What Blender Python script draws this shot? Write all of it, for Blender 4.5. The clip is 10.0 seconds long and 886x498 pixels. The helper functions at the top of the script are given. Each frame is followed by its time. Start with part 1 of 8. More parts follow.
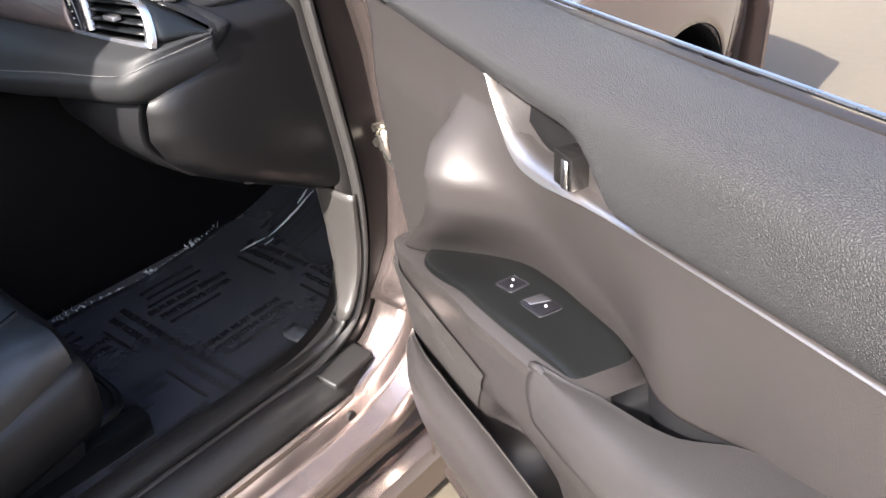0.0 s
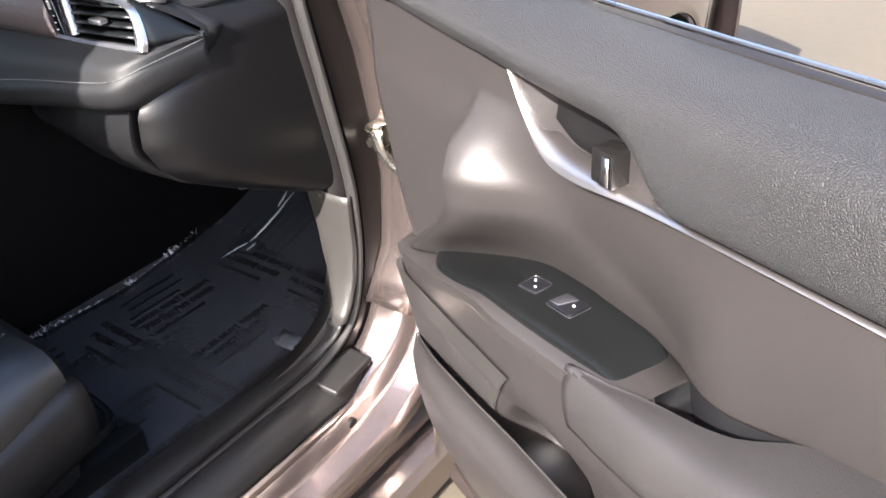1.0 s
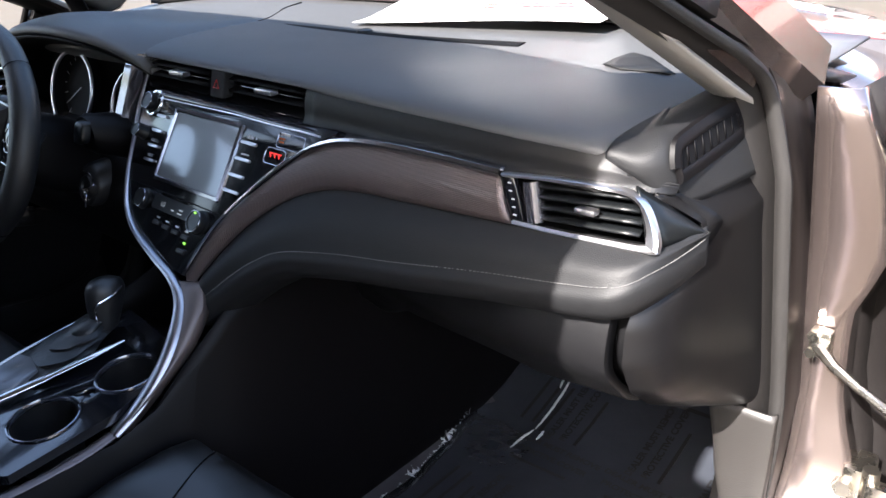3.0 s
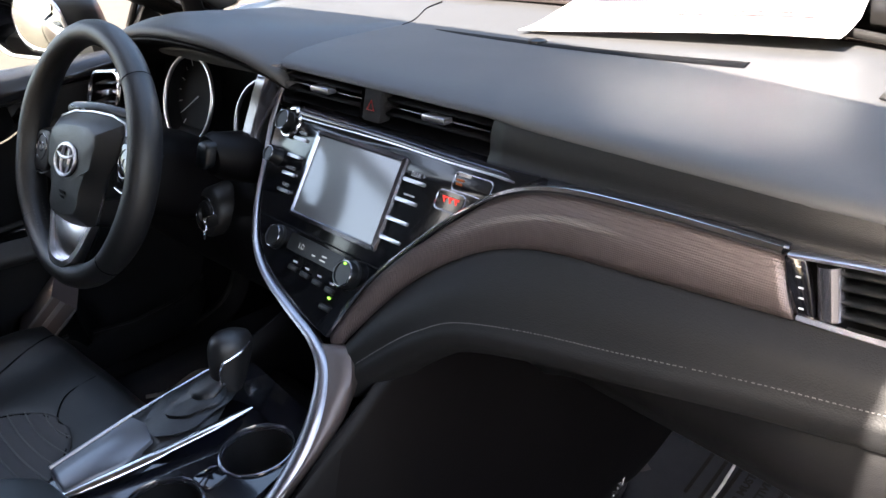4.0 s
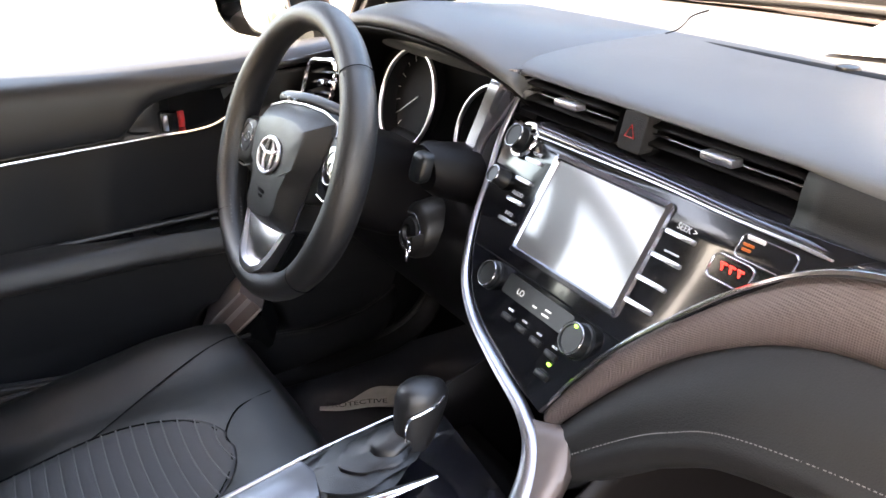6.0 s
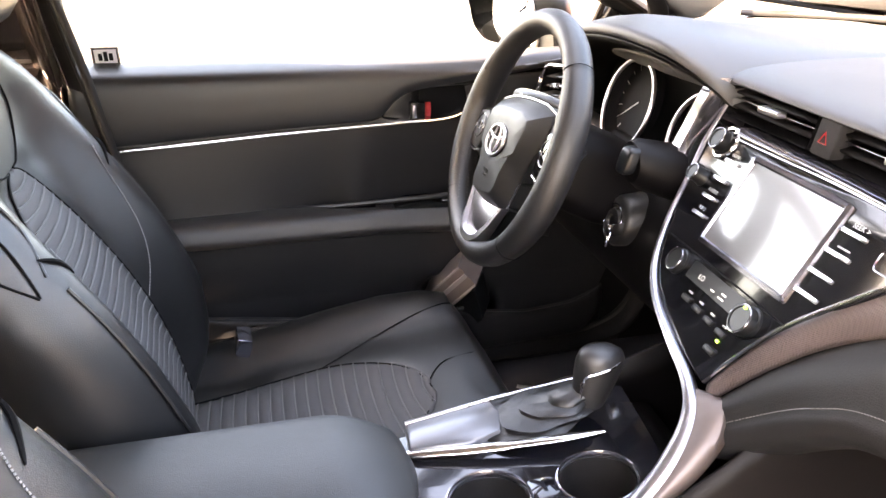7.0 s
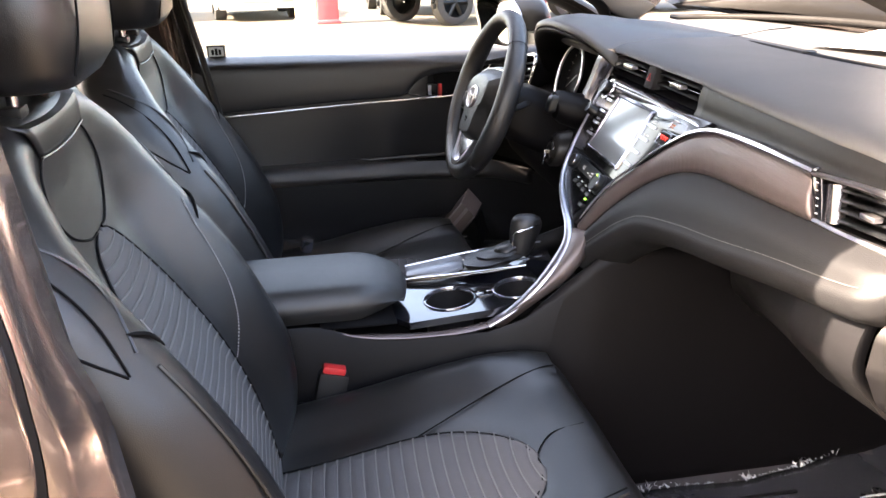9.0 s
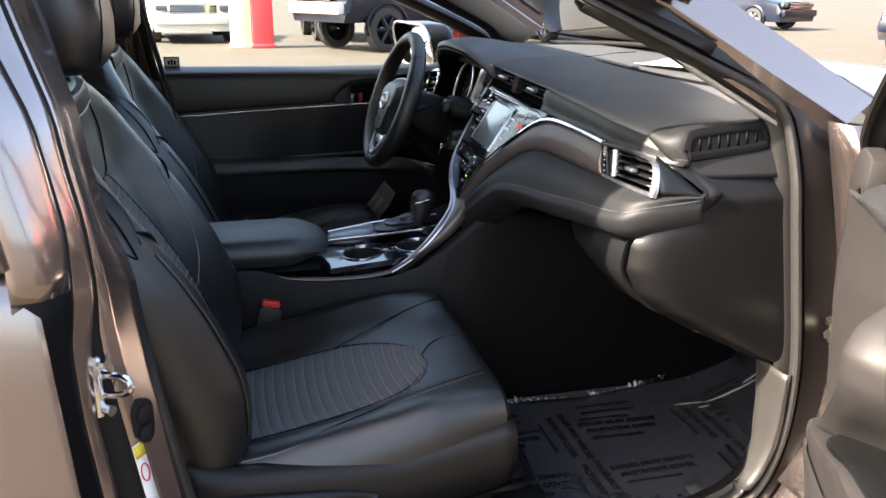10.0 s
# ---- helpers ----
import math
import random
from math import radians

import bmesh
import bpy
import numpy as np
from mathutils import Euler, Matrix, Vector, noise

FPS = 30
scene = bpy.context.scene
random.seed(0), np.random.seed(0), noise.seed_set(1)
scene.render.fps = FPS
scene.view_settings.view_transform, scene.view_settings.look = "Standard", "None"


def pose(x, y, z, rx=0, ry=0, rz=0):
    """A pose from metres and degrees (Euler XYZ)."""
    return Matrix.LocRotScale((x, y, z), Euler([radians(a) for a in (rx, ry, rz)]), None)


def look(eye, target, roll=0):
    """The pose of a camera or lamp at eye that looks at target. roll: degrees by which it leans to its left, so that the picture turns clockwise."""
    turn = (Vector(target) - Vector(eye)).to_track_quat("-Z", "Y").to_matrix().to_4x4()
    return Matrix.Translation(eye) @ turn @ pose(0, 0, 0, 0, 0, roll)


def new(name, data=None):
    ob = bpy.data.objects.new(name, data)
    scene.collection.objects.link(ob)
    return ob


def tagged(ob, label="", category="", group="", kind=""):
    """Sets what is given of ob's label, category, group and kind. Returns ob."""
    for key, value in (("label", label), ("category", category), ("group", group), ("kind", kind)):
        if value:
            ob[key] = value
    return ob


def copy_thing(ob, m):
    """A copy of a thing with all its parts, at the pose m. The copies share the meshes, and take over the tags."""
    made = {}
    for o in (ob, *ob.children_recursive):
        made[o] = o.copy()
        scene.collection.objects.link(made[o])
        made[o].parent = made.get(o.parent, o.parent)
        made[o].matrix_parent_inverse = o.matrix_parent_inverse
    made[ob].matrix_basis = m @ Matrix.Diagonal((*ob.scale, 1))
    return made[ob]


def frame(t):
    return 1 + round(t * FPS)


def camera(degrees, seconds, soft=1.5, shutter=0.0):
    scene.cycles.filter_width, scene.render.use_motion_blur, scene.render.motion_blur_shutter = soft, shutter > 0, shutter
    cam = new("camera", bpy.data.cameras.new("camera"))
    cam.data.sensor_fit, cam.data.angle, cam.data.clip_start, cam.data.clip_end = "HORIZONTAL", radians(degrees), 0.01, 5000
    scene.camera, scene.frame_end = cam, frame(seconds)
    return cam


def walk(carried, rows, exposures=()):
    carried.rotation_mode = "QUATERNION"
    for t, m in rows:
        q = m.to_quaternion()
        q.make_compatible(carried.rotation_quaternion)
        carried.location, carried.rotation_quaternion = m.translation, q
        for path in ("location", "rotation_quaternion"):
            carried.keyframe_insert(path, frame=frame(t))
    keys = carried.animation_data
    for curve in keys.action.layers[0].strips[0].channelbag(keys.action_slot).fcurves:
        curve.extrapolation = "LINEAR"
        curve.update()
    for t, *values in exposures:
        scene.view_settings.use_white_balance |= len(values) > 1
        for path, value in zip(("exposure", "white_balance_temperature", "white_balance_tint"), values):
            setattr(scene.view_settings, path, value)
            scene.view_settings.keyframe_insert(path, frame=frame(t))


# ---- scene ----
import functools

cam = camera(54.4, 10.0)
# seconds, eye, target and roll of the camera, in the car's measured frame
PATH = [
    (0, (1.55, -0.545, 1.196), (0.424, 0.722, 0.134), -3.8),
    (0.5, (1.535, -0.529, 1.199), (0.462, 0.749, 0.097), -3.6),
    (1, (1.488, -0.565, 1.194), (0.446, 0.759, 0.117), -4.0),
    (1.5, (1.395, -0.632, 1.215), (0.352, 0.753, 0.217), -5.9),
    (2, (1.294, -0.687, 1.228), (0.202, 0.716, 0.312), -6.3),
    (2.5, (1.156, -0.691, 1.222), (-0.006, 0.689, 0.359), -4.3),
    (3, (0.986, -0.685, 1.211), (-0.216, 0.691, 0.397), -2.3),
    (4.3, (0.674, -0.586, 1.204), (-0.66, 0.651, 0.373), -2.0),
    (4.5, (0.64, -0.565, 1.187), (-0.714, 0.653, 0.362), -1.8),
    (5, (0.584, -0.529, 1.178), (-0.8, 0.651, 0.346), -1.6),
    (5.5, (0.565, -0.525, 1.176), (-0.867, 0.601, 0.35), -0.7),
    (6, (0.555, -0.54, 1.172), (-1.005, 0.406, 0.354), -0.1),
    (6.2, (0.56, -0.538, 1.168), (-1.062, 0.303, 0.355), 0.0),
    (7.3, (0.754, -0.575, 1.173), (-1.054, -0.183, 0.412), 0.3),
    (7.5, (0.796, -0.574, 1.174), (-1.02, -0.212, 0.417), 0.0),
    (8, (0.93, -0.575, 1.182), (-0.898, -0.254, 0.437), -0.6),
    (8.5, (1.12, -0.574, 1.184), (-0.717, -0.277, 0.452), -0.8),
    (9, (1.306, -0.581, 1.182), (-0.539, -0.254, 0.483), -1.0),
    (9.5, (1.527, -0.609, 1.182), (-0.319, -0.208, 0.526), -0.0),
    (10, (1.737, -0.616, 1.203), (-0.096, -0.136, 0.563), 0.8),
]
EXPOSURES = [(0, 2.82, 6200, 10), (1.5, 2.8, 6100, 10), (2.5, 2.68, 6000, 10), (3.2, 2.85, 6200, 10), (4.5, 3.8, 7100, 12), (5.0, 4.3, 7400, 13), (6.0, 4.72, 7900, 14), (7.5, 5.4, 9200, 22), (8.5, 4.95, 8900, 22), (9.0, 4.3, 7900, 17), (9.5, 3.42, 7150, 12), (10, 2.88, 6900, 9)]

# the car's own frame: measured metres, levelled and brought to true size about the hazard switch
CAR = Matrix.Translation((0, 0, 0.95)) @ Matrix.Rotation(radians(2.0), 4, "Y") @ Matrix.Scale(1.08, 4) @ Matrix.Translation((0, 0, -0.95))

walk(cam, [(t, CAR @ look(e, g, r)) for t, e, g, r in PATH], EXPOSURES)

# ---- light ----
SUN = Vector((0.068, -0.777, 0.625))
world = bpy.data.worlds.new("world")
scene.world = world
world.use_nodes = True
sky = world.node_tree.nodes.new("ShaderNodeTexSky")
sky.sky_type, sky.sun_disc = "NISHITA", False
sky.dust_density, sky.ozone_density, sky.air_density = 4.0, 0.5, 0.9
sky.sun_elevation, sky.sun_rotation = math.asin(SUN.normalized().z), math.atan2(SUN.x, SUN.y)
world.node_tree.links.new(sky.outputs[0], world.node_tree.nodes["Background"].inputs[0])
world.node_tree.nodes["Background"].inputs[1].default_value = 0.15
sun = new("sun", bpy.data.lights.new("sun", "SUN"))
sun.data.energy, sun.data.angle, sun.data.color = 5.0, radians(0.6), (1.0, 0.91, 0.82)
sun.matrix_world = look(SUN * 20, (0, 0, 0))


# ---- materials ----
def mat(name, base, rough=0.5, metal=0.0, vary=0.15, vscale=6.0, bump=0.0, bscale=300.0, kind="noise", coat=0.0, grain=0.05, spec=0.5):
    """A surface with broad colour variation, fine grain and relief."""
    m = bpy.data.materials.new(name)
    m.use_nodes = True
    nt = m.node_tree
    b = nt.nodes["Principled BSDF"]
    co = nt.nodes.new("ShaderNodeTexCoord")
    n1 = nt.nodes.new("ShaderNodeTexNoise")
    n1.inputs["Scale"].default_value, n1.inputs["Detail"].default_value = vscale, 6
    n2 = nt.nodes.new("ShaderNodeTexNoise")
    n2.inputs["Scale"].default_value, n2.inputs["Detail"].default_value = bscale * 0.7, 3
    for n in (n1, n2):
        nt.links.new(co.outputs["Object"], n.inputs["Vector"])
    mix = nt.nodes.new("ShaderNodeMix")
    mix.data_type = "RGBA"
    mix.inputs[6].default_value = (*[c * (1 - vary) for c in base], 1)
    mix.inputs[7].default_value = (*[min(1, c * (1 + vary)) for c in base], 1)
    add = nt.nodes.new("ShaderNodeMath")
    add.operation = "MULTIPLY_ADD"
    nt.links.new(n2.outputs["Fac"], add.inputs[0])
    add.inputs[1].default_value = grain * 4
    nt.links.new(n1.outputs["Fac"], add.inputs[2])
    sub = nt.nodes.new("ShaderNodeMath")
    sub.operation, sub.inputs[1].default_value, sub.use_clamp = "SUBTRACT", grain * 2, True
    nt.links.new(add.outputs[0], sub.inputs[0])
    nt.links.new(sub.outputs[0], mix.inputs[0])
    nt.links.new(mix.outputs[2], b.inputs["Base Color"])
    rr = nt.nodes.new("ShaderNodeMapRange")
    rr.inputs["To Min"].default_value, rr.inputs["To Max"].default_value = rough * 0.82, min(1, rough * 1.18)
    nt.links.new(n1.outputs["Fac"], rr.inputs["Value"])
    nt.links.new(rr.outputs[0], b.inputs["Roughness"])
    b.inputs["Metallic"].default_value = metal
    b.inputs["Coat Weight"].default_value = coat
    b.inputs["Coat Roughness"].default_value = 0.04
    b.inputs["Specular IOR Level"].default_value = spec
    if bump:
        bp = nt.nodes.new("ShaderNodeBump")
        bp.inputs["Strength"].default_value, bp.inputs["Distance"].default_value = bump, 0.0012
        if kind == "leather":
            v = nt.nodes.new("ShaderNodeTexVoronoi")
            v.feature = "DISTANCE_TO_EDGE"
            v.inputs["Scale"].default_value = bscale
            v.inputs["Randomness"].default_value = 0.9
            nt.links.new(co.outputs["Object"], v.inputs["Vector"])
            cl = nt.nodes.new("ShaderNodeMapRange")
            cl.inputs["From Max"].default_value = 0.25
            nt.links.new(v.outputs["Distance"], cl.inputs["Value"])
            nt.links.new(cl.outputs[0], bp.inputs["Height"])
        elif kind == "weave":
            w = nt.nodes.new("ShaderNodeTexWave")
            w.bands_direction = "Z"
            w.inputs["Scale"].default_value = bscale
            w.inputs["Distortion"].default_value = 0.3
            nt.links.new(co.outputs["Object"], w.inputs["Vector"])
            nt.links.new(w.outputs["Fac"], bp.inputs["Height"])
            nt.links.new(w.outputs["Fac"], add.inputs[0])
        elif kind == "mesh":
            v = nt.nodes.new("ShaderNodeTexVoronoi")
            v.inputs["Scale"].default_value = bscale
            v.inputs["Randomness"].default_value = 0.0
            nt.links.new(co.outputs["Object"], v.inputs["Vector"])
            nt.links.new(v.outputs["Distance"], bp.inputs["Height"])
            nt.links.new(v.outputs["Distance"], add.inputs[0])
        else:
            nt.links.new(n2.outputs["Fac"], bp.inputs["Height"])
        nt.links.new(bp.outputs[0], b.inputs["Normal"])
    return m


def glow(name, colour, strength):
    m = mat(name, tuple(0.25 * c for c in colour), 0.4)
    b = m.node_tree.nodes["Principled BSDF"]
    b.inputs["Emission Color"].default_value = (*colour, 1)
    b.inputs["Emission Strength"].default_value = strength
    return m


def glass(name, tint=(0.9, 0.95, 0.93)):
    """Thin clear glazing: mostly seen through, with a true gloss."""
    m = bpy.data.materials.new(name)
    m.use_nodes = True
    nt = m.node_tree
    nt.nodes.remove(nt.nodes["Principled BSDF"])
    out = nt.nodes["Material Output"]
    tr = nt.nodes.new("ShaderNodeBsdfTransparent")
    tr.inputs[0].default_value = (*tint, 1)
    gl = nt.nodes.new("ShaderNodeBsdfGlossy")
    gl.inputs["Roughness"].default_value = 0.02
    fr = nt.nodes.new("ShaderNodeFresnel")
    fr.inputs[0].default_value = 1.45
    mx = nt.nodes.new("ShaderNodeMixShader")
    nt.links.new(fr.outputs[0], mx.inputs[0])
    nt.links.new(tr.outputs[0], mx.inputs[1])
    nt.links.new(gl.outputs[0], mx.inputs[2])
    nt.links.new(mx.outputs[0], out.inputs[0])
    return m


LEATHER = mat("black_leather", (0.0095, 0.0092, 0.0095), 0.40, vary=0.2, bump=0.18, bscale=520, kind="leather", spec=0.6)
HUBSKIN = mat("hub_black_skin", (0.0125, 0.0125, 0.013), 0.42, vary=0.15, bump=0.15, bscale=700, kind="leather", spec=0.5)
SPINE = mat("steel_grey_spine", (0.36, 0.365, 0.40), 0.34, 1.0, vary=0.06)
PEBBLE = mat("pebbled_soft_pad", (0.0140, 0.0139, 0.0150), 0.66, vary=0.15, bump=0.60, bscale=560, kind="leather", spec=0.28)
DASH = mat("dash_soft_black", (0.0105, 0.0107, 0.0115), 0.56, vary=0.12, bump=0.14, bscale=430, kind="leather", spec=0.28)
LOWDASH = mat("lower_dash_black", (0.0066, 0.0065, 0.0071), 0.42, vary=0.12, bump=0.16, bscale=700, kind="leather", spec=0.35)
STACK = mat("stack_gloss_black", (0.005, 0.0052, 0.0065), 0.14, vary=0.1, coat=0.22, spec=0.4)
# base colour raised far above DASH to stand for the sky's sheen
DASHTOP = mat("dash_top_sheen_skin", (0.066, 0.067, 0.069), 0.48, vary=0.12, bump=0.10, bscale=600, kind="leather", spec=0.45)
DOORDARK = mat("door_black_plastic", (0.0150, 0.0143, 0.0145), 0.38, vary=0.1, bump=0.12, bscale=1000, kind="leather", spec=0.5)
PLASTIC = mat("moulded_black_plastic", (0.012, 0.0115, 0.0115), 0.42, vary=0.15, bump=0.25, bscale=700, spec=0.35)
DOORPL = mat("door_grey_plastic", (0.0226, 0.0203, 0.0201), 0.32, vary=0.09, bump=0.17, bscale=620, kind="leather", spec=0.58)
PADLEATHER = mat("armrest_grey_leather", (0.024, 0.0225, 0.023), 0.38, vary=0.12, bump=0.2, bscale=700, kind="leather")
SATIN = mat("satin_bright_trim", (0.80, 0.78, 0.80), 0.30, 1.0, vary=0.03)
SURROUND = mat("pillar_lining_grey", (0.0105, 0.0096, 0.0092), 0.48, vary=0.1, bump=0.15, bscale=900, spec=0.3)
ENDCAP = mat("dash_end_plastic", (0.0050, 0.0048, 0.0052), 0.36, vary=0.1, bump=0.12, bscale=900, spec=0.25)
PALELINE = mat("pale_satin_line", (0.30, 0.265, 0.26), 0.45, vary=0.08)
BRONZE = mat("bronze_satin", (0.105, 0.087, 0.084), 0.42, 0.3, vary=0.06)
LIDLEATHER = mat("lid_grey_leather", (0.017, 0.0172, 0.0168), 0.46, vary=0.15, bump=0.16, bscale=560, kind="leather", spec=0.6)
KICK = mat("sill_grey_plastic", (0.024, 0.0222, 0.0208), 0.42, vary=0.12, bump=0.2, bscale=800)
PIANO = mat("piano_black", (0.006, 0.006, 0.008), 0.11, vary=0.1, coat=0.6)
SATINB = mat("satin_black_panel", (0.0045, 0.0052, 0.0058), 0.32, vary=0.1, bump=0.08, bscale=900, spec=0.3)
CHROME = mat("satin_chrome", (0.75, 0.75, 0.77), 0.14, 1.0, vary=0.04)
SILVER = mat("silver_trim", (0.50, 0.50, 0.52), 0.28, 1.0, vary=0.06)
BROW = mat("smoked_gloss_brow", (0.045, 0.045, 0.055), 0.16, 0.7, vary=0.05, coat=0.8)
LEVER = mat("dark_lever_metal", (0.007, 0.0066, 0.0066), 0.26, vary=0.05, spec=0.35)
STRIP = mat("satin_bronze_strip", (0.46, 0.42, 0.40), 0.34, 1.0, vary=0.05)
BRIGHT = mat("bright_strip", (0.92, 0.91, 0.90), 0.20, 1.0, vary=0.03)
SWITCHPL = mat("switch_panel_black", (0.0050, 0.0054, 0.0056), 0.22, vary=0.15, bump=0.05, bscale=900, spec=0.16)
SEATPL = mat("seat_side_plastic", (0.0080, 0.0076, 0.0080), 0.42, vary=0.12, bump=0.2, bscale=800, spec=0.25)
DARKCHR = mat("smoked_chrome", (0.20, 0.20, 0.23), 0.16, 0.9, vary=0.06, coat=0.6)
TRIM = mat("woven_bronze_trim", (0.115, 0.092, 0.090), 0.36, 0.6, vary=0.3, vscale=3, bump=0.6, bscale=520, kind="mesh", coat=0.15, grain=0.20)
PAINT = mat("bronze_grey_paint", (0.255, 0.208, 0.195), 0.20, 0.9, vary=0.10, vscale=2, coat=1.0, bscale=2200, grain=0.22)
RUBBER = mat("rubber_seal", (0.0088, 0.0076, 0.0074), 0.6, vary=0.2, bump=0.2, spec=0.2)
# body paint as it looks in deep shade, the shade put into the colour
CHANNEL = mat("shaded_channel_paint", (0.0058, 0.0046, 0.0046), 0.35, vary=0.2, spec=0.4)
SEALGREY = mat("flocked_seal", (0.011, 0.010, 0.0095), 0.62, vary=0.15, bump=0.4, bscale=1200)
CARPET = mat("black_carpet", (0.052, 0.051, 0.057), 0.95, vary=0.35, bump=1.0, bscale=900, grain=0.2, spec=0.05)
MATFILM = mat("film_over_carpet", (0.030, 0.033, 0.041), 0.25, vary=0.3, bump=0.5, bscale=60, coat=0.35)
INK = mat("film_print", (0.010, 0.010, 0.011), 0.5, vary=0.2, spec=0.1)
INKL = mat("pale_print", (0.55, 0.55, 0.55), 0.5, vary=0.1)
WRAP = mat("crinkled_clear_film", (0.55, 0.57, 0.60), 0.16, 0.1, vary=0.35, vscale=60, bump=1.0, bscale=120, coat=0.8)
CREAM = mat("grey_white_paper_mat", (0.40, 0.395, 0.37), 0.7, vary=0.25, vscale=40, bump=0.3)
SEATB = mat("seat_black_leather", (0.0070, 0.0071, 0.0074), 0.34, vary=0.2, bump=0.14, bscale=600, kind="leather", spec=0.7)
RIBBED = mat("ribbed_seat_cloth", (0.064, 0.062, 0.063), 0.72, vary=0.2, bump=0.8, bscale=900, grain=0.15)
RIBSEAM = mat("grey_rib_seam", (0.115, 0.112, 0.110), 0.7, vary=0.15)
STITCH = mat("grey_thread", (0.26, 0.255, 0.25), 0.7, vary=0.15)
SPEAKER = mat("speaker_mesh", (0.021, 0.019, 0.0187), 0.5, vary=0.85, bump=1.0, bscale=270, kind="mesh", grain=0.45)
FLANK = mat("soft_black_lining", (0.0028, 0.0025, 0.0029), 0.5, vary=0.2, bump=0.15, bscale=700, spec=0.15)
BOOT = mat("soft_boot_leather", (0.006, 0.006, 0.0065), 0.34, vary=0.2, bump=0.2, bscale=500, kind="leather", spec=0.6)
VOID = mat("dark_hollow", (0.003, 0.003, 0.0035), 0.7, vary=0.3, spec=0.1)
STEEL = mat("bright_zinc_steel", (0.55, 0.52, 0.46), 0.28, 1.0, vary=0.2, vscale=60)
RED = mat("red_plastic", (0.55, 0.03, 0.03), 0.35, vary=0.08)
SCREEN = glow("lit_grey_screen", (0.045, 0.05, 0.055), 0.05)
for key, val in (("Specular IOR Level", 1.0), ("Coat Weight", 1.0), ("Coat Roughness", 0.10), ("Coat IOR", 1.7)):
    SCREEN.node_tree.nodes["Principled BSDF"].inputs[key].default_value = val
MIRROR = mat("mirror_glass", (0.85, 0.87, 0.86), 0.02, 1.0, vary=0.02)
GLASS = glass("clear_glass")
TINTED = glass("tinted_glass", (0.10, 0.12, 0.11))
GREYPL = mat("headliner_grey", (0.42, 0.40, 0.37), 0.85, vary=0.08, bump=0.4, bscale=700)
PILLARTRIM = mat("pillar_trim_grey", (0.24, 0.225, 0.21), 0.6, vary=0.08, bump=0.2, bscale=900)
TYRE = mat("tyre_rubber", (0.018, 0.018, 0.018), 0.75, vary=0.3, bump=0.4, bscale=120)
ALLOY = mat("alloy_wheel", (0.42, 0.42, 0.43), 0.3, 1.0, vary=0.1)
CONCRETE = mat("sun_bleached_concrete", (0.049, 0.040, 0.0265), 0.85, vary=0.24, vscale=0.9, bump=0.5, bscale=40, grain=0.14)
REDPAINT = mat("red_post_paint", (0.55, 0.05, 0.06), 0.5, vary=0.12)
CREAMPAINT = mat("cream_post_paint", (0.72, 0.65, 0.42), 0.6, vary=0.1)
WHITE = mat("white_paint", (0.55, 0.55, 0.54), 0.35, vary=0.05, coat=0.4)
BLACKPAINT = mat("dark_vehicle_paint", (0.006, 0.009, 0.020), 0.3, vary=0.1, coat=0.25, spec=0.25)
PAPER = mat("white_paper", (0.80, 0.80, 0.80), 0.6, vary=0.04)
REDGLOW = glow("red_indicator", (1.0, 0.05, 0.04), 0.16)
AMBER = glow("amber_indicator", (1.0, 0.25, 0.05), 0.010)
GREEN = glow("green_indicator", (0.35, 1.0, 0.1), 0.25)
WHITEGLOW = glow("white_legend", (0.6, 0.65, 0.7), 0.08)
# wall of the added building, kept dark so that it reflects weakly
WALLGREY = mat("grey_rendered_wall", (0.16, 0.155, 0.145), 0.85, vary=0.10, vscale=1.5, bump=0.3, bscale=60)


# ---- builders ----
OUTSIDE = set()


def thing(name, loc, label, category, group="", kind="", car=True):
    e = new(name)
    e.empty_display_size = 0.05
    e.matrix_world = CAR @ Matrix.Translation(loc) if car else Matrix.Translation(loc)
    if not car:
        OUTSIDE.add(name)
    return tagged(e, label, category, group, kind)


def part(name, bm, material, parent, label="", sharp=42, solid=0.0, normals=True):
    """Links a bmesh, in the car's frame, as ONE mesh object under a thing or part."""
    if normals:
        bmesh.ops.recalc_face_normals(bm, faces=bm.faces)
    me = bpy.data.meshes.new(name)
    bm.to_mesh(me)
    bm.free()
    for p in me.polygons:
        p.use_smooth = True
    me.set_sharp_from_angle(angle=radians(sharp))
    me.materials.append(material)
    ob = new(name, me)
    ob.parent = parent
    if parent.type == "EMPTY" and parent.parent is None:
        # parts sit in the car's frame; the thing's Empty sits at its base
        base = Matrix.Identity(4) if parent.name.split(".")[0] in OUTSIDE else CAR
        ob.matrix_parent_inverse = parent.matrix_basis.inverted() @ base
    if solid:
        md = ob.modifiers.new("thickness", "SOLIDIFY")
        md.thickness, md.offset = abs(solid), (-1 if solid > 0 else 1)
    if label:
        ob["label"] = label
    return ob


def spline(pts, n, closed=False):
    """n points along a smooth curve through pts."""
    p = [Vector(q) for q in pts]
    k = len(p)
    out = []
    segs = k if closed else k - 1
    for i in range(n):
        s = i / n * segs if closed else i / (n - 1) * segs
        j = min(int(s), segs - 1)
        f = s - j
        def at(q):
            return p[q % k] if closed else p[max(0, min(k - 1, q))]
        a, b, c, d = at(j - 1), at(j), at(j + 1), at(j + 2)
        out.append(0.5 * ((2 * b) + (c - a) * f + (2 * a - 5 * b + 4 * c - d) * f * f + (3 * b - a - 3 * c + d) * f ** 3))
    return out


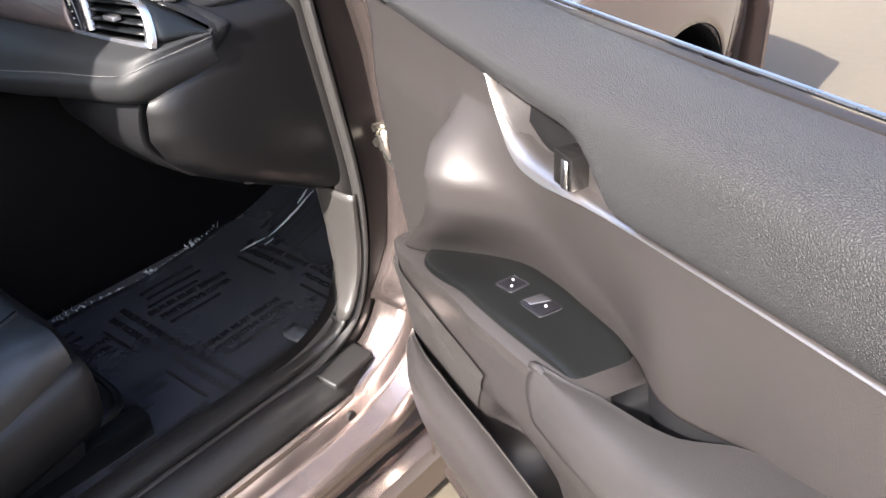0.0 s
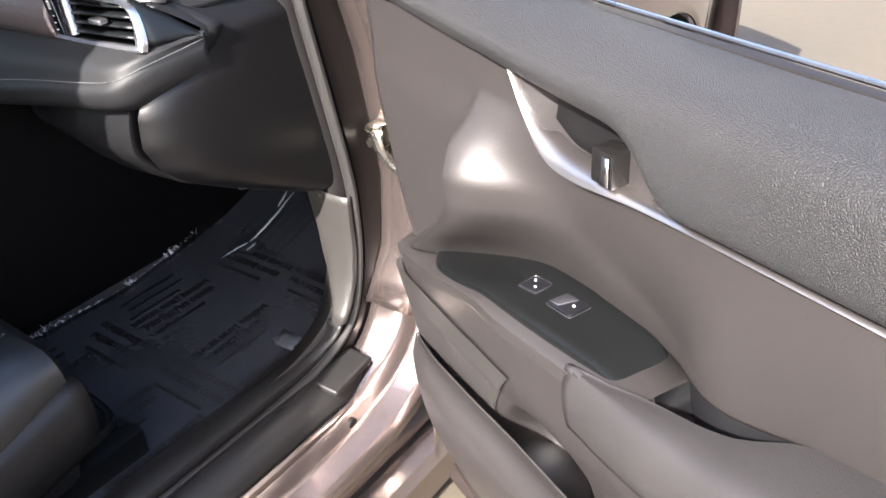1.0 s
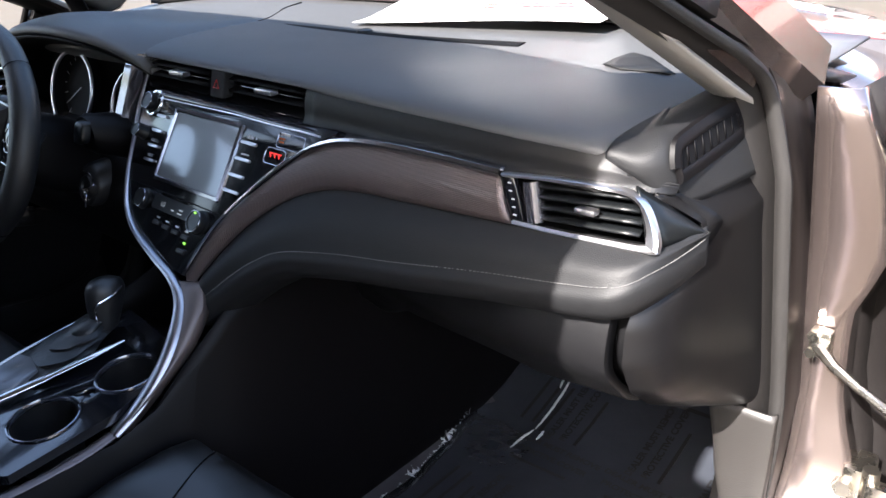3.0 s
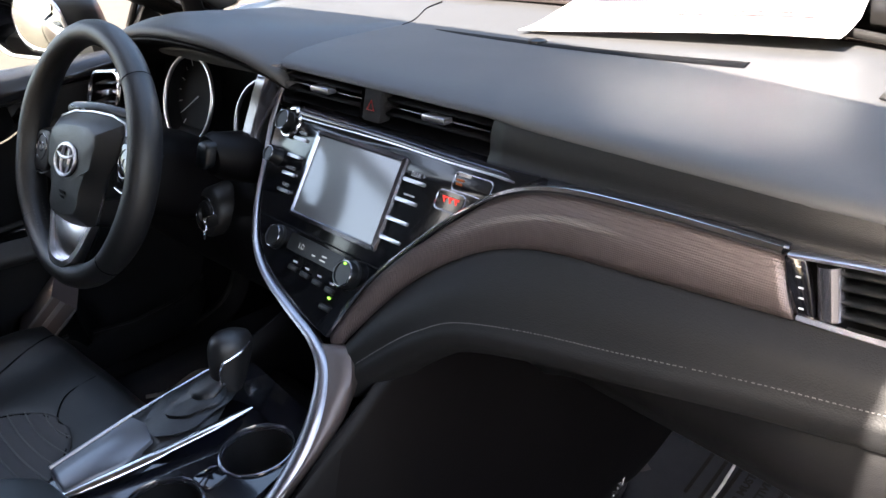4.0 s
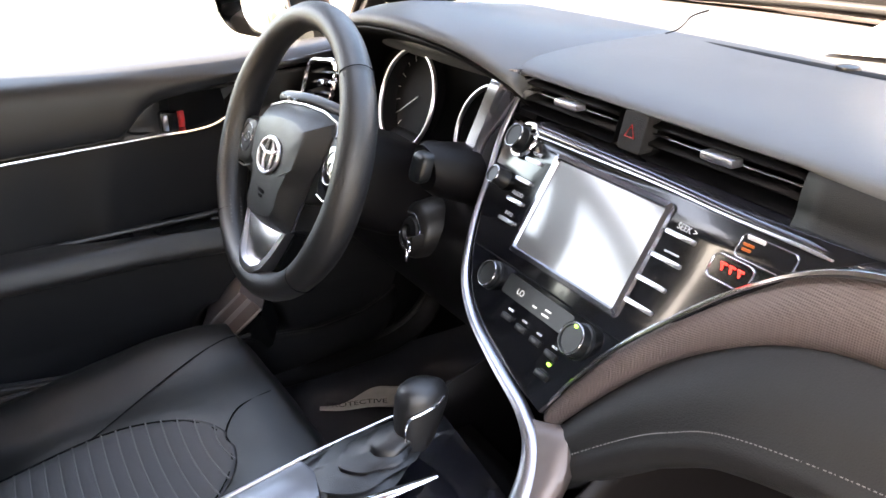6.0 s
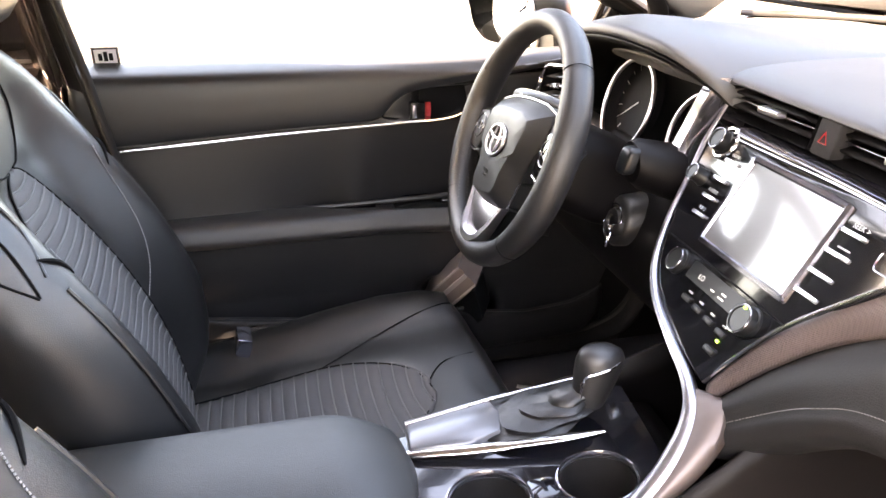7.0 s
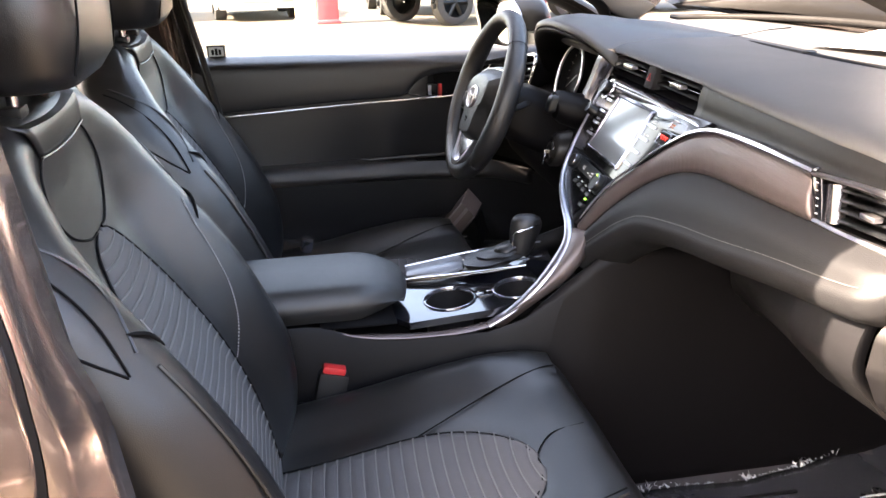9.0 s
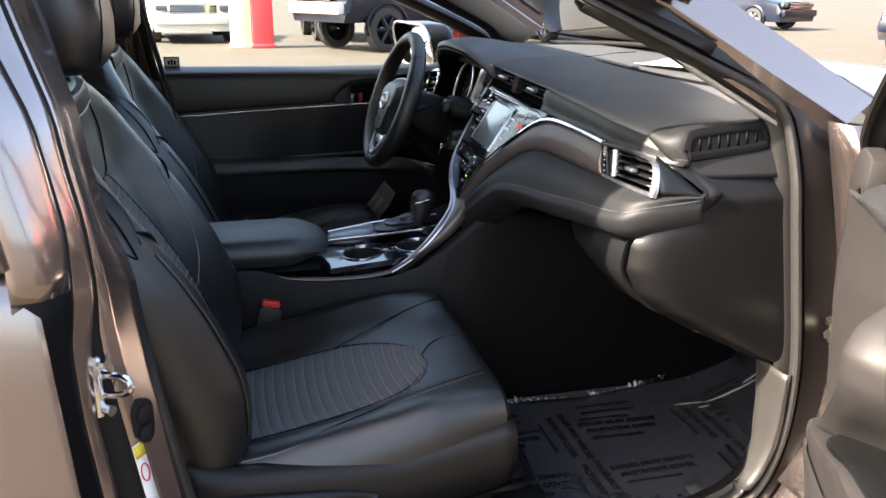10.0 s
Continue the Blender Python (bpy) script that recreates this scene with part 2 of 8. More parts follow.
def grid(bm, rows, loop=False, wrap=False):
    """Quads over rows of points; loop joins each row's ends, wrap joins the last row to the first."""
    vs = [[bm.verts.new(p) for p in r] for r in rows]
    n = len(vs)
    for i in range(n if wrap else n - 1):
        a, b = vs[i], vs[(i + 1) % n]
        m = len(a)
        for j in range(m if loop else m - 1):
            try:
                bm.faces.new((a[j], a[(j + 1) % m], b[(j + 1) % m], b[j]))
            except ValueError:
                pass
    return vs


def loft(bm, rings, caps=True):
    vs = grid(bm, rings, loop=True)
    if caps:
        bm.faces.new(vs[0])
        bm.faces.new(vs[-1])


def tube(bm, pts, r, n=8, closed=False, flat=1.0, up=(0, 0, 1)):
    """A round bar along pts; r a number or one for each point; flat squeezes it along up."""
    pts = [Vector(p) for p in pts]
    rings = []
    k = len(pts)
    for i, p in enumerate(pts):
        d = (pts[(i + 1) % k] - pts[i - 1]) if closed else (pts[min(i + 1, k - 1)] - pts[max(i - 1, 0)])
        d.normalize()
        s = d.cross(Vector(up))
        if s.length < 1e-4:
            s = d.cross(Vector((0.3, 1, 0)))
        s.normalize()
        u = s.cross(d)
        rr = r[i] if isinstance(r, (list, tuple)) else r
        rings.append([p + s * rr * math.cos(a) + u * rr * flat * math.sin(a) for a in [2 * math.pi * q / n for q in range(n)]])
    vs = grid(bm, rings, loop=True, wrap=closed)
    if not closed:
        bm.faces.new(vs[0])
        bm.faces.new(vs[-1])


def cyl(bm, a, b, r0, r1=None, n=20):
    tube(bm, [a, b], [r0, r0 if r1 is None else r1], n)


def rbox(bm, c, size, bevel=0.004, rot=None, seg=2):
    """A bevelled block."""
    t = bmesh.ops.create_cube(bm, size=1.0)
    vs = t["verts"]
    m = Matrix.Translation(c) @ (rot.to_4x4() if rot is not None else Matrix.Identity(4)) @ Matrix.Diagonal((*size, 1))
    bmesh.ops.transform(bm, matrix=m, verts=vs)
    es = list({e for v in vs for e in v.link_edges})
    if bevel:
        bmesh.ops.bevel(bm, geom=es, offset=min(bevel, min(size) * 0.45), segments=seg, affect="EDGES", profile=0.6)


def prism(bm, outline, f, h0, h1, bevel=0.0):
    """A plate: outline points (a, b) set out by f(a, b, h) between heights h0 and h1, its top edge softened by bevel."""
    k = len(outline)
    cx, cy = sum(p[0] for p in outline) / k, sum(p[1] for p in outline) / k
    def ring(h, ins):
        out = []
        for a, b in outline:
            d = math.hypot(a - cx, b - cy) or 1
            s = max(0.0, 1 - ins / d)
            out.append(f(cx + (a - cx) * s, cy + (b - cy) * s, h))
        return out
    sg = 1 if h1 > h0 else -1
    rings = [ring(h0, 0), ring(h1 - sg * bevel, 0)]
    if bevel:
        rings += [ring(h1 - sg * bevel * 0.3, bevel * 0.3), ring(h1, bevel)]
    loft(bm, rings)


def rrect(w, h, r, n=5, cx=0.0, cy=0.0):
    """A rounded rectangle's outline about (cx, cy)."""
    out = []
    for qx, qy, a0 in ((1, 1, 0), (-1, 1, 90), (-1, -1, 180), (1, -1, 270)):
        for i in range(n):
            a = radians(a0 + 90 * i / (n - 1))
            out.append((cx + qx * (w / 2 - r) + r * math.cos(a), cy + qy * (h / 2 - r) + r * math.sin(a)))
    return out


def oval(rx, ry, n=28, cx=0.0, cy=0.0):
    return [(cx + rx * math.cos(2 * math.pi * i / n), cy + ry * math.sin(2 * math.pi * i / n)) for i in range(n)]


def B():
    return bmesh.new()


def interp(x, xs, ys):
    return float(np.interp(x, xs, ys))


def lettering(name, text, size, f, material, parent, label="", bold=0.0):
    """Raised letters of the built-in font, set out by f(a, b, h)."""
    c = bpy.data.curves.new(name, "FONT")
    c.body, c.size, c.align_x, c.align_y = text, size, "CENTER", "CENTER"
    c.offset = bold
    o = new(name, c)
    bpy.context.view_layer.update()
    me = bpy.data.meshes.new_from_object(o.evaluated_get(bpy.context.evaluated_depsgraph_get()))
    bpy.data.objects.remove(o)
    bm = B()
    bm.from_mesh(me)
    for v in bm.verts:
        v.co = f(v.co.x, v.co.y, 0.0006)
    return part(name, bm, material, parent, label, normals=False)


# ---- ground ----
bm = B()
grid(bm, [[(x, y, 0) for x in (-400, -40, -14, -6, 0, 6, 20, 400)] for y in (-400, -40, -10, 0, 10, 40, 400)])
me = bpy.data.meshes.new("ground")
bm.to_mesh(me)
bm.free()
me.materials.append(CONCRETE)
tagged(new("ground", me), "pale sun-bleached concrete forecourt with stains", "ground", kind="structure")


# ---- body shell ----
body = thing("car_body", (0, -0.3, 0.25), "bronze-grey metallic sedan body shell with its front passenger doorway open", "car body", kind="structure")


def xside(z):
    """Half width of the doorway's plane at height z."""
    return interp(z, (0.3, 0.6, 0.9, 1.0, 1.15, 1.39), (0.715, 0.72, 0.705, 0.685, 0.652, 0.560))


# the doorway's contour (y, z): sill, hinge pillar, screen pillar, roof rail, lock pillar
DOORWAY = [(-0.60, 0.362), (-0.30, 0.355), (0.02, 0.355), (0.12, 0.370), (0.178, 0.41), (0.205, 0.50), (0.207, 0.62), (0.195, 0.73), (0.179, 0.85), (0.166, 0.95), (0.150, 1.003), (0.11, 1.034),
           (0.03, 1.073), (-0.142, 1.154), (-0.36, 1.255), (-0.60, 1.325), (-0.78, 1.335), (-0.835, 1.27), (-0.80, 1.12), (-0.764, 0.953), (-0.737, 0.81), (-0.712, 0.68), (-0.685, 0.53), (-0.655, 0.42)]


def doorway_ring(off, dx, n=150, side=1):
    """The contour moved outwards by off in its plane and dx sideways."""
    c = spline([(0, y, z) for y, z in DOORWAY], n, closed=True)
    out = []
    for i, p in enumerate(c):
        d = (c[(i + 1) % n] - c[i - 1]).normalized()
        nrm = Vector((0, d.z, -d.y))
        slim = interp(p.z, (0.95, 1.10, 1.25, 1.30, 1.34), (1.0, 0.7, 0.30, 0.32, 0.45))
        q = p + nrm * off * (slim if off > 0 else 1)
        out.append(Vector((side * (xside(q.z) + dx * (slim if dx > 0 else 1)), q.y, q.z)))
    return out


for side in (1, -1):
    # the lining is grey on the passenger's side and near-black on the driver's
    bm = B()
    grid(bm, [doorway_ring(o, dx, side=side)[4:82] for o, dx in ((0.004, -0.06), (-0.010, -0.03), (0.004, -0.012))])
    part("door_surround", bm, SURROUND if side > 0 else FLANK, body, "moulded plastic lining round the doorway, grey on the passenger's side, near-black on the driver's", solid=0.004)
    bm = B()
    bead = [(0.003 + 0.007 * math.cos(a), -0.001 + 0.009 * math.sin(a)) for a in [2 * math.pi * q / 10 for q in range(10)]]
    grid(bm, [doorway_ring(o, dx, side=side) for o, dx in bead], loop=True, wrap=True)
    part("weatherstrip", bm, SEALGREY, body, "grey flocked rubber door seal")
    bm = B()
    grid(bm, [(lambda r: r[75:107] if side > 0 else r)(doorway_ring(o, dx, side=side)) for o, dx in ((0.012, 0.0), (0.016, 0.013), (0.036, 0.016))], loop=side < 0)
    part("seal_channel", bm, RUBBER, body, solid=0.003)
    # band of bodywork behind the seal, darkened by colour to stand for shade
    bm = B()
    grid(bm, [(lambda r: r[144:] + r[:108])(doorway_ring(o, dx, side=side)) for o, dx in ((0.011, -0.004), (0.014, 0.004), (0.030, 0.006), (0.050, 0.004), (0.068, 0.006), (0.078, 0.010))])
    part("dark_channel", bm, CHANNEL, body, "painted metal behind the door seal, its shade put in as dark brown", solid=0.002)
    bm = B()
    prof = ((0.034, 0.012), (0.037, 0.022), (0.039, 0.060), (0.046, 0.070), (0.062, 0.074), (0.070, 0.082), (0.072, 0.112), (0.080, 0.122), (0.095, 0.126))
    if side > 0:
        prof = tuple((o + 0.030 if i < 3 else max(o, 0.068) + 0.008 * (i > 4), dx) for i, (o, dx) in enumerate(prof))
        grid(bm, [doorway_ring(o, dx)[78:107] for o, dx in prof])
        low = ((0.030, 0.010), (0.034, 0.022), (0.037, 0.050), (0.046, 0.066), (0.062, 0.074), (0.070, 0.082), (0.072, 0.112), (0.080, 0.122), (0.095, 0.126))
        grid(bm, [(lambda r: r[145:] + r[:29])(doorway_ring(o, dx)) for o, dx in low])
    else:
        grid(bm, [doorway_ring(o, dx, side=side) for o, dx in prof], loop=True)
    part("door_frame", bm, PAINT, body, "bronze-grey painted metal doorway flange", sharp=50, solid=0.002)

# floor, tunnel and toe board
bm = B()
rows = []
for y in np.linspace(-1.5, 0.75, 40):
    row = []
    for x in np.linspace(-0.70, 0.70, 36):
        z = 0.285 + 0.20 * max(0, (y - 0.36)) ** 1.2 * 2.2
        z += 0.16 * math.exp(-(x / 0.10) ** 4)
        z += 0.05 * max(0, (abs(x) - 0.60) / 0.1) ** 2
        row.append((x, y, z))
    rows.append(row)
grid(bm, rows)
part("floor_carpet", bm, CARPET, body, "black carpeted car floor", solid=0.01)

bm = B()
grid(bm, [[(x, 0.74 - 0.10 * (z - 0.25), z) for x in np.linspace(-0.82, 0.82, 9)] for z in np.linspace(0.22, 0.96, 8)])
part("bulkhead", bm, CARPET, body, "black carpeted bulkhead ahead of the footwells", solid=0.01)

# sill lining with its moulded end piece
bm = B()
prof = [(0.584, 0.290), (0.610, 0.318), (0.640, 0.345), (0.668, 0.362), (0.690, 0.370), (0.703, 0.366), (0.708, 0.356)]
rows = [[(x, y, z) for x, z in prof] for y in np.linspace(-0.70, 0.06, 12)]
for k in np.linspace(0.1, 1, 10):
    e = k * k
    rows.append([Vector((x, 0.06 + 0.080 * k + 0.04 * (1 - j / 6) * k, z)).lerp(Vector((0.692 + 0.005 * j, 0.148 + 0.006 * (j == 0), 0.408)), e) for j, (x, z) in enumerate(prof)])
grid(bm, rows)
part("sill_lining", bm, PLASTIC, body, "black moulded plastic inner sill", solid=0.004)
bm = B()
grid(bm, [[(0.704, y, 0.352), (0.716, y, 0.350), (0.722, y, 0.356)] for y in np.linspace(-0.70, 0.13, 10)])
part("sill_groove", bm, VOID, body, solid=0.002)
bm = B()
prof = spline([(0.719, 0, 0.357), (0.736, 0, 0.360), (0.754, 0, 0.354), (0.768, 0, 0.342), (0.774, 0, 0.328)], 10)
grid(bm, [[(p.x - 0.02 * max(0, (y - 0.1) / 0.08), y, p.z) for p in prof] for y in np.linspace(-0.72, 0.165, 24)])
part("scuff_plate", bm, PLASTIC, body, "black plastic scuff plate on the sill", solid=0.004)
bm = B()
rbox(bm, (0.752, 0.112, 0.3585), (0.040, 0.092, 0.012), 0.0056, Euler((0, 0.12, 0.10)).to_matrix(), 4)
part("scuff_end_cap", bm, PLASTIC, body)
# outer rocker with its pressed steps
bm = B()
prof = [(0.764, 0.330), (0.777, 0.318), (0.782, 0.285), (0.792, 0.270), (0.818, 0.262), (0.822, 0.250), (0.824, 0.215), (0.834, 0.205), (0.858, 0.198), (0.868, 0.180), (0.866, 0.120), (0.83, 0.09)]
grid(bm, [[(x, y, z) for x, z in prof] for y in np.linspace(-0.80, 0.40, 8)])
part("rocker_panel", bm, PAINT, body, "bronze-grey painted sill with pressed steps", sharp=25, solid=0.003)
for gx, gz in ((0.7835, 0.280), (0.8255, 0.212)):
    bm = B()
    tube(bm, [(gx, y, gz) for y in np.linspace(-0.80, 0.38, 8)], 0.0045, 6)
    part("sill_joint", bm, RUBBER, body, "dark joint in the sill")
bm = B()
cyl(bm, (0.783, 0.08, 0.300), (0.790, 0.08, 0.300), 0.008, n=14)
part("sill_plug", bm, RUBBER, body)

# kick panel lining below the dash end
bm = B()
rows = []
for z in np.linspace(0.408, 0.606, 16):
    yb = interp(z, (0.40, 0.43, 0.47, 0.52, 0.606), (0.142, 0.166, 0.182, 0.190, 0.192))
    xi = interp(z, (0.41, 0.446, 0.48, 0.51, 0.535, 0.588, 0.606), (0.696, 0.678, 0.666, 0.657, 0.654, 0.643, 0.640))
    rows.append(spline([(xi - 0.014, yb + 0.10, z), (xi - 0.004, yb + 0.02, z), (xi + 0.004, yb + 0.003, z), ((xi + 0.722) / 2, yb, z), (0.720, yb + 0.001, z), (0.7245, yb + 0.010, z)], 14))
grid(bm, rows)
part("kick_panel", bm, KICK, body, "grey moulded kick panel beside the footwell", solid=0.003)

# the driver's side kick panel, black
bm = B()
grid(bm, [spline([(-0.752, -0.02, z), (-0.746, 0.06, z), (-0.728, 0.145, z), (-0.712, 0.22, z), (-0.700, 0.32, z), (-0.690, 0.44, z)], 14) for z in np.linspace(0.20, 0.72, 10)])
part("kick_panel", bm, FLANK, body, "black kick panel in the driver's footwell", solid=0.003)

# hinge pillar face, check strap and hinges
bm = B()
rows, cav = [], []
for z in np.linspace(0.42, 0.995, 16):
    y0 = interp(z, (0.42, 0.5, 0.62, 0.8, 1.02), (0.205, 0.256, 0.270, 0.253, 0.195))
    x1 = interp(z, (0.42, 0.52, 0.6, 0.72, 0.80, 0.9, 1.02), (0.805, 0.80, 0.772, 0.768, 0.798, 0.79, 0.745))
    rows.append([(0.716, y0, z), (0.735, y0 + 0.002, z), (x1 - 0.012, y0 + 0.004, z), (x1, y0 + 0.012, z), (x1 + 0.002, y0 + 0.03, z)])
    cav.append([(x1 + 0.001, y0 + 0.028, z), (x1 + 0.004, y0 + 0.09, z), (x1 + 0.06, y0 + 0.14, z)])
grid(bm, rows)
part("hinge_pillar", bm, PAINT, body, "bronze-grey painted hinge pillar", solid=0.003)
bm = B()
grid(bm, cav)
part("hinge_cavity", bm, RUBBER, body, "dark cavity behind the door hinges", solid=0.003)
bm = B()
rbox(bm, (0.744, 0.256, 0.686), (0.024, 0.016, 0.034), 0.003)
cyl(bm, (0.738, 0.250, 0.698), (0.738, 0.240, 0.698), 0.007, n=6)
cyl(bm, (0.738, 0.250, 0.676), (0.738, 0.240, 0.676), 0.007, n=6)
tube(bm, [(0.742, 0.248, 0.686), (0.770, 0.225, 0.677), (0.800, 0.212, 0.668), (0.85, 0.195, 0.655)], [0.009, 0.006, 0.005, 0.005], 8)
part("check_strap", bm, STEEL, body, "bright zinc-plated door check strap with bolts")
for z in (0.92, 0.50):
    bm = B()
    rbox(bm, (0.805, 0.285, z), (0.03, 0.05, 0.055), 0.006)
    cyl(bm, (0.822, 0.262, z - 0.035), (0.822, 0.262, z + 0.035), 0.010, n=12)
    cyl(bm, (0.795, 0.262, z), (0.795, 0.250, z), 0.012, n=6)
    rbox(bm, (0.838, 0.252, z), (0.035, 0.02, 0.05), 0.005)
    part("door_hinge", bm, STEEL, body, "steel door hinge with a bright bolt")

# lock pillar: flange, striker, bump stop, warning sticker
LZ = (0.42, 0.55, 0.585, 0.70, 0.785, 0.85, 0.92, 0.98, 1.04, 1.12, 1.33)
def lock_edges(z):
    """Where the pillar's edges run, in y, and its lean."""
    y1 = interp(z, LZ, (-0.690, -0.704, -0.709, -0.725, -0.735, -0.742, -0.766, -0.777, -0.786, -0.812, -0.876))
    y2 = interp(z, LZ, (-0.720, -0.735, -0.740, -0.756, -0.767, -0.763, -0.768, -0.780, -0.790, -0.816, -0.880))
    y3 = interp(z, LZ, (-0.745, -0.762, -0.767, -0.780, -0.777, -0.766, -0.770, -0.782, -0.792, -0.820, -0.884))
    y4 = interp(z, LZ, (-0.755, -0.770, -0.773, -0.784, -0.787, -0.778, -0.777, -0.788, -0.800, -0.832, -0.896))
    y5 = interp(z, LZ, (-0.770, -0.780, -0.785, -0.800, -0.808, -0.804, -0.806, -0.822, -0.834, -0.862, -0.925))
    return y1, y2, y3, y4, y5, min(0, xside(z) - 0.708) * 0.8
face, chan, bead, groove, outer = [], [], [], [], []
for z in np.linspace(0.42, 1.33, 40):
    y1, y2, y3, y4, y5, dx = lock_edges(z)
    at = lambda pts: [(x + dx, y, z) for x, y in pts]
    face.append(at([(0.714, y1 + 0.012), (0.726, y1 + 0.002), (0.747, (y1 + y2) / 2), (0.768, y2)]))
    chan.append(at([(0.7675, y2), (0.769, y2 - 0.016), (0.777, y3 - 0.016), (0.7795, y3)]))
    bead.append(spline(at([(0.7785, y3 - 0.002), (0.784, y3 + 0.003), (0.793, y4 + 0.003), (0.8005, y4 - 0.006)]), 8))
    groove.append(at([(0.800, y4 - 0.004), (0.802, y4 - 0.016), (0.809, y4 - 0.018), (0.8105, y4 - 0.008)]))
    outer.append(spline(at([(0.810, y4 - 0.012), (0.814, y4 - 0.004), (0.826, (y4 + y5) / 2 + 0.002), (0.842, y5), (0.848, y5 - 0.03)]), 10))
# below the cut the outer pillar is coloured near-black as the gap's shade
cut = next(i for i, r in enumerate(outer) if r[0][2] > 0.845)
for name_, rows, m_, lab in (("pillar_gap_shade", outer[:cut + 1], VOID, "lower outer pillar, coloured black for the shade of the rear-door gap"), ("lock_pillar", face, PAINT, "bronze-grey painted lock pillar face"), ("pillar_channel", chan, RUBBER, "dark channel in the lock pillar"), ("pillar_bead", bead, PAINT, "rounded painted pillar flange"), ("pillar_groove", groove, RUBBER, ""), ("pillar_outer", outer[cut:], PAINT, "bronze-grey outer pillar panel")):
    bm = B()
    grid(bm, rows)
    part(name_, bm, m_, body, lab, sharp=60, solid=0.002)
fn, ft = Vector((0.63, 0.777, 0)), Vector((0.777, -0.63, 0))
bm = B()
rbox(bm, (0.7765, -0.775, 0.730), (0.012, 0.012, 0.078), 0.004, Euler((0, 0, 0.6)).to_matrix())
tube(bm, spline([(0.776, -0.768, 0.742), (0.788, -0.748, 0.746), (0.796, -0.737, 0.742), (0.797, -0.736, 0.731), (0.789, -0.748, 0.722), (0.776, -0.768, 0.718)], 16), 0.0042, 8)
cyl(bm, (0.776, -0.770, 0.758), (0.784, -0.760, 0.758), 0.007, n=8)
cyl(bm, (0.776, -0.770, 0.700), (0.784, -0.760, 0.700), 0.007, n=8)
part("striker", bm, CHROME, body, "bright steel U-shaped door striker")
bm = B()
sc = Vector((0.746, -0.734, 0.661))
loft(bm, [[sc + ft * a * s_ + Vector((0, 0, b * s_)) + fn * h for a, b in rrect(0.036, 0.062, 0.018, 6)] for h, s_ in ((-0.002, 1.0), (0.003, 1.0), (0.004, 0.93))])
for dz in (0.013, -0.014):
    loft(bm, [[sc + ft * r * math.cos(a) + Vector((0, 0, dz + r * math.sin(a))) + fn * h for a in [2 * math.pi * q / 14 for q in range(14)]] for h, r in ((0.003, 0.0125), (0.008, 0.012), (0.011, 0.008), (0.012, 0.002))])
part("bump_stop", bm, RUBBER, body, "black rubber double bump stop")
def on_face(x, z, h):
    y1, y2 = lock_edges(z)[:2]
    return Vector((x, y1 + (y2 - y1) * (x - 0.728) / 0.04, z)) + fn * h
bm = B()
grid(bm, [[on_face(x, z, 0.0014) for x in (0.753, 0.7675)] for z in (0.640, 0.62, 0.60, 0.58, 0.56, 0.535)])
part("warning_label", bm, PAPER, body, "white warning label with a red ring and a yellow corner", solid=0.0006)
bm = B()
grid(bm, [[on_face(x, z, 0.0024) for x in (0.7535, 0.7670)] for z in (0.6395, 0.622)])
part("label_yellow_corner", bm, mat("yellow_print", (0.75, 0.55, 0.05), 0.5), body, solid=0.0006)
bm = B()
tube(bm, [on_face(0.760 + 0.005 * math.cos(a), 0.600 + 0.012 * math.sin(a), 0.0026) for a in [2 * math.pi * q / 18 for q in range(18)]], 0.0010, 6, closed=True)
part("label_red_ring", bm, RED, body)

# roof, rails and headliner
bm = B()
rows = []
for y in np.linspace(-0.26, -1.75, 13):
    c = 0.045 * (1 - ((y + 1.05) / 0.8) ** 2)
    rows.append([(x, y - 0.05 * (x / 0.6) ** 2 * (1 if y > -0.5 else 0), 1.375 + c + 0.03 * (1 - (x / 0.62) ** 2)) for x in np.linspace(-0.63, 0.63, 13)])
grid(bm, rows)
part("roof", bm, PAINT, body, "bronze-grey roof skin", solid=0.03)
bm = B()
grid(bm, [[(p[0] * 0.97, p[1], p[2] - 0.045) for p in r] for r in rows])
part("headliner", bm, GREYPL, body, "pale grey fabric headliner", solid=0.01)

# windscreen and its pillars
SCREENL = lambda f, s: Vector((s * (0.66 - 0.115 * f) * 1.0, 0.24 - 0.60 * f, 1.0 + 0.36 * f))
for side in (1, -1):
    bm = B()
    rows = []
    for f in np.linspace(-0.03, 1, 14):
        p = SCREENL(f, side)
        rows.append([p + Vector((side * a, b, c)) for a, b, c in ((-0.018 - 0.022 * (side > 0), -0.02, -0.015), (-0.015 - 0.020 * (side > 0), 0.025, 0.018), (0.0, 0.045, 0.030), (0.035, 0.03, 0.03), (0.048, -0.02, 0.0), (0.02, -0.045, -0.028))])
    loft(bm, rows)
    part("screen_pillar", bm, PAINT, body, "bronze-grey windscreen pillar")
    bm = B()
    rows = []
    for f in np.linspace(-0.02, 1, 12):
        p = SCREENL(f, side)
        rows.append([p + Vector((side * a, b, c)) for a, b, c in ((0.018, -0.05, -0.034), (-0.03, -0.045, -0.03), (-0.055, -0.01, -0.008), (-0.05, 0.03, 0.02))] if side > 0 else [p + Vector((side * a, b, c)) for a, b, c in ((0.018, -0.035, -0.022), (-0.010, -0.030, -0.018), (-0.024, -0.004, -0.002), (-0.022, 0.02, 0.012))])
    grid(bm, [spline(r, 8) for r in rows])
    part("pillar_trim", bm, PILLARTRIM, body, "grey moulded pillar trim", solid=0.005)
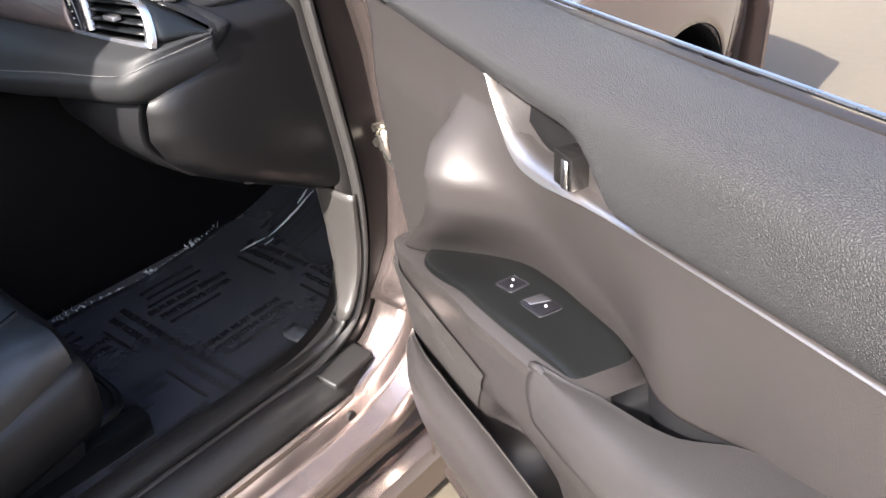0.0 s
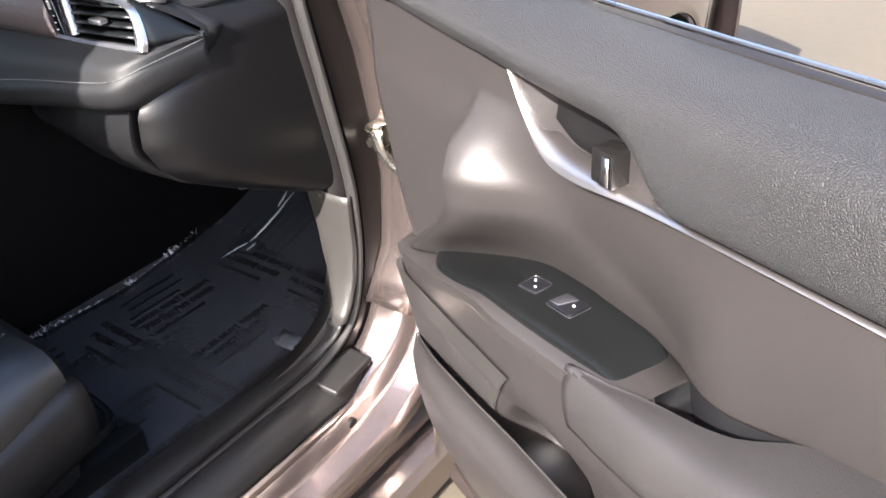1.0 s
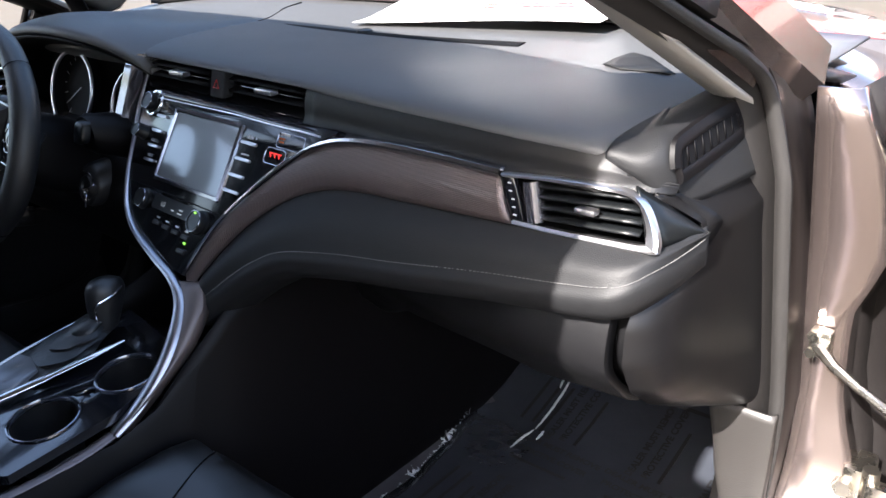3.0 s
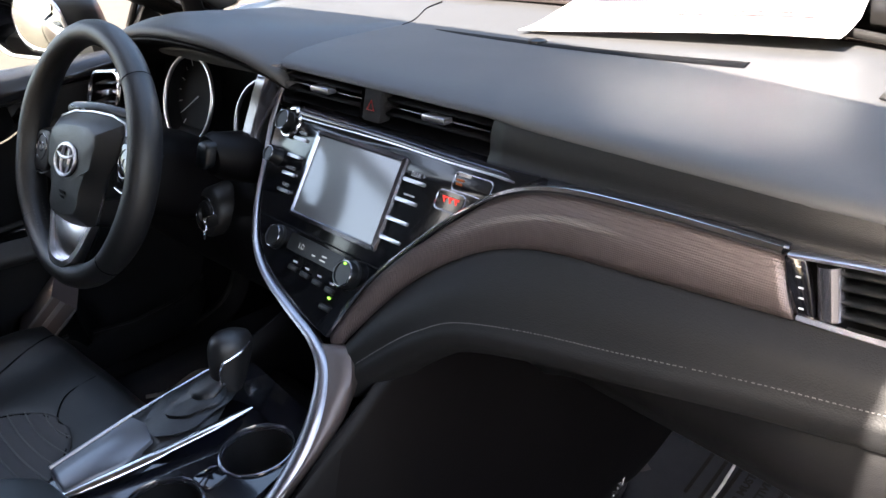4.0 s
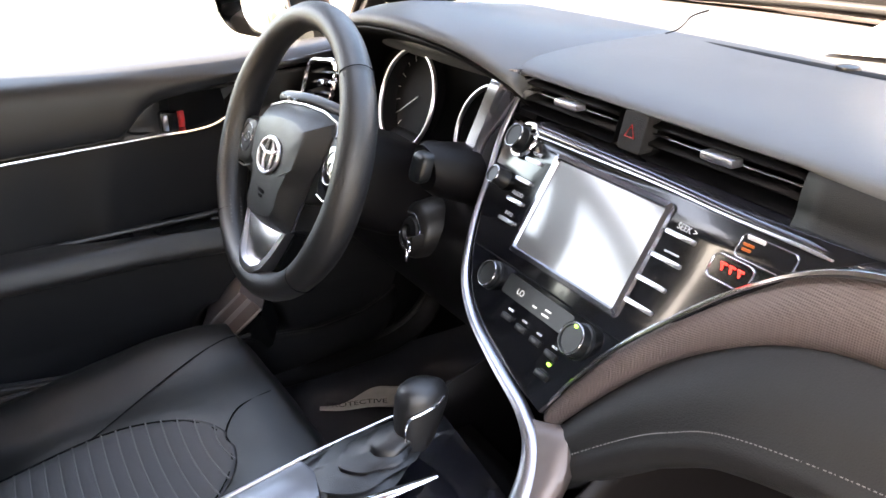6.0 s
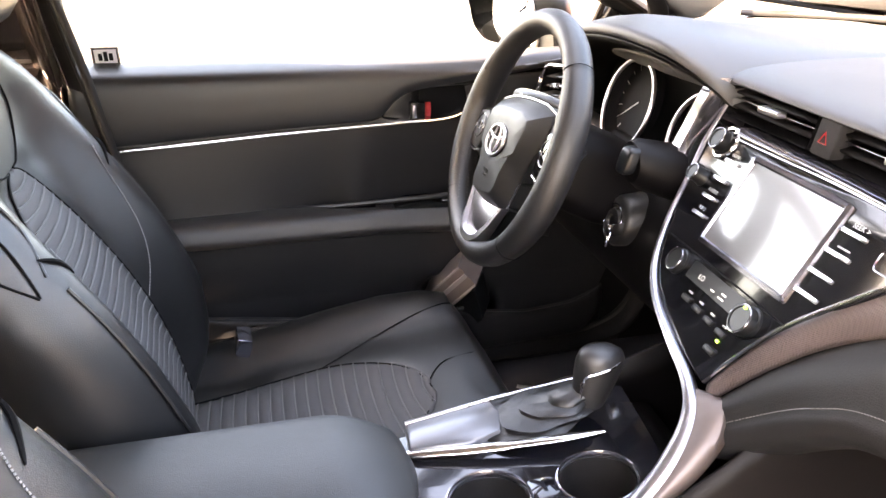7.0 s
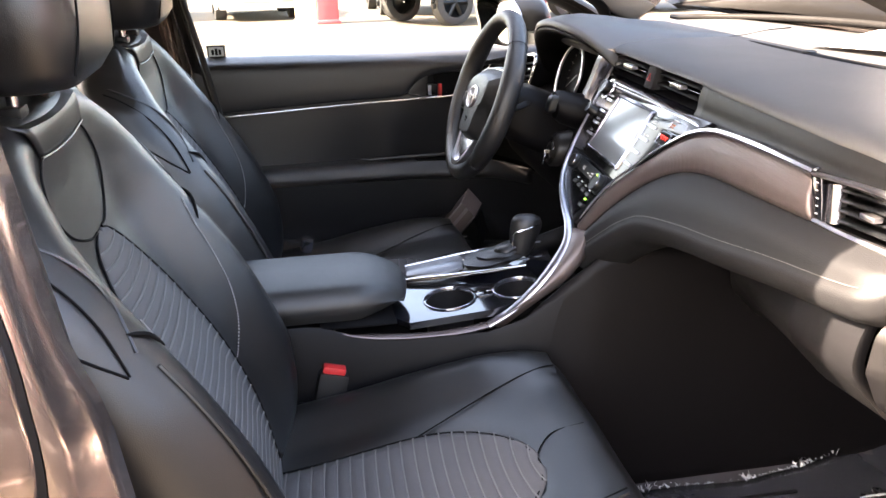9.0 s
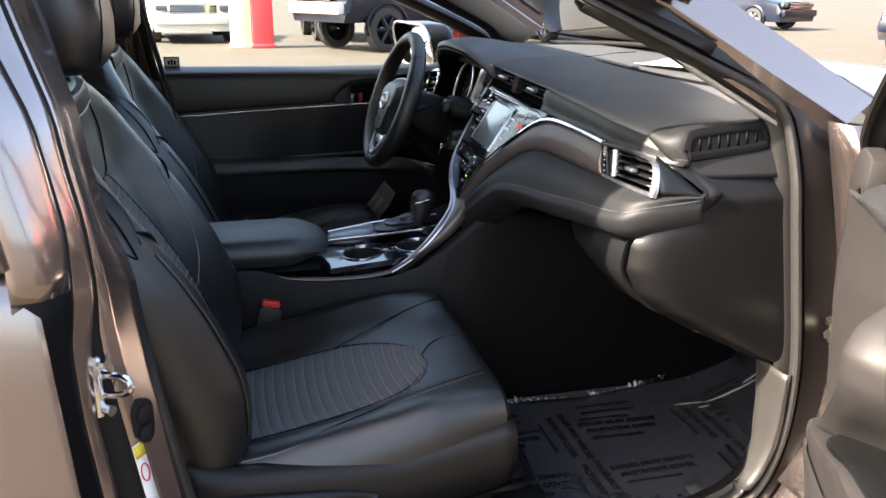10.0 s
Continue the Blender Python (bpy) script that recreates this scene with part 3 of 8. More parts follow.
def screen_pt(u, f, d=0.0):
    e = SCREENL(f, 1)
    bow = (1 - u * u)
    return Vector((u * e.x, e.y + 0.04 + bow * (0.30 - 0.22 * f), e.z + 0.025 + bow * (-0.03 + 0.06 * f))) + Vector((0, 0.5, 0.85)) * d
bm = B()
grid(bm, [[screen_pt(u, f) for u in np.linspace(-0.99, 0.99, 21)] for f in np.linspace(-0.05, 1, 9)])
ws = part("windscreen", bm, GLASS, body, "clear laminated windscreen")
ws.visible_shadow = False
bm = B()
grid(bm, [[screen_pt(u, f, 0.004) for u in np.linspace(-0.99, 0.99, 21)] for f in (-0.08, -0.03, 0.012)])
part("screen_black_band", bm, INK, body, "black ceramic band along the windscreen's foot", solid=0.002)

# bonnet, wings and front
bm = B()
rows = []
for y in np.linspace(0.42, 1.52, 16):
    f = (y - 0.42) / 1.1
    w = 0.70 - 0.10 * f ** 2
    rows.append([(u * w, y + 0.16 * (1 - u * u) * (0.55 + 0.45 * f), 0.965 - 0.13 * f ** 1.6 + 0.03 * (1 - u * u) - 0.02 * abs(u) ** 6) for u in np.linspace(-1, 1, 17)])
grid(bm, rows)
part("bonnet", bm, PAINT, body, "bronze-grey bonnet", solid=0.01)
bm = B()
rows = [[(u * 0.68, 0.40 + 0.17 * (1 - u * u) + 0.07 * q, 0.965 + 0.03 * (1 - u * u) - 0.015 * q) for u in np.linspace(-1, 1, 15)] for q in (-1, 0, 1)]
grid(bm, rows)
part("cowl", bm, PLASTIC, body, "black plastic cowl below the windscreen", solid=0.01)
AXLE = (0.93, 0.30)
for side in (1, -1):
    bm = B()
    rows = []
    for y in np.linspace(0.30, 1.62, 54):
        f = (y - 0.30) / 1.32
        top = 0.955 - 0.15 * f ** 1.5
        arch = AXLE[1] + math.sqrt(max(0, 0.365 ** 2 - (y - AXLE[0]) ** 2)) if abs(y - AXLE[0]) < 0.365 else 0.16
        arch = max(arch, 0.16)
        row = []
        for k in np.linspace(0, 1, 14):
            z = arch + (top - arch) * k
            bul = 0.845 + 0.035 * math.exp(-((z - 0.62) / 0.22) ** 2) - 0.10 * max(0, k - 0.82) / 0.18 - 0.17 * f ** 4
            row.append((side * bul, y, z))
        rows.append(row)
    grid(bm, rows)
    part("front_wing", bm, PAINT, body, "bronze-grey front wing with a wheel arch", solid=0.006)
    bm = B()
    rows = []
    for a in np.linspace(0, 180, 20):
        c, s = math.cos(radians(a)), math.sin(radians(a))
        rows.append([(side * x, AXLE[0] + 0.365 * c, AXLE[1] + 0.365 * s) for x in (0.835, 0.80, 0.58)])
    grid(bm, rows)
    part("wheel_arch_liner", bm, VOID, body, solid=0.005)
bm = B()
rows = []
for z in np.linspace(0.14, 0.82, 10):
    rows.append([(u * 0.80, 1.55 + 0.26 * (1 - abs(u) ** 2.5) + 0.03 * math.sin((z - 0.14) * 4), z) for u in np.linspace(-1, 1, 17)])
grid(bm, rows)
part("front_bumper", bm, PAINT, body, "bronze-grey front bumper skin", solid=0.01)


def road_wheel(x, y, sgn):
    w = thing("road_wheel", (x, y, 0.0), "black tyre on a grey multi-spoke alloy wheel", "wheel", "car wheels")
    bm = B()
    c = Vector((x, y, AXLE[1]))
    prof = [(-0.10, 0.215), (-0.105, 0.25), (-0.10, 0.29), (-0.08, 0.312), (0, 0.317), (0.08, 0.312), (0.10, 0.29), (0.105, 0.25), (0.10, 0.215)]
    grid(bm, [[c + Vector((a, r * math.cos(t), r * math.sin(t))) for a, r in prof] for t in [2 * math.pi * q / 44 for q in range(44)]], wrap=True)
    part("tyre", bm, TYRE, w)
    bm = B()
    prof = [(0.09, 0.216), (0.07, 0.205), (0.0, 0.195), (-0.09, 0.20)]
    grid(bm, [[c + Vector((sgn * a, r * math.cos(t), r * math.sin(t))) for a, r in prof] for t in [2 * math.pi * q / 44 for q in range(44)]], wrap=True)
    for k in range(10):
        a = 2 * math.pi * k / 10
        d = Vector((0, math.cos(a), math.sin(a)))
        tube(bm, [c + Vector((sgn * 0.065, 0, 0)) + d * 0.03, c + Vector((sgn * 0.075, 0, 0)) + d * 0.12, c + Vector((sgn * 0.07, 0, 0)) + d * 0.205], [0.016, 0.013, 0.017], 8)
    cyl(bm, c + Vector((sgn * 0.04, 0, 0)), c + Vector((sgn * 0.08, 0, 0)), 0.045, 0.04)
    part("rim", bm, ALLOY, w, "grey alloy rim")
    return w


for sg in (1, -1):
    road_wheel(sg * 0.755, AXLE[0], sg)
    road_wheel(sg * 0.755, AXLE[0] - 2.62, sg)

# rear doors, seat-back wall and rear screen close the cabin
for side in (1, -1):
    rd = thing("rear_door", (side * 0.84, -1.3, 0.25), "closed bronze-grey rear door with dark glass", "car door", "rear doors")
    bm = B()
    rows = []
    for z in np.linspace(0.20, 0.90, 18):
        x = 0.855 + 0.028 * math.exp(-((z - 0.55) / 0.2) ** 2) - 0.02 * max(0, z - 0.8) / 0.1
        yf = interp(z, (0.2, 0.45, 0.65, 0.75, 0.85, 0.9), (-0.735, -0.765, -0.790, -0.799, -0.808, -0.822))
        rows.append([(side * (x - 0.035), yf - 0.004, z), (side * (x - 0.006), yf, z), (side * x, yf - 0.012, z)] + [(side * (x + 0.002), y, z) for y in (-0.95, -1.2, -1.45, -1.68)])
    grid(bm, rows)
    part("skin", bm, PAINT, rd, sharp=60, solid=0.01)
    bm = B()
    rows = []
    for f in np.linspace(0, 1, 12):
        z = 0.90 + 0.46 * f
        x = 0.845 - 0.240 * f ** 1.35
        yf = -0.835 - 0.085 * f
        rows.append([(side * (x - 0.02), yf + 0.005, z), (side * (x + 0.005), yf, z), (side * (x + 0.005), yf - 0.055, z), (side * (x - 0.004), yf - 0.062, z)])
    grid(bm, rows)
    part("window_frame", bm, PAINT, rd, solid=0.008)
    bm = B()
    grid(bm, [[(side * (0.840 - 0.240 * f ** 1.35), y, 0.90 + 0.45 * f) for y in (-0.892 - 0.085 * f, -1.2, -1.62)] for f in np.linspace(0, 1, 8)])
    part("pane", bm, TINTED, rd, solid=0.004)
    bm = B()
    tube(bm, [(side * 0.842, -0.842, 0.905), (side * 0.842, -1.2, 0.912), (side * 0.842, -1.66, 0.93)], 0.009, 8)
    part("waist_moulding", bm, CHROME, rd)
    bm = B()
    grid(bm, [[(side * 0.80, y, z) for y in (-0.86, -1.68)] for z in (0.28, 0.90)])
    part("inner_trim", bm, PLASTIC, rd, solid=0.02)
bm = B()
grid(bm, [[(x, -1.62 - 0.2 * (z - 0.4), z) for x in (-0.72, 0, 0.72)] for z in (0.25, 0.6, 0.98)])
part("rear_bulkhead", bm, CARPET, body, "dark lining behind the rear seat", solid=0.03)
bm = B()
grid(bm, [[(u * (0.66 - 0.08 * f), -2.25 + 0.55 * f, 0.98 + 0.38 * f) for u in (-1, 0, 1)] for f in (0, 0.5, 1)])
part("rear_screen", bm, TINTED, body, "dark rear screen", solid=0.004)
bm = B()
grid(bm, [[(x, y, 0.97) for x in (-0.70, 0, 0.70)] for y in (-1.70, -2.3)])
part("parcel_shelf", bm, CARPET, body, solid=0.02)
bm = B()
for side in (1, -1):
    rows = [[(side * x, y, z) for x, z in ((0.84, 0.20), (0.875, 0.55), (0.83, 0.90), (0.60, 1.0))] for y in (-1.68, -2.2, -2.75)]
    grid(bm, rows)
grid(bm, [[(x, -2.75, z) for x in (-0.84, 0.84)] for z in (0.2, 0.55, 0.9, 1.0)])
grid(bm, [[(x, y, 0.985) for x in (-0.62, 0.62)] for y in (-2.2, -2.75)])
part("rear_quarter", bm, PAINT, body, "bronze-grey rear quarters and boot", solid=0.01)


# ---- dashboard ----
dash = thing("dashboard", (0, 0.3, 0.60), "black soft-touch dashboard with bronze woven trim and silver edging", "dashboard")


def lip(x):
    """Where the top pad's front edge runs: y and height."""
    return interp(x, (-0.70, -0.5, -0.15, 0.2, 0.5, 0.60, 0.66), (0.02, 0.0, -0.004, -0.012, -0.016, -0.008, 0.03)), interp(x, (-0.7, -0.58, -0.15, 0.19, 0.45, 0.55, 0.60, 0.66), (0.925, 0.96, 0.972, 0.972, 0.967, 0.964, 0.961, 0.935))


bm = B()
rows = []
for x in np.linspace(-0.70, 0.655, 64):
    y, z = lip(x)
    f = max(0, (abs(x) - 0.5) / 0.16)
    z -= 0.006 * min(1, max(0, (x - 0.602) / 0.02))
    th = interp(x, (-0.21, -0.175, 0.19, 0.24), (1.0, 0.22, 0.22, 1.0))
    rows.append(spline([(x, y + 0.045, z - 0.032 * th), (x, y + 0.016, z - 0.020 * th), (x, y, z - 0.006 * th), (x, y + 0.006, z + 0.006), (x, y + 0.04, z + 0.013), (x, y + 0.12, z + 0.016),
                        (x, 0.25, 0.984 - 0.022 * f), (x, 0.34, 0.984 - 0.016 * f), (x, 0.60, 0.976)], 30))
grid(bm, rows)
part("top_pad", bm, DASHTOP, dash, "black grained soft dash top, greyed by painted sky sheen", solid=0.004)

# defroster groove with a sensor dome
bm = B()
tube(bm, [(x, 0.235 + 0.20 * x * 0.25 + 0.03 * (x / 0.3) ** 2, 0.9835 + 0.0012 * min(1, (x + 0.17) / 0.1)) for x in np.linspace(-0.17, 0.30, 20)], [0.004 + 0.011 * (q / 19) ** 0.8 for q in range(20)], 8, flat=0.12)
part("defroster_slot", bm, VOID, dash, "black defroster slot")
bm = B()
rings = [[(0.036 + r * math.cos(a), 0.243 + r * math.sin(a), 0.985 + h) for a in [2 * math.pi * q / 16 for q in range(16)]] for h, r in ((0, 0.013), (0.003, 0.0115), (0.0045, 0.007), (0.005, 0.002))]
loft(bm, rings)
part("sun_sensor", bm, SATINB, dash, "black domed sun sensor")
bm = B()
grid(bm, [[Vector(a).lerp(Vector(b), k) for k in np.linspace(0, 1, 6)] for a, b in (((0.455, 0.296, 0.9865), (0.458, 0.300, 0.9865)), ((0.455, 0.255, 0.9865), (0.490, 0.285, 0.9862)), ((0.460, 0.222, 0.9865), (0.520, 0.258, 0.9845)), ((0.490, 0.210, 0.9865), (0.545, 0.240, 0.981)))])
part("corner_speaker", bm, DASH, dash, "dark speaker mesh set in the dash corner", solid=0.001)
bm = B()
tube(bm, spline([(-0.203, 0.232, 0.9842), (-0.214, 0.262, 0.9842), (-0.241, 0.303, 0.9842), (-0.28, 0.356, 0.984), (-0.31, 0.42, 0.983)], 16), 0.0012, 6)
part("seam", bm, VOID, dash)

# woven trim between two curves that dive to the console
UP = [(0.068, -0.140, 0.742), (0.107, -0.112, 0.804), (0.147, -0.084, 0.848), (0.185, -0.060, 0.883), (0.233, -0.043, 0.912), (0.29, -0.034, 0.926), (0.38, -0.030, 0.929), (0.494, -0.026, 0.926)]
LO = [(0.074, -0.138, 0.722), (0.112, -0.112, 0.772), (0.147, -0.088, 0.810), (0.19, -0.070, 0.841), (0.235, -0.056, 0.861), (0.29, -0.047, 0.871), (0.38, -0.042, 0.874), (0.512, -0.038, 0.879)]
up, lo = spline(UP, 60), spline(LO, 60)
bm = B()
grid(bm, [[a.lerp(b, k) + Vector((0, -0.006 * math.sin(math.pi * k), 0)) for k in np.linspace(0, 1, 8)] for a, b in zip(up, lo)])
part("woven_trim", bm, TRIM, dash, "bronze woven-look trim band", solid=0.004)
bm = B()
tube(bm, [p + Vector((0, -0.002, 0.003)) for p in up], [0.0028 + 0.0035 * min(1, max(0, (p.x - 0.2) / 0.1)) for p in up], 8, flat=0.8)
part("trim_edging", bm, CHROME, dash, "bright silver edging")

# soft knee pad under the trim, its stitching, and its rolled end
ST = [(0.093, -0.147, 0.706), (0.150, -0.124, 0.755), (0.185, -0.114, 0.779), (0.224, -0.103, 0.797), (0.30, -0.088, 0.809), (0.384, -0.078, 0.818), (0.50, -0.071, 0.836), (0.60, -0.068, 0.850), (0.645, -0.062, 0.858), (0.668, -0.038, 0.870), (0.679, 0.0, 0.877), (0.684, 0.045, 0.882)]
st = spline(ST, 80)
lo2 = spline([(0.072, -0.140, 0.718)] + LO[1:] + [(0.60, -0.036, 0.884), (0.645, -0.030, 0.886), (0.664, -0.012, 0.889), (0.674, 0.012, 0.889), (0.682, 0.046, 0.888)], 80)
bm = B()
rows = []
for i, (a, b) in enumerate(zip(lo2, st)):
    k = i / 79
    out = Vector((0.5 * max(0, (k - 0.75) / 0.25), -1, 0)).normalized()
    inn = -out
    rows.append(spline([a + inn * 0.004, a + out * 0.004 + Vector((0, 0, -0.004)), a.lerp(b, 0.5) + out * 0.008, b, b + out * 0.006 + Vector((0, 0, -0.014)), b + inn * 0.006 + Vector((0, 0, -0.036)), b + inn * 0.055 + Vector((0, 0, -0.050))], 22))
grid(bm, rows)
part("knee_pad", bm, DASH, dash, "black stitched soft knee pad", solid=0.003)
bm = B()
for i in range(0, 240):
    j = i / 240 * 78
    p = st[int(j)].lerp(st[int(j) + 1], j % 1)
    q = st[int(j)].lerp(st[int(j) + 1], min(1, j % 1 + 0.18))
    o = Vector((0.2 if p.x > 0.64 else 0, -0.0032, 0.001))
    if (q - p).length > 1e-5:
        tube(bm, [p + o * (1 if p.x < 0.64 else 0.012), q + o * (1 if p.x < 0.64 else 0.012)], 0.00048, 5)
part("stitching", bm, RIBSEAM, dash, "grey stitching along the knee pad")

# glove box, lower edge and end panel
def lower_face(x, k):
    """The surface below the knee pad at x; k runs from its top to the footwell roof."""
    zt = interp(x, (0.10, 0.16, 0.22, 0.30, 0.5, 0.65), (0.665, 0.715, 0.748, 0.768, 0.80, 0.815))
    yt = interp(x, (0.10, 0.25, 0.40, 0.52, 0.65), (0.06, 0.03, -0.01, -0.045, -0.050)) + 0.05 * max(0, (0.33 - x) / 0.21) ** 2
    pts = spline([(x, yt + 0.02, zt + 0.02), (x, yt + 0.002, zt - 0.005), (x, yt - 0.004, zt - 0.05), (x, yt + 0.02, zt - 0.085), (x, yt + 0.08, zt - 0.130), (x, yt + 0.24, zt - 0.155), (x, yt + 0.50, zt - 0.16)], 24)
    return pts[min(23, int(round(k * 23)))]
bm = B()
grid(bm, [[lower_face(x, k) for k in np.linspace(0, 1, 24)] for x in list(np.linspace(0.115, 0.62, 36)) + [0.628, 0.6335]] + [[lower_face(0.636, k) + Vector((0, 0.012, 0)) for k in np.linspace(0, 1, 24)]])
part("glove_box", bm, LOWDASH, dash, "black grained glove box and lower dash", solid=0.003)
bm = B()
grid(bm, [[lower_face(x, k) + Vector((0, 0.022, 0.004)) for k in np.linspace(0, 1, 24)] for x in (0.62, 0.64, 0.668)])
part("glove_box_gap", bm, VOID, dash, "black gap beside the glove box", solid=0.002)
bm = B()
rows = []
for z in np.concatenate((np.linspace(0.925, 0.84, 16), np.linspace(0.832, 0.613, 30))):
    yf = interp(z, (0.613, 0.638, 0.668, 0.703, 0.735, 0.772, 0.809, 0.834, 0.850, 0.872, 0.889, 0.905, 0.925), (0.170, 0.12, 0.06, 0.0, -0.036, -0.053, -0.048, -0.032, 0.012, 0.036, 0.048, 0.030, 0.002))
    xf = interp(z, (0.613, 0.668, 0.735, 0.80, 0.834, 0.850, 0.872, 0.889, 0.905, 0.925), (0.664, 0.658, 0.653, 0.651, 0.652, 0.664, 0.673, 0.677, 0.662, 0.646))
    row = []
    for k in np.linspace(0, 1, 18):
        y = yf + (0.212 - yf) * k ** 1.5
        far = 0.690 + 0.012 * max(0, (0.84 - z) / 0.23) - 0.020 * max(0, (z - 0.878) / 0.04)
        x = xf + (far - 0.012 - xf) * (1 - math.exp(-(y - yf) / 0.020)) + 0.012 * k
        row.append((x, y, z))
    rows.append([(xf + 0.008, yf + 0.026, z), (xf - 0.002, yf + 0.010, z)] + row)
grid(bm, rows)
part("end_panel", bm, ENDCAP, dash, "black moulded end panel of the dash", solid=0.003)
bm = B()
grid(bm, [[(x, y, 0.668 - 0.33 * (y - 0.06) + 0.004) for x in (0.60, 0.67)] for y in (0.06, 0.12, 0.170, 0.23)])
part("footwell_roof", bm, FLANK, dash, "black lining under the dash end", solid=0.003)
# rounded shoulder that carries the side demister
SHOULDER = [
    [(0.60, 0.008, 0.939), (0.640, 0.012, 0.925), (0.655, 0.028, 0.918), (0.664, 0.050, 0.908), (0.673, 0.10, 0.908), (0.684, 0.21, 0.908)],
    [(0.60, -0.008, 0.955), (0.628, -0.002, 0.950), (0.645, 0.010, 0.950), (0.654, 0.028, 0.946), (0.660, 0.08, 0.947), (0.672, 0.21, 0.950)],
    [(0.60, -0.002, 0.967), (0.622, 0.006, 0.965), (0.638, 0.018, 0.968), (0.647, 0.032, 0.967), (0.652, 0.08, 0.970), (0.662, 0.21, 0.976)],
    [(0.60, 0.032, 0.974), (0.612, 0.036, 0.974), (0.622, 0.042, 0.978), (0.628, 0.052, 0.979), (0.632, 0.09, 0.982), (0.640, 0.21, 0.988)],
    [(0.60, 0.112, 0.977), (0.600, 0.113, 0.9775), (0.601, 0.114, 0.978), (0.602, 0.115, 0.976), (0.606, 0.13, 0.979), (0.612, 0.22, 0.985)],
]
curves = [spline(c, 40) for c in SHOULDER]
bm = B()
grid(bm, [spline([c[i] for c in curves], 18) for i in range(40)])
part("dash_shoulder", bm, DASH, dash, "black grained rounded end of the dash top", solid=0.003)
def demist(a, b, h):
    """a runs forward along the outlet, b up across it, h out of it."""
    e1, e2 = Vector((0.055, 0.99, 0.085)).normalized(), Vector((-0.26, 0.0, 0.965)).normalized()
    return Vector((0.6580, 0.030, 0.9455)) + e1 * a + e2 * b + e1.cross(e2).normalized() * h
bm = B()
slot = [(0.0, 0.002), (0.003, 0.0), (0.060, 0.001), (0.110, 0.003), (0.113, 0.006), (0.110, 0.016), (0.105, 0.020), (0.060, 0.021), (0.010, 0.018), (0.003, 0.014)]
ringed = [(p.x, p.y) for p in spline([(a, b, 0) for a, b in slot], 60, closed=True)]
def rim(off):
    out = []
    for i, (a, b) in enumerate(ringed):
        t = Vector((ringed[(i + 1) % 60][0] - ringed[i - 1][0], ringed[(i + 1) % 60][1] - ringed[i - 1][1], 0)).normalized()
        out.append((a + t.y * off, b - t.x * off))
    return out
grid(bm, [[demist(a, b, h) for a, b in rim(o)] for o, h in ((0.014, -0.003), (0.012, 0.0012), (0.006, 0.003), (0.0012, 0.0028), (0.0, 0.0022), (0.0, 0.0008))], loop=True)
part("demister_bezel", bm, FLANK, dash, "black side demister surround")
bm = B()
prism(bm, ringed, demist, -0.001, 0.0009)
part("demister_hollow", bm, VOID, dash, "black demister slot")
for k in range(7):
    bm = B()
    c = 0.010 + k * 0.0145
    grid(bm, [[demist(c + q + 0.10 * b, b, h) for b in (0.001, 0.010, 0.0195)] for q, h in ((0, 0.0022), (0.0045, 0.0012))])
    part("demister_fin", bm, FLANK, dash, solid=0.0008)

# passenger vent: chrome C-frame, dark housing, louvres
def vent(a, b, h):
    """a along the vent, b up, h towards the cabin."""
    s, r = a / 0.160, b / 0.046
    p = (Vector((0.508, -0.035, 0.877)) * (1 - s) + Vector((0.672, -0.029, 0.885)) * s) * (1 - r) + (Vector((0.500, -0.033, 0.930)) * (1 - s) + Vector((0.650, -0.013, 0.936)) * s) * r
    return p + Vector((0.05, -0.97, 0.20)) * h
bm = B()
path = [(0.0, 0.046), (0.06, 0.047), (0.115, 0.046), (0.142, 0.043), (0.155, 0.033), (0.160, 0.014), (0.158, 0.003), (0.150, -0.001), (0.10, -0.001), (0.05, 0.000), (0.006, 0.002)]
pl = spline([(a, b, 0) for a, b in path], 70)
sect = [[], [], [], [], []]
for i, p in enumerate(pl):
    t = (pl[min(69, i + 1)] - pl[max(0, i - 1)]).normalized()
    n = Vector((t.y, -t.x, 0))
    wd = interp(i / 69, (0, 0.3, 0.45, 0.55, 0.64, 0.72, 1), (0.003, 0.0045, 0.008, 0.012, 0.010, 0.005, 0.003))
    for q, (off, h) in enumerate(((-0.001, -0.004), (-0.0005, 0.003), (0.25 * wd, 0.0055), (wd, 0.003), (wd, -0.006))):
        sect[q].append(vent(p.x + n.x * off, p.y + n.y * off, h))
grid(bm, sect)
part("vent_frame", bm, SATIN, dash, "bright chrome C-shaped vent frame")
bm = B()
inside = [(0.004, 0.043), (0.06, 0.044), (0.112, 0.043), (0.136, 0.040), (0.147, 0.030), (0.150, 0.012), (0.146, 0.003), (0.10, 0.002), (0.008, 0.005), (0.014, 0.024)]
grid(bm, [[vent(a, b, 0.000) for a, b in inside], [vent(a, b, -0.045) for a, b in inside]], loop=True)
prism(bm, inside, vent, -0.045, -0.043)
part("vent_housing", bm, VOID, dash)
for k in range(4):
    bm = B()
    b0 = 0.0105 + 0.0092 * k
    grid(bm, [[vent(a, b0 + db, h) for a in np.linspace(0.036, 0.146 - 0.004 * abs(k - 1.5), 6)] for db, h in ((0, -0.003), (0.003, -0.012), (0.004, -0.022))])
    part("louvre", bm, SATINB, dash, solid=0.0022)
bm = B()
rbox(bm, vent(0.092, 0.024, 0.003), (0.022, 0.012, 0.006), 0.002)
part("louvre_slider", bm, SATIN, dash, "small chrome louvre slider")
bm = B()
cyl(bm, vent(0.028, 0.006, -0.008), vent(0.028, 0.041, -0.008), 0.010, n=18)
part("vent_thumbwheel", bm, DARKCHR, dash, "ribbed thumbwheel")
bm = B()
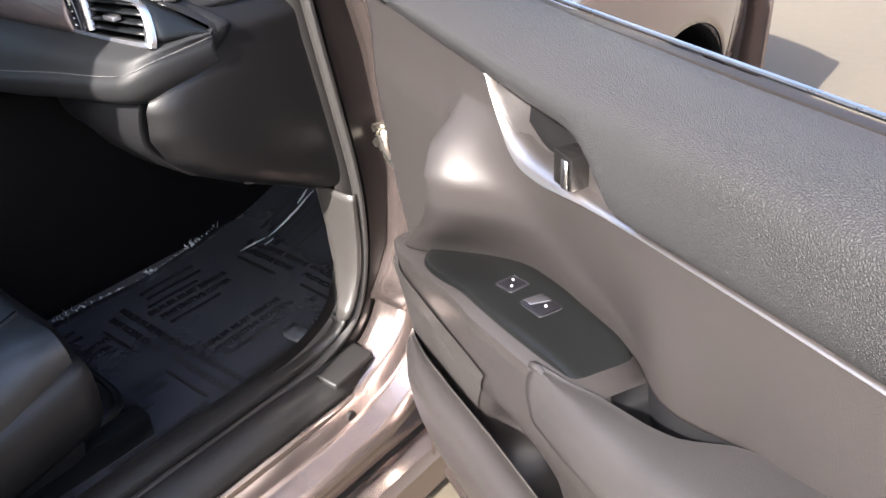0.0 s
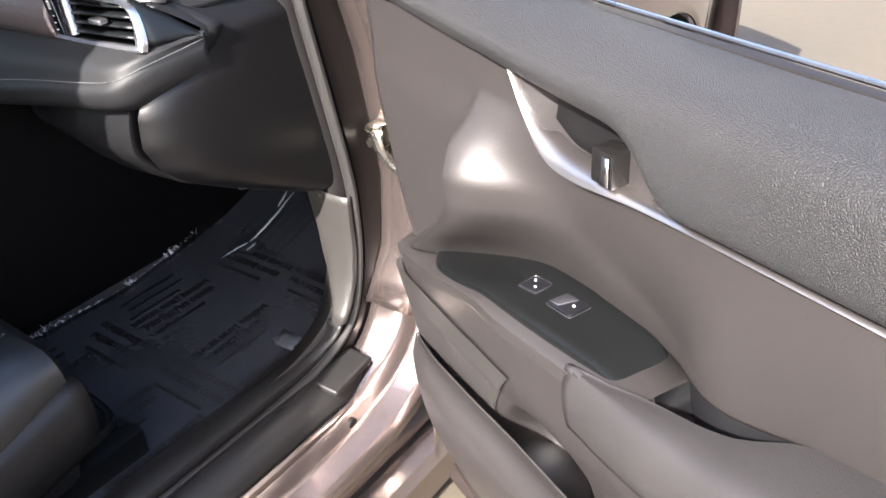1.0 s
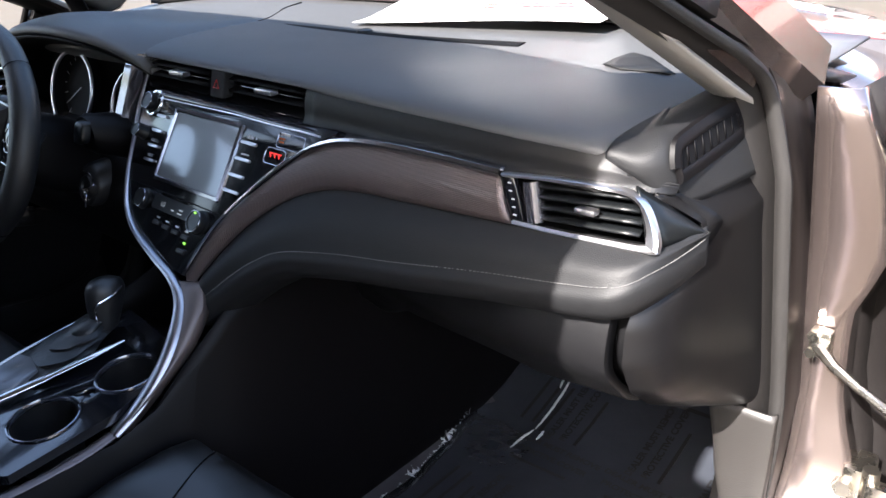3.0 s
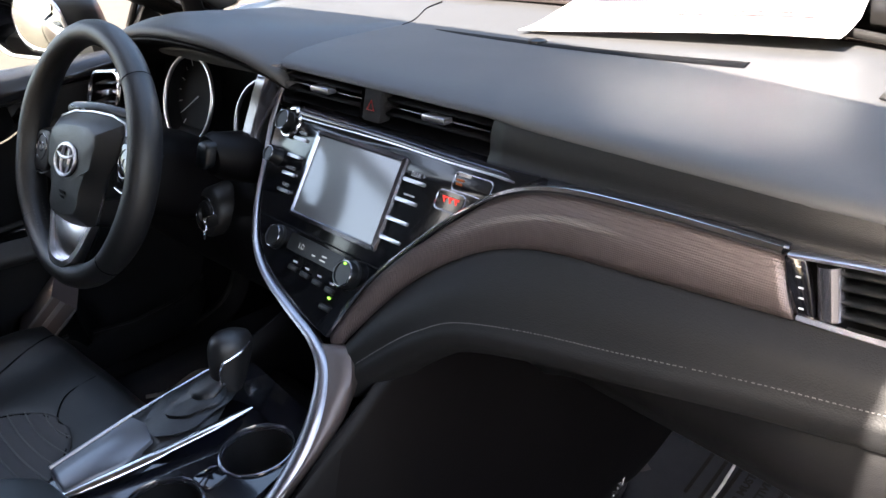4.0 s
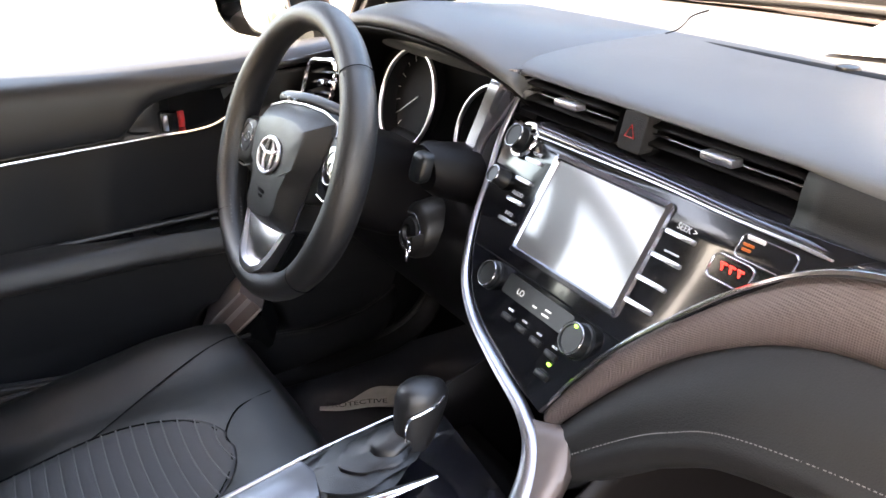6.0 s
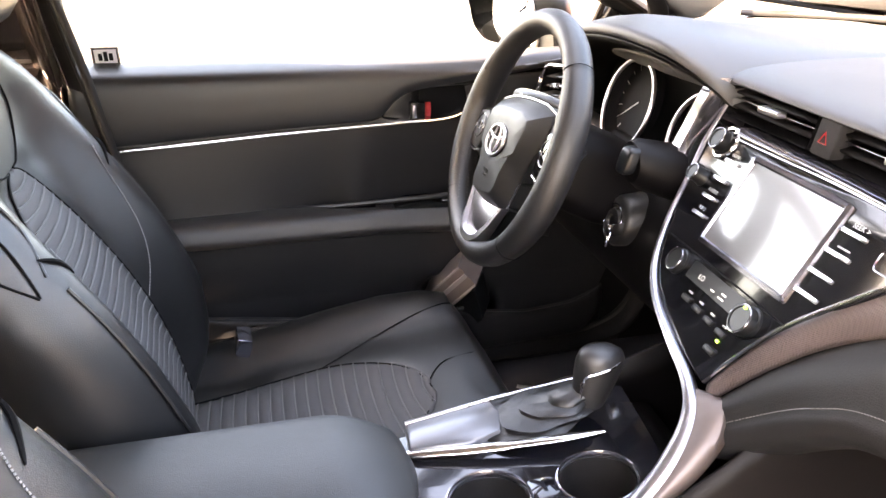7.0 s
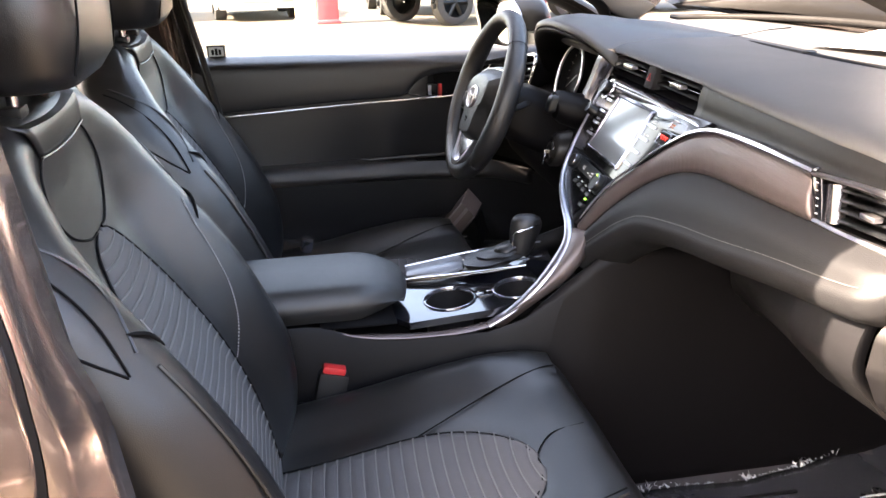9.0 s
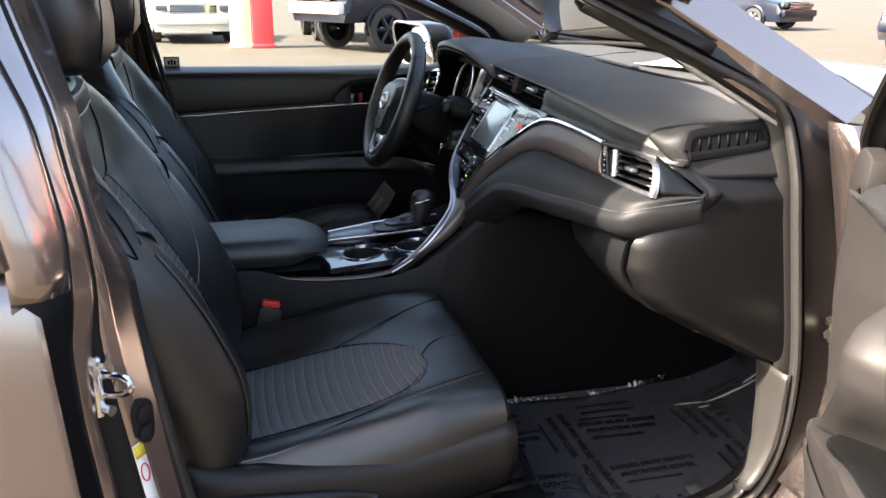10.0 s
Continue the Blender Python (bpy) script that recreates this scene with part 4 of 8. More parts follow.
prism(bm, [(0.002, 0.004), (0.018, 0.004), (0.016, 0.024), (0.012, 0.043), (-0.004, 0.043)], vent, -0.006, 0.001, 0.001)
part("vent_inner_panel", bm, PIANO, dash)
bm = B()
for k in range(5):
    rbox(bm, vent(0.009 - 0.002 * (k > 2), 0.010 + 0.007 * k, 0.0015), (0.004, 0.001, 0.0014), 0.0004)
part("vent_marks", bm, INKL, dash)
# dark gloss wedge beside the vent
bm = B()
wt = spline([(0.636, -0.012, 0.938), (0.648, 0.002, 0.925), (0.657, 0.018, 0.912), (0.668, 0.034, 0.897), (0.681, 0.051, 0.881)], 20)
wb = spline([(0.655, -0.026, 0.886), (0.668, -0.016, 0.887), (0.673, 0.002, 0.886), (0.677, 0.024, 0.884), (0.682, 0.051, 0.879)], 20)
grid(bm, [[a.lerp(b, k) + Vector((0.004, -0.004, 0.002)) * math.sin(math.pi * k) for k in np.linspace(0, 1, 8)] for a, b in zip(wt, wb)])
part("gloss_wedge", bm, SATINB, dash, "gloss black wedge beside the vent", solid=0.003)

# front face of the pad, rolling down to the trim
bm = B()
rows = []
for x in np.linspace(0.19, 0.66, 24):
    y, z = lip(x)
    u = up[min(59, max(0, int((x - 0.068) / 0.426 * 59)))]
    rows.append(spline([(x, y + 0.012, z + 0.004), (x, y + 0.0015, z - 0.001), (x, y - 0.0035, z - 0.010), (x, y - 0.006, z * 0.45 + 0.932 * 0.55), (x, y - 0.007, interp(x, (0.19, 0.3, 0.5, 0.66), (0.936, 0.934, 0.933, 0.928)) + 0.003), (x, y - 0.012, interp(x, (0.19, 0.3, 0.5, 0.66), (0.930, 0.928, 0.930, 0.925)))], 14))
grid(bm, rows)
part("pad_front", bm, LOWDASH, dash, "black grained front face of the dash pad", solid=0.003)

# ---- centre stack ----
SO, SN = Vector((0.007, -0.0595, 0.870)), Vector((-0.060, -0.833, 0.549)).normalized()
SE1 = (Vector((1, -0.075, 0.02)) - SN * Vector((1, -0.075, 0.02)).dot(SN)).normalized()
SE2 = SN.cross(SE1)


def stack(a, b, h=0.0):
    """A place on the centre stack: a to the passenger, b up, h proud."""
    return SO + SE1 * a + SE2 * b + SN * h


panel = [(-0.178, 0.066), (-0.12, 0.068), (0.0, 0.069), (0.12, 0.071), (0.225, 0.074), (0.262, 0.075), (0.232, 0.056), (0.205, 0.037), (0.170, 0.003), (0.140, -0.033), (0.110, -0.073), (0.080, -0.120), (0.064, -0.156),
         (0.040, -0.153), (0.0, -0.146), (-0.040, -0.136), (-0.085, -0.118), (-0.112, -0.098), (-0.135, -0.068), (-0.152, -0.035), (-0.166, 0.005), (-0.174, 0.04)]
bm = B()
prism(bm, panel, stack, -0.03, 0.0, 0.002)
part("stack_panel", bm, STACK, dash, "gloss black centre stack fascia")
# screen
bm = B()
ring = [rrect(0.167, 0.107, 0.004, 4), rrect(0.165, 0.105, 0.004, 4), rrect(0.155, 0.096, 0.003, 4), rrect(0.151, 0.092, 0.003, 4)]
shear = lambda a, b, h: stack(a - 0.045 * b + 0.003, b + 0.005 * a + 0.0005, h)
grid(bm, [[shear(a, b, h) for a, b in r] for r, h in zip(ring, (0.0, 0.003, 0.004, 0.0005))], loop=True)
part("screen_frame", bm, DARKCHR, dash, "dark chrome screen surround")
bm = B()
prism(bm, rrect(0.152, 0.093, 0.002, 3), shear, -0.002, 0.0012)
part("screen", bm, SCREEN, dash, "large grey touchscreen reflecting the sky")
# fine joints across the fascia
bm = B()
tube(bm, [stack(a, b, 0.0002) for a, b in ((-0.133, -0.066), (-0.02, -0.065), (0.117, -0.066))], 0.0009, 6)
part("fascia_joint", bm, VOID, dash)
# keys
for a, b in ((0.105, 0.032), (0.104, 0.010), (0.103, -0.012), (0.103, -0.033)):
    bm = B()
    prism(bm, rrect(0.034, 0.0040, 0.0015, 4), lambda u, v, h, a=a, b=b: stack(a + u, b + v, h), 0.0, 0.0022, 0.0003)
    part("key", bm, SILVER, dash, "slim silver key")
for a, b in ((-0.112, 0.035), (-0.111, 0.013), (-0.108, -0.009), (-0.105, -0.030)):
    bm = B()
    prism(bm, rrect(0.026, 0.0040, 0.0015, 4), lambda u, v, h, a=a, b=b: stack(a + u, b + v, h), 0.0, 0.0022, 0.0003)
    part("key", bm, SILVER, dash)
lettering("legend", "SEEK >", 0.0075, lambda a, b, h: stack(0.107 + a, 0.0395 + b, h), INKL, dash)
lettering("legend", "INFO", 0.006, lambda a, b, h: stack(-0.106 + a, -0.023 + b, h), INKL, dash)
lettering("legend", "AUDIO", 0.006, lambda a, b, h: stack(-0.109 + a, -0.0015 + b, h), INKL, dash)
lettering("legend", "HOME", 0.0055, lambda a, b, h: stack(-0.112 + a, 0.0425 + b, h), INKL, dash)
bm = B()
rbox(bm, stack(0.105, 0.017, 0.0004), (0.016, 0.001, 0.0016), 0.0003)
part("legend_bar", bm, INKL, dash)
# knobs
for a, b, r, ln, ringed in ((-0.147, 0.050, 0.0130, 0.014, True), (-0.141, 0.005, 0.0095, 0.018, False), (-0.080, -0.083, 0.0135, 0.010, False), (0.067, -0.085, 0.0150, 0.014, False)):
    bm = B()
    rings = [[stack(a + q * math.cos(t), b + q * math.sin(t), h) for t in [2 * math.pi * k / 28 for k in range(28)]] for q, h in ((r * 1.12, 0.0), (r * 1.1, 0.003), (r, 0.004), (r * 0.97, ln - 0.002), (r * 0.9, ln), (r * 0.80, ln), (r * 0.78, ln - 0.0012), (0.0005, ln - 0.0012))]
    loft(bm, rings)
    kn = part("knob", bm, SATINB, dash, "round black control knob")
    bm = B()
    tube(bm, [stack(a + r * 0.94 * math.cos(t), b + r * 0.94 * math.sin(t), ln - 0.001) for t in [2 * math.pi * k / 28 for k in range(28)]], 0.0008, 6, closed=True)
    part("knob_ring", bm, DARKCHR, kn)
    if ringed:
        bm = B()
        tube(bm, [stack(a + 0.006 + r * 1.35 * math.cos(t), b + 0.001 + r * 1.35 * math.sin(t), 0.002) for t in [2 * math.pi * k / 28 for k in range(28)]], 0.0028, 8, closed=True)
        part("knob_bezel", bm, CHROME, kn, "chrome bezel ring")
bm = B()
rbox(bm, stack(0.067, -0.074, 0.0138), (0.003, 0.003, 0.0025), 0.0008)
part("pointer_light", bm, GREEN, dash)
# climate display, keys and lights
bm = B()
prism(bm, rrect(0.105, 0.020, 0.003, 4, -0.005, -0.080), stack, 0.0, 0.0006)
part("climate_display", bm, SATINB, dash)
lettering("legend", "LO", 0.0085, lambda a, b, h: stack(-0.030 + a, -0.081 + b, h + 0.0006), WHITEGLOW, dash)
bm = B()
for a, b, w in ((-0.004, -0.084, 0.006), (0.014, -0.085, 0.010), (0.015, -0.080, 0.008)):
    rbox(bm, stack(a, b, 0.0008), (w, 0.0012, 0.0016), 0.0003)
part("legend_bar", bm, WHITEGLOW, dash)
for k in range(4):
    bm = B()
    prism(bm, rrect(0.016, 0.006, 0.0015, 3), lambda u, v, h, k=k: stack(-0.031 + 0.025 * k + u, -0.107 - 0.001 * k + v, h), 0.0, 0.0022, 0.0004)
    part("climate_key", bm, SATINB, dash, "small black climate key")
    bm = B()
    rbox(bm, stack(-0.031 + 0.025 * k, -0.0995 - 0.001 * k, 0.0004), (0.007, 0.001, 0.0022), 0.0003)
    part("legend_bar", bm, INKL, dash)
bm = B()
prism(bm, rrect(0.018, 0.006, 0.0015, 3, 0.047, -0.129), stack, 0.0, 0.003, 0.001)
part("climate_key", bm, SATINB, dash)
bm = B()
rbox(bm, stack(0.048, -0.1175, 0.0006), (0.004, 0.002, 0.003), 0.0008)
part("status_light", bm, GREEN, dash)
# passenger warning window and indicator
bm = B()
tube(bm, [stack(a, b, 0.0004) for a, b in rrect(0.040, 0.020, 0.006, 5, 0.163, 0.025)], 0.0009, 6, closed=True)
part("indicator_outline", bm, DARKCHR, dash)
for k in range(3):
    bm = B()
    rbox(bm, stack(0.155 + 0.0085 * k, 0.0255, 0.0008), (0.0018, 0.0012, 0.0085), 0.0003)
    rbox(bm, stack(0.155 + 0.0085 * k, 0.0285, 0.0008), (0.006, 0.0012, 0.0018), 0.0003)
    part("indicator_bar", bm, REDGLOW, dash, "glowing red indicator bar")
bm = B()
tube(bm, [stack(a, b, 0.0004) for a, b in rrect(0.052, 0.019, 0.005, 5, 0.183, 0.047)], 0.0008, 6, closed=True)
part("indicator_outline", bm, DARKCHR, dash)
bm = B()
rbox(bm, stack(0.170, 0.0545, 0.001), (0.016, 0.0014, 0.0035), 0.0004)
part("key", bm, INKL, dash)
bm = B()
rbox(bm, stack(0.166, 0.0485, 0.0007), (0.010, 0.0012, 0.0022), 0.0003)
rbox(bm, stack(0.166, 0.0445, 0.0007), (0.008, 0.0012, 0.0022), 0.0003)
part("indicator_bar", bm, AMBER, dash)
# gloss brow above the stack, narrowing to a dark line towards the passenger's vent
BT = spline([stack(-0.138, 0.077, -0.004), stack(-0.05, 0.076, -0.004), stack(0.05, 0.075, -0.004), stack(0.14, 0.073, -0.004), stack(0.205, 0.073, -0.005), Vector((0.272, -0.028, 0.931)), Vector((0.320, -0.027, 0.932)), Vector((0.405, -0.026, 0.934)), Vector((0.498, -0.024, 0.934))], 60)
BB = spline([stack(-0.138, 0.059, 0.001), stack(-0.05, 0.061, 0.001), stack(0.05, 0.063, 0.001), stack(0.14, 0.062, 0.001), stack(0.205, 0.063, 0.0), Vector((0.262, -0.037, 0.923)), Vector((0.310, -0.035, 0.928)), Vector((0.405, -0.033, 0.931)), Vector((0.498, -0.031, 0.930))], 60)
bm = B()
rows = []
for a, b in zip(BB, BT):
    w = (b - a).length
    rows.append([a.lerp(b, k) + SN * (0.30 * w * math.sin(math.pi * k) ** 0.8) for k in np.linspace(0, 1, 9)] + [b + Vector((0, 0.012, 0.001))])
grid(bm, rows)
part("stack_brow", bm, BROW, dash, "smoked gloss brow above the stack", solid=0.002)
bm = B()
tube(bm, [p + SN * 0.0012 for p in BB[:44]], [0.0009 + 0.0012 * (i / 43) ** 2 for i in range(44)], 6)
part("brow_line", bm, SATIN, dash, "fine silver line under the brow")
# chrome spine down the driver's edge of the stack, over the console
SP = [(-0.175, -0.002, 0.945), (-0.178, -0.022, 0.906), (-0.165, -0.046, 0.868), (-0.148, -0.076, 0.826), (-0.118, -0.105, 0.785), (-0.070, -0.126, 0.762), (-0.004, -0.142, 0.746), (0.050, -0.152, 0.732), (0.080, -0.164, 0.712), (0.100, -0.192, 0.682), (0.108, -0.225, 0.648), (0.108, -0.262, 0.615), (0.104, -0.296, 0.593)]
sp = spline(SP, 70)
bm = B()
tube(bm, sp, [0.0034 + 0.0064 * min(1, max(0, k - 0.25) * 2) for k in np.linspace(0, 1, 70)], 10, flat=0.6)
part("spine_chrome", bm, SPINE, dash, "silver spine curving from the stack to the console")
# bronze flank beside the spine
FE = spline([(0.076, -0.135, 0.729), (0.097, -0.141, 0.730), (0.113, -0.153, 0.710), (0.119, -0.172, 0.687), (0.121, -0.196, 0.665), (0.120, -0.245, 0.631), (0.110, -0.290, 0.593)], 36)
fs = [sp[int(round(41 + 28 * i / 35))] for i in range(36)]
bm = B()
rows = []
for a, b in zip(fs, FE):
    out = Vector((0.75, -0.45, 0.35)).normalized()
    rows.append([a.lerp(b, k) + out * 0.005 * math.sin(math.pi * k) for k in np.linspace(0, 1, 7)] + [b + Vector((-0.004, 0.012, -0.008))])
grid(bm, rows)
part("spine_flank", bm, BRONZE, dash, "satin bronze flank of the console spine", solid=0.004)

# ---- centre vents ----
def cv(a, b, h):
    """a to the passenger, b up, h towards the cabin, about the hazard switch."""
    return Vector((a, -0.006 - h + 0.25 * b - 0.02 * a, 0.953 + b))
bm = B()
left = rrect(0.150, 0.036, 0.004, 4, -0.093, 0.0)
right = rrect(0.170, 0.036, 0.004, 4, 0.105, -0.002)
for o in (left, right):
    grid(bm, [[cv(a, b, 0.0) for a, b in o], [cv(a, b, -0.05) for a, b in o]], loop=True)
    prism(bm, o, cv, -0.05, -0.048)
part("vent_housing", bm, VOID, dash, "black centre vent housing")
bm = B()
rows = [rrect(0.40, 0.062, 0.012, 5, 0.008, -0.003), rrect(0.375, 0.044, 0.008, 5, 0.008, -0.002)]
grid(bm, [[cv(a, b, h) for a, b in o] for o, h in zip(rows, (-0.01, 0.0))], loop=True)
part("vent_surround", bm, FLANK, dash)
for o0, o1 in ((-0.166, -0.020), (0.022, 0.188)):
    for b0 in (0.0085, -0.0065):
        bm = B()
        grid(bm, [[cv(a, b0 + db, h) for a in np.linspace(o0, o1, 6)] for db, h in ((0, -0.002), (0.002, -0.012), (0.004, -0.026))])
        part("louvre", bm, FLANK, dash, solid=0.0022)
    bm = B()
    grid(bm, [[cv(a, 0.001 + db, h) for a in np.linspace(o0, o1, 6)] for db, h in ((0, -0.004), (0.001, -0.006))])
    part("louvre_line", bm, DARKCHR, dash, "thin bright line on the louvre", solid=0.0006)
    for k in range(6):
        bm = B()
        a = o0 + 0.02 + k * (o1 - o0 - 0.04) / 5
        grid(bm, [[cv(a, b, h) for b in (-0.016, 0.016)] for h in (-0.03, -0.046)])
        part("louvre_blade", bm, SATINB, dash, solid=0.002)
for a, b in ((-0.085, 0.004), (0.110, 0.004)):
    bm = B()
    rbox(bm, cv(a, b, 0.004), (0.034, 0.014, 0.0075), 0.0025)
    part("louvre_slider", bm, SATIN, dash, "chrome louvre slider")
bm = B()
prism(bm, rrect(0.031, 0.037, 0.004, 4, 0.008, 0.001), cv, -0.01, 0.006, 0.003)
hz = part("hazard_switch", bm, PEBBLE, dash, "black hazard switch with a red triangle")
for r in (0.0062,):
    bm = B()
    tri = [(0, r), (-r * 0.95, -r * 0.7), (r * 0.95, -r * 0.7)]
    tube(bm, [cv(a + 0.007, b, 0.0066) for a, b in tri], 0.0009, 6, closed=True)
    part("hazard_triangle", bm, RED, hz)

# pillar between cluster and vents
bm = B()
pa = spline([(-0.186, -0.012, 0.975), (-0.192, -0.022, 0.955), (-0.200, -0.030, 0.925), (-0.206, -0.044, 0.885), (-0.200, -0.060, 0.850)], 20)
rows = [[p + Vector((-0.022 - 0.018 * math.exp(-((k - 0.05) / 0.2) ** 2), 0.02, 0)), p + Vector((-0.006, -0.004, 0)), p + Vector((0.010, -0.003, 0)), p + Vector((0.022 - 0.006 * k, 0.02, 0)), p + Vector((0.02, 0.06, 0)), p + Vector((-0.02, 0.06, 0))] for p, k in zip(pa, np.linspace(0, 1, 20))]
loft(bm, rows)
part("stack_pillar", bm, DARKCHR, dash, "smoked silver upright between cluster and vents")

# ---- instrument cluster ----
HOODL = spline([(-0.600, 0.02, 0.860), (-0.585, -0.012, 0.905), (-0.555, -0.035, 0.952), (-0.500, -0.050, 0.985), (-0.430, -0.058, 1.000), (-0.345, -0.058, 1.006), (-0.260, -0.050, 1.002), (-0.210, -0.036, 0.990), (-0.175, -0.018, 0.972), (-0.165, 0.0, 0.955)], 40)
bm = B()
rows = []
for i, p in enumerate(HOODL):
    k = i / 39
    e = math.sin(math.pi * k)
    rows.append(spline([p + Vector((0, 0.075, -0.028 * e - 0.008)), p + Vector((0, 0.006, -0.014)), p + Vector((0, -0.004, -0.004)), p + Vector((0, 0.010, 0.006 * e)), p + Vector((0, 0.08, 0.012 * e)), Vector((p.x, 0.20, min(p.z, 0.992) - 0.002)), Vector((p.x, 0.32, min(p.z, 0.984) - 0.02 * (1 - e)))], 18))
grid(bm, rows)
part("cluster_hood", bm, DASHTOP, dash, "black hood over the instruments, greyed by painted sky sheen", solid=0.004)
bm = B()
rows = []
for i, p in enumerate(HOODL):
    e = math.sin(math.pi * i / 39)
    rows.append([p + Vector((0, 0.085, -0.034 * e - 0.012)), p + Vector((0, 0.030, -0.024)), p + Vector((0, 0.008, -0.0205)), p + Vector((0, -0.0015, -0.0125))])
grid(bm, rows)
part("hood_lining", bm, FLANK, dash, "black lining under the instrument hood", solid=0.002)
bm = B()
rows = [[Vector((x, 0.045 - 0.20 * (z - 0.9), z)) for x in np.linspace(-0.585, -0.18, 8)] for z in np.linspace(0.80, 0.98, 6)]
grid(bm, rows)
part("cluster_face", bm, VOID, dash, "dark instrument face", solid=0.003)
def gauge(cx, cz, r):
    f = lambda a, b, h: Vector((cx + a, -0.002 - h + 0.30 * b, cz + b))
    bm = B()
    outer = [f((r + q) * math.cos(t), (r + q) * math.sin(t) * (0.94 if math.sin(t) > 0 else 1), h) for q, h in ((0.0, 0.0),) for t in [2 * math.pi * k / 48 for k in range(48)]]
    tube(bm, outer, 0.0031, 10, closed=True)
    g = part("gauge_ring", bm, SATIN, dash, "chrome ring round a dial")
    bm = B()
    grid(bm, [[f(r * s * math.cos(t), r * s * math.sin(t), h) for t in [2 * math.pi * k / 48 for k in range(48)]] for s, h in ((0.99, 0), (0.9, -0.02), (0.02, -0.022))], loop=True)
    part("dial", bm, VOID, g)
    bm = B()
    for k in range(17):
        t = radians(230 - 280 * k / 16)
        s0 = 0.80 if k % 2 else 0.74
        tube(bm, [f(r * s0 * math.cos(t), r * s0 * math.sin(t), -0.0195), f(r * 0.88 * math.cos(t), r * 0.88 * math.sin(t), -0.0195)], 0.0004, 5)
    part("dial_marks", bm, INKL, g)
    bm = B()
    tube(bm, [f(0, 0, -0.017), f(-r * 0.7 * math.cos(radians(35)), -r * 0.7 * math.sin(radians(35)), -0.017)], [0.0009, 0.0005], 6)
    part("pointer", bm, INKL, g)
gauge(-0.424, 0.889, 0.066)
gauge(-0.236, 0.884, 0.060)
bm = B()
rows = [[Vector((x, -0.012 + 0.02 * q, 0.835 - 0.018 * math.sin(math.pi * (x + 0.56) / 0.40) + q * 0.004)) for x in np.linspace(-0.56, -0.16, 16)] for q in (0, 1, 2)]
grid(bm, rows)
part("cluster_lower_edge", bm, DARKCHR, dash, "smoked edge below the dials", solid=0.006)
# lower driver panel with the ignition
bm = B()
rows = []
for x in np.linspace(-0.69, -0.135, 24):
    zt = 0.835
    rows.append(spline([(x, 0.01, zt + 0.01), (x, -0.030, zt - 0.01), (x, -0.062 - 0.02 * math.exp(-((x + 0.35) / 0.1) ** 2), zt - 0.06), (x, -0.07, zt - 0.12), (x, -0.035, zt - 0.18), (x, 0.06, zt - 0.23), (x, 0.25, zt - 0.25)], 16))
grid(bm, rows)
part("driver_lower_panel", bm, FLANK, dash, "black lower panel under the steering column", solid=0.004)

# driver's end vent
bm = B()
f2 = lambda a, b, h: Vector((-0.642 + a, -0.030 - h + 0.3 * b, 0.864 + b + 0.15 * a))
tube(bm, [f2(a, b, 0.004) for a, b in rrect(0.112, 0.078, 0.026, 6)], 0.0042, 8, closed=True)
part("vent_frame", bm, CHROME, dash, "bright chrome frame of the driver's vent")
bm = B()
prism(bm, rrect(0.108, 0.074, 0.024, 6), f2, -0.05, -0.045)
grid(bm, [[f2(a, b, h) for a, b in rrect(0.108, 0.074, 0.024, 6)] for h in (0.002, -0.05)], loop=True)
part("vent_housing", bm, VOID, dash)
for k in range(4):
    bm = B()
    b0 = -0.024 + 0.015 * k
    grid(bm, [[f2(a, b0 + db, h) for a in (-0.050, 0.050)] for db, h in ((0, -0.002), (0.004, -0.024))])
    part("louvre", bm, SATINB if k != 2 else DARKCHR, dash, solid=0.0025)
bm = B()
prism(bm, rrect(0.024, 0.009, 0.002, 4, 0.004, 0.006), f2, -0.004, 0.004, 0.001)
part("vent_slider", bm, SILVER, dash, "silver slider of the driver's vent")

# steering column shroud, stalk, ignition lock and key
col = thing("steering_column", (-0.35, 0.0, 0.78), "black steering column shroud with stalks and an ignition lock", "steering column")
bm = B()
ax = Vector((0, -0.94, 0.34))
rings = []
for d, w, h in ((-0.16, 0.075, 0.070), (-0.10, 0.082, 0.074), (-0.04, 0.080, 0.066), (-0.015, 0.068, 0.056)):
    c = Vector((-0.348, -0.195, 0.855)) + ax * d
    rings.append([c + Vector((a, 0, b)) for a, b in rrect(w * 2 * 0.85, h * 1.7, 0.035, 6)])
loft(bm, rings)
part("shroud", bm, FLANK, col)
bm = B()
rings = [[Vector((-0.213 + r * math.cos(t), -0.088 - h, 0.868 + 1.0 * r * math.sin(t) + 0.3 * h)) for t in [2 * math.pi * k / 24 for k in range(24)]] for h, r in ((-0.05, 0.036), (0.0, 0.031), (0.010, 0.025))]
loft(bm, rings)
part("pod", bm, FLANK, col, "round black pod beside the column")
bm = B()
prism(bm, rrect(0.026, 0.032, 0.008, 5), lambda a, b, h: Vector((-0.205 + a, -0.100 - h + 0.3 * b, 0.876 + b)), 0.0, 0.014, 0.005)
part("adjuster_knob", bm, SATINB, col, "square-ended black control")
bm = B()
tube(bm, spline([(-0.30, -0.12, 0.865), (-0.262, -0.150, 0.862), (-0.232, -0.175, 0.866), (-0.214, -0.185, 0.870)], 12), [0.012, 0.010, 0.008, 0.008, 0.008, 0.008, 0.008, 0.009, 0.010, 0.011, 0.011, 0.008], 10, flat=0.7)
part("wiper_stalk", bm, PLASTIC, col)
bm = B()
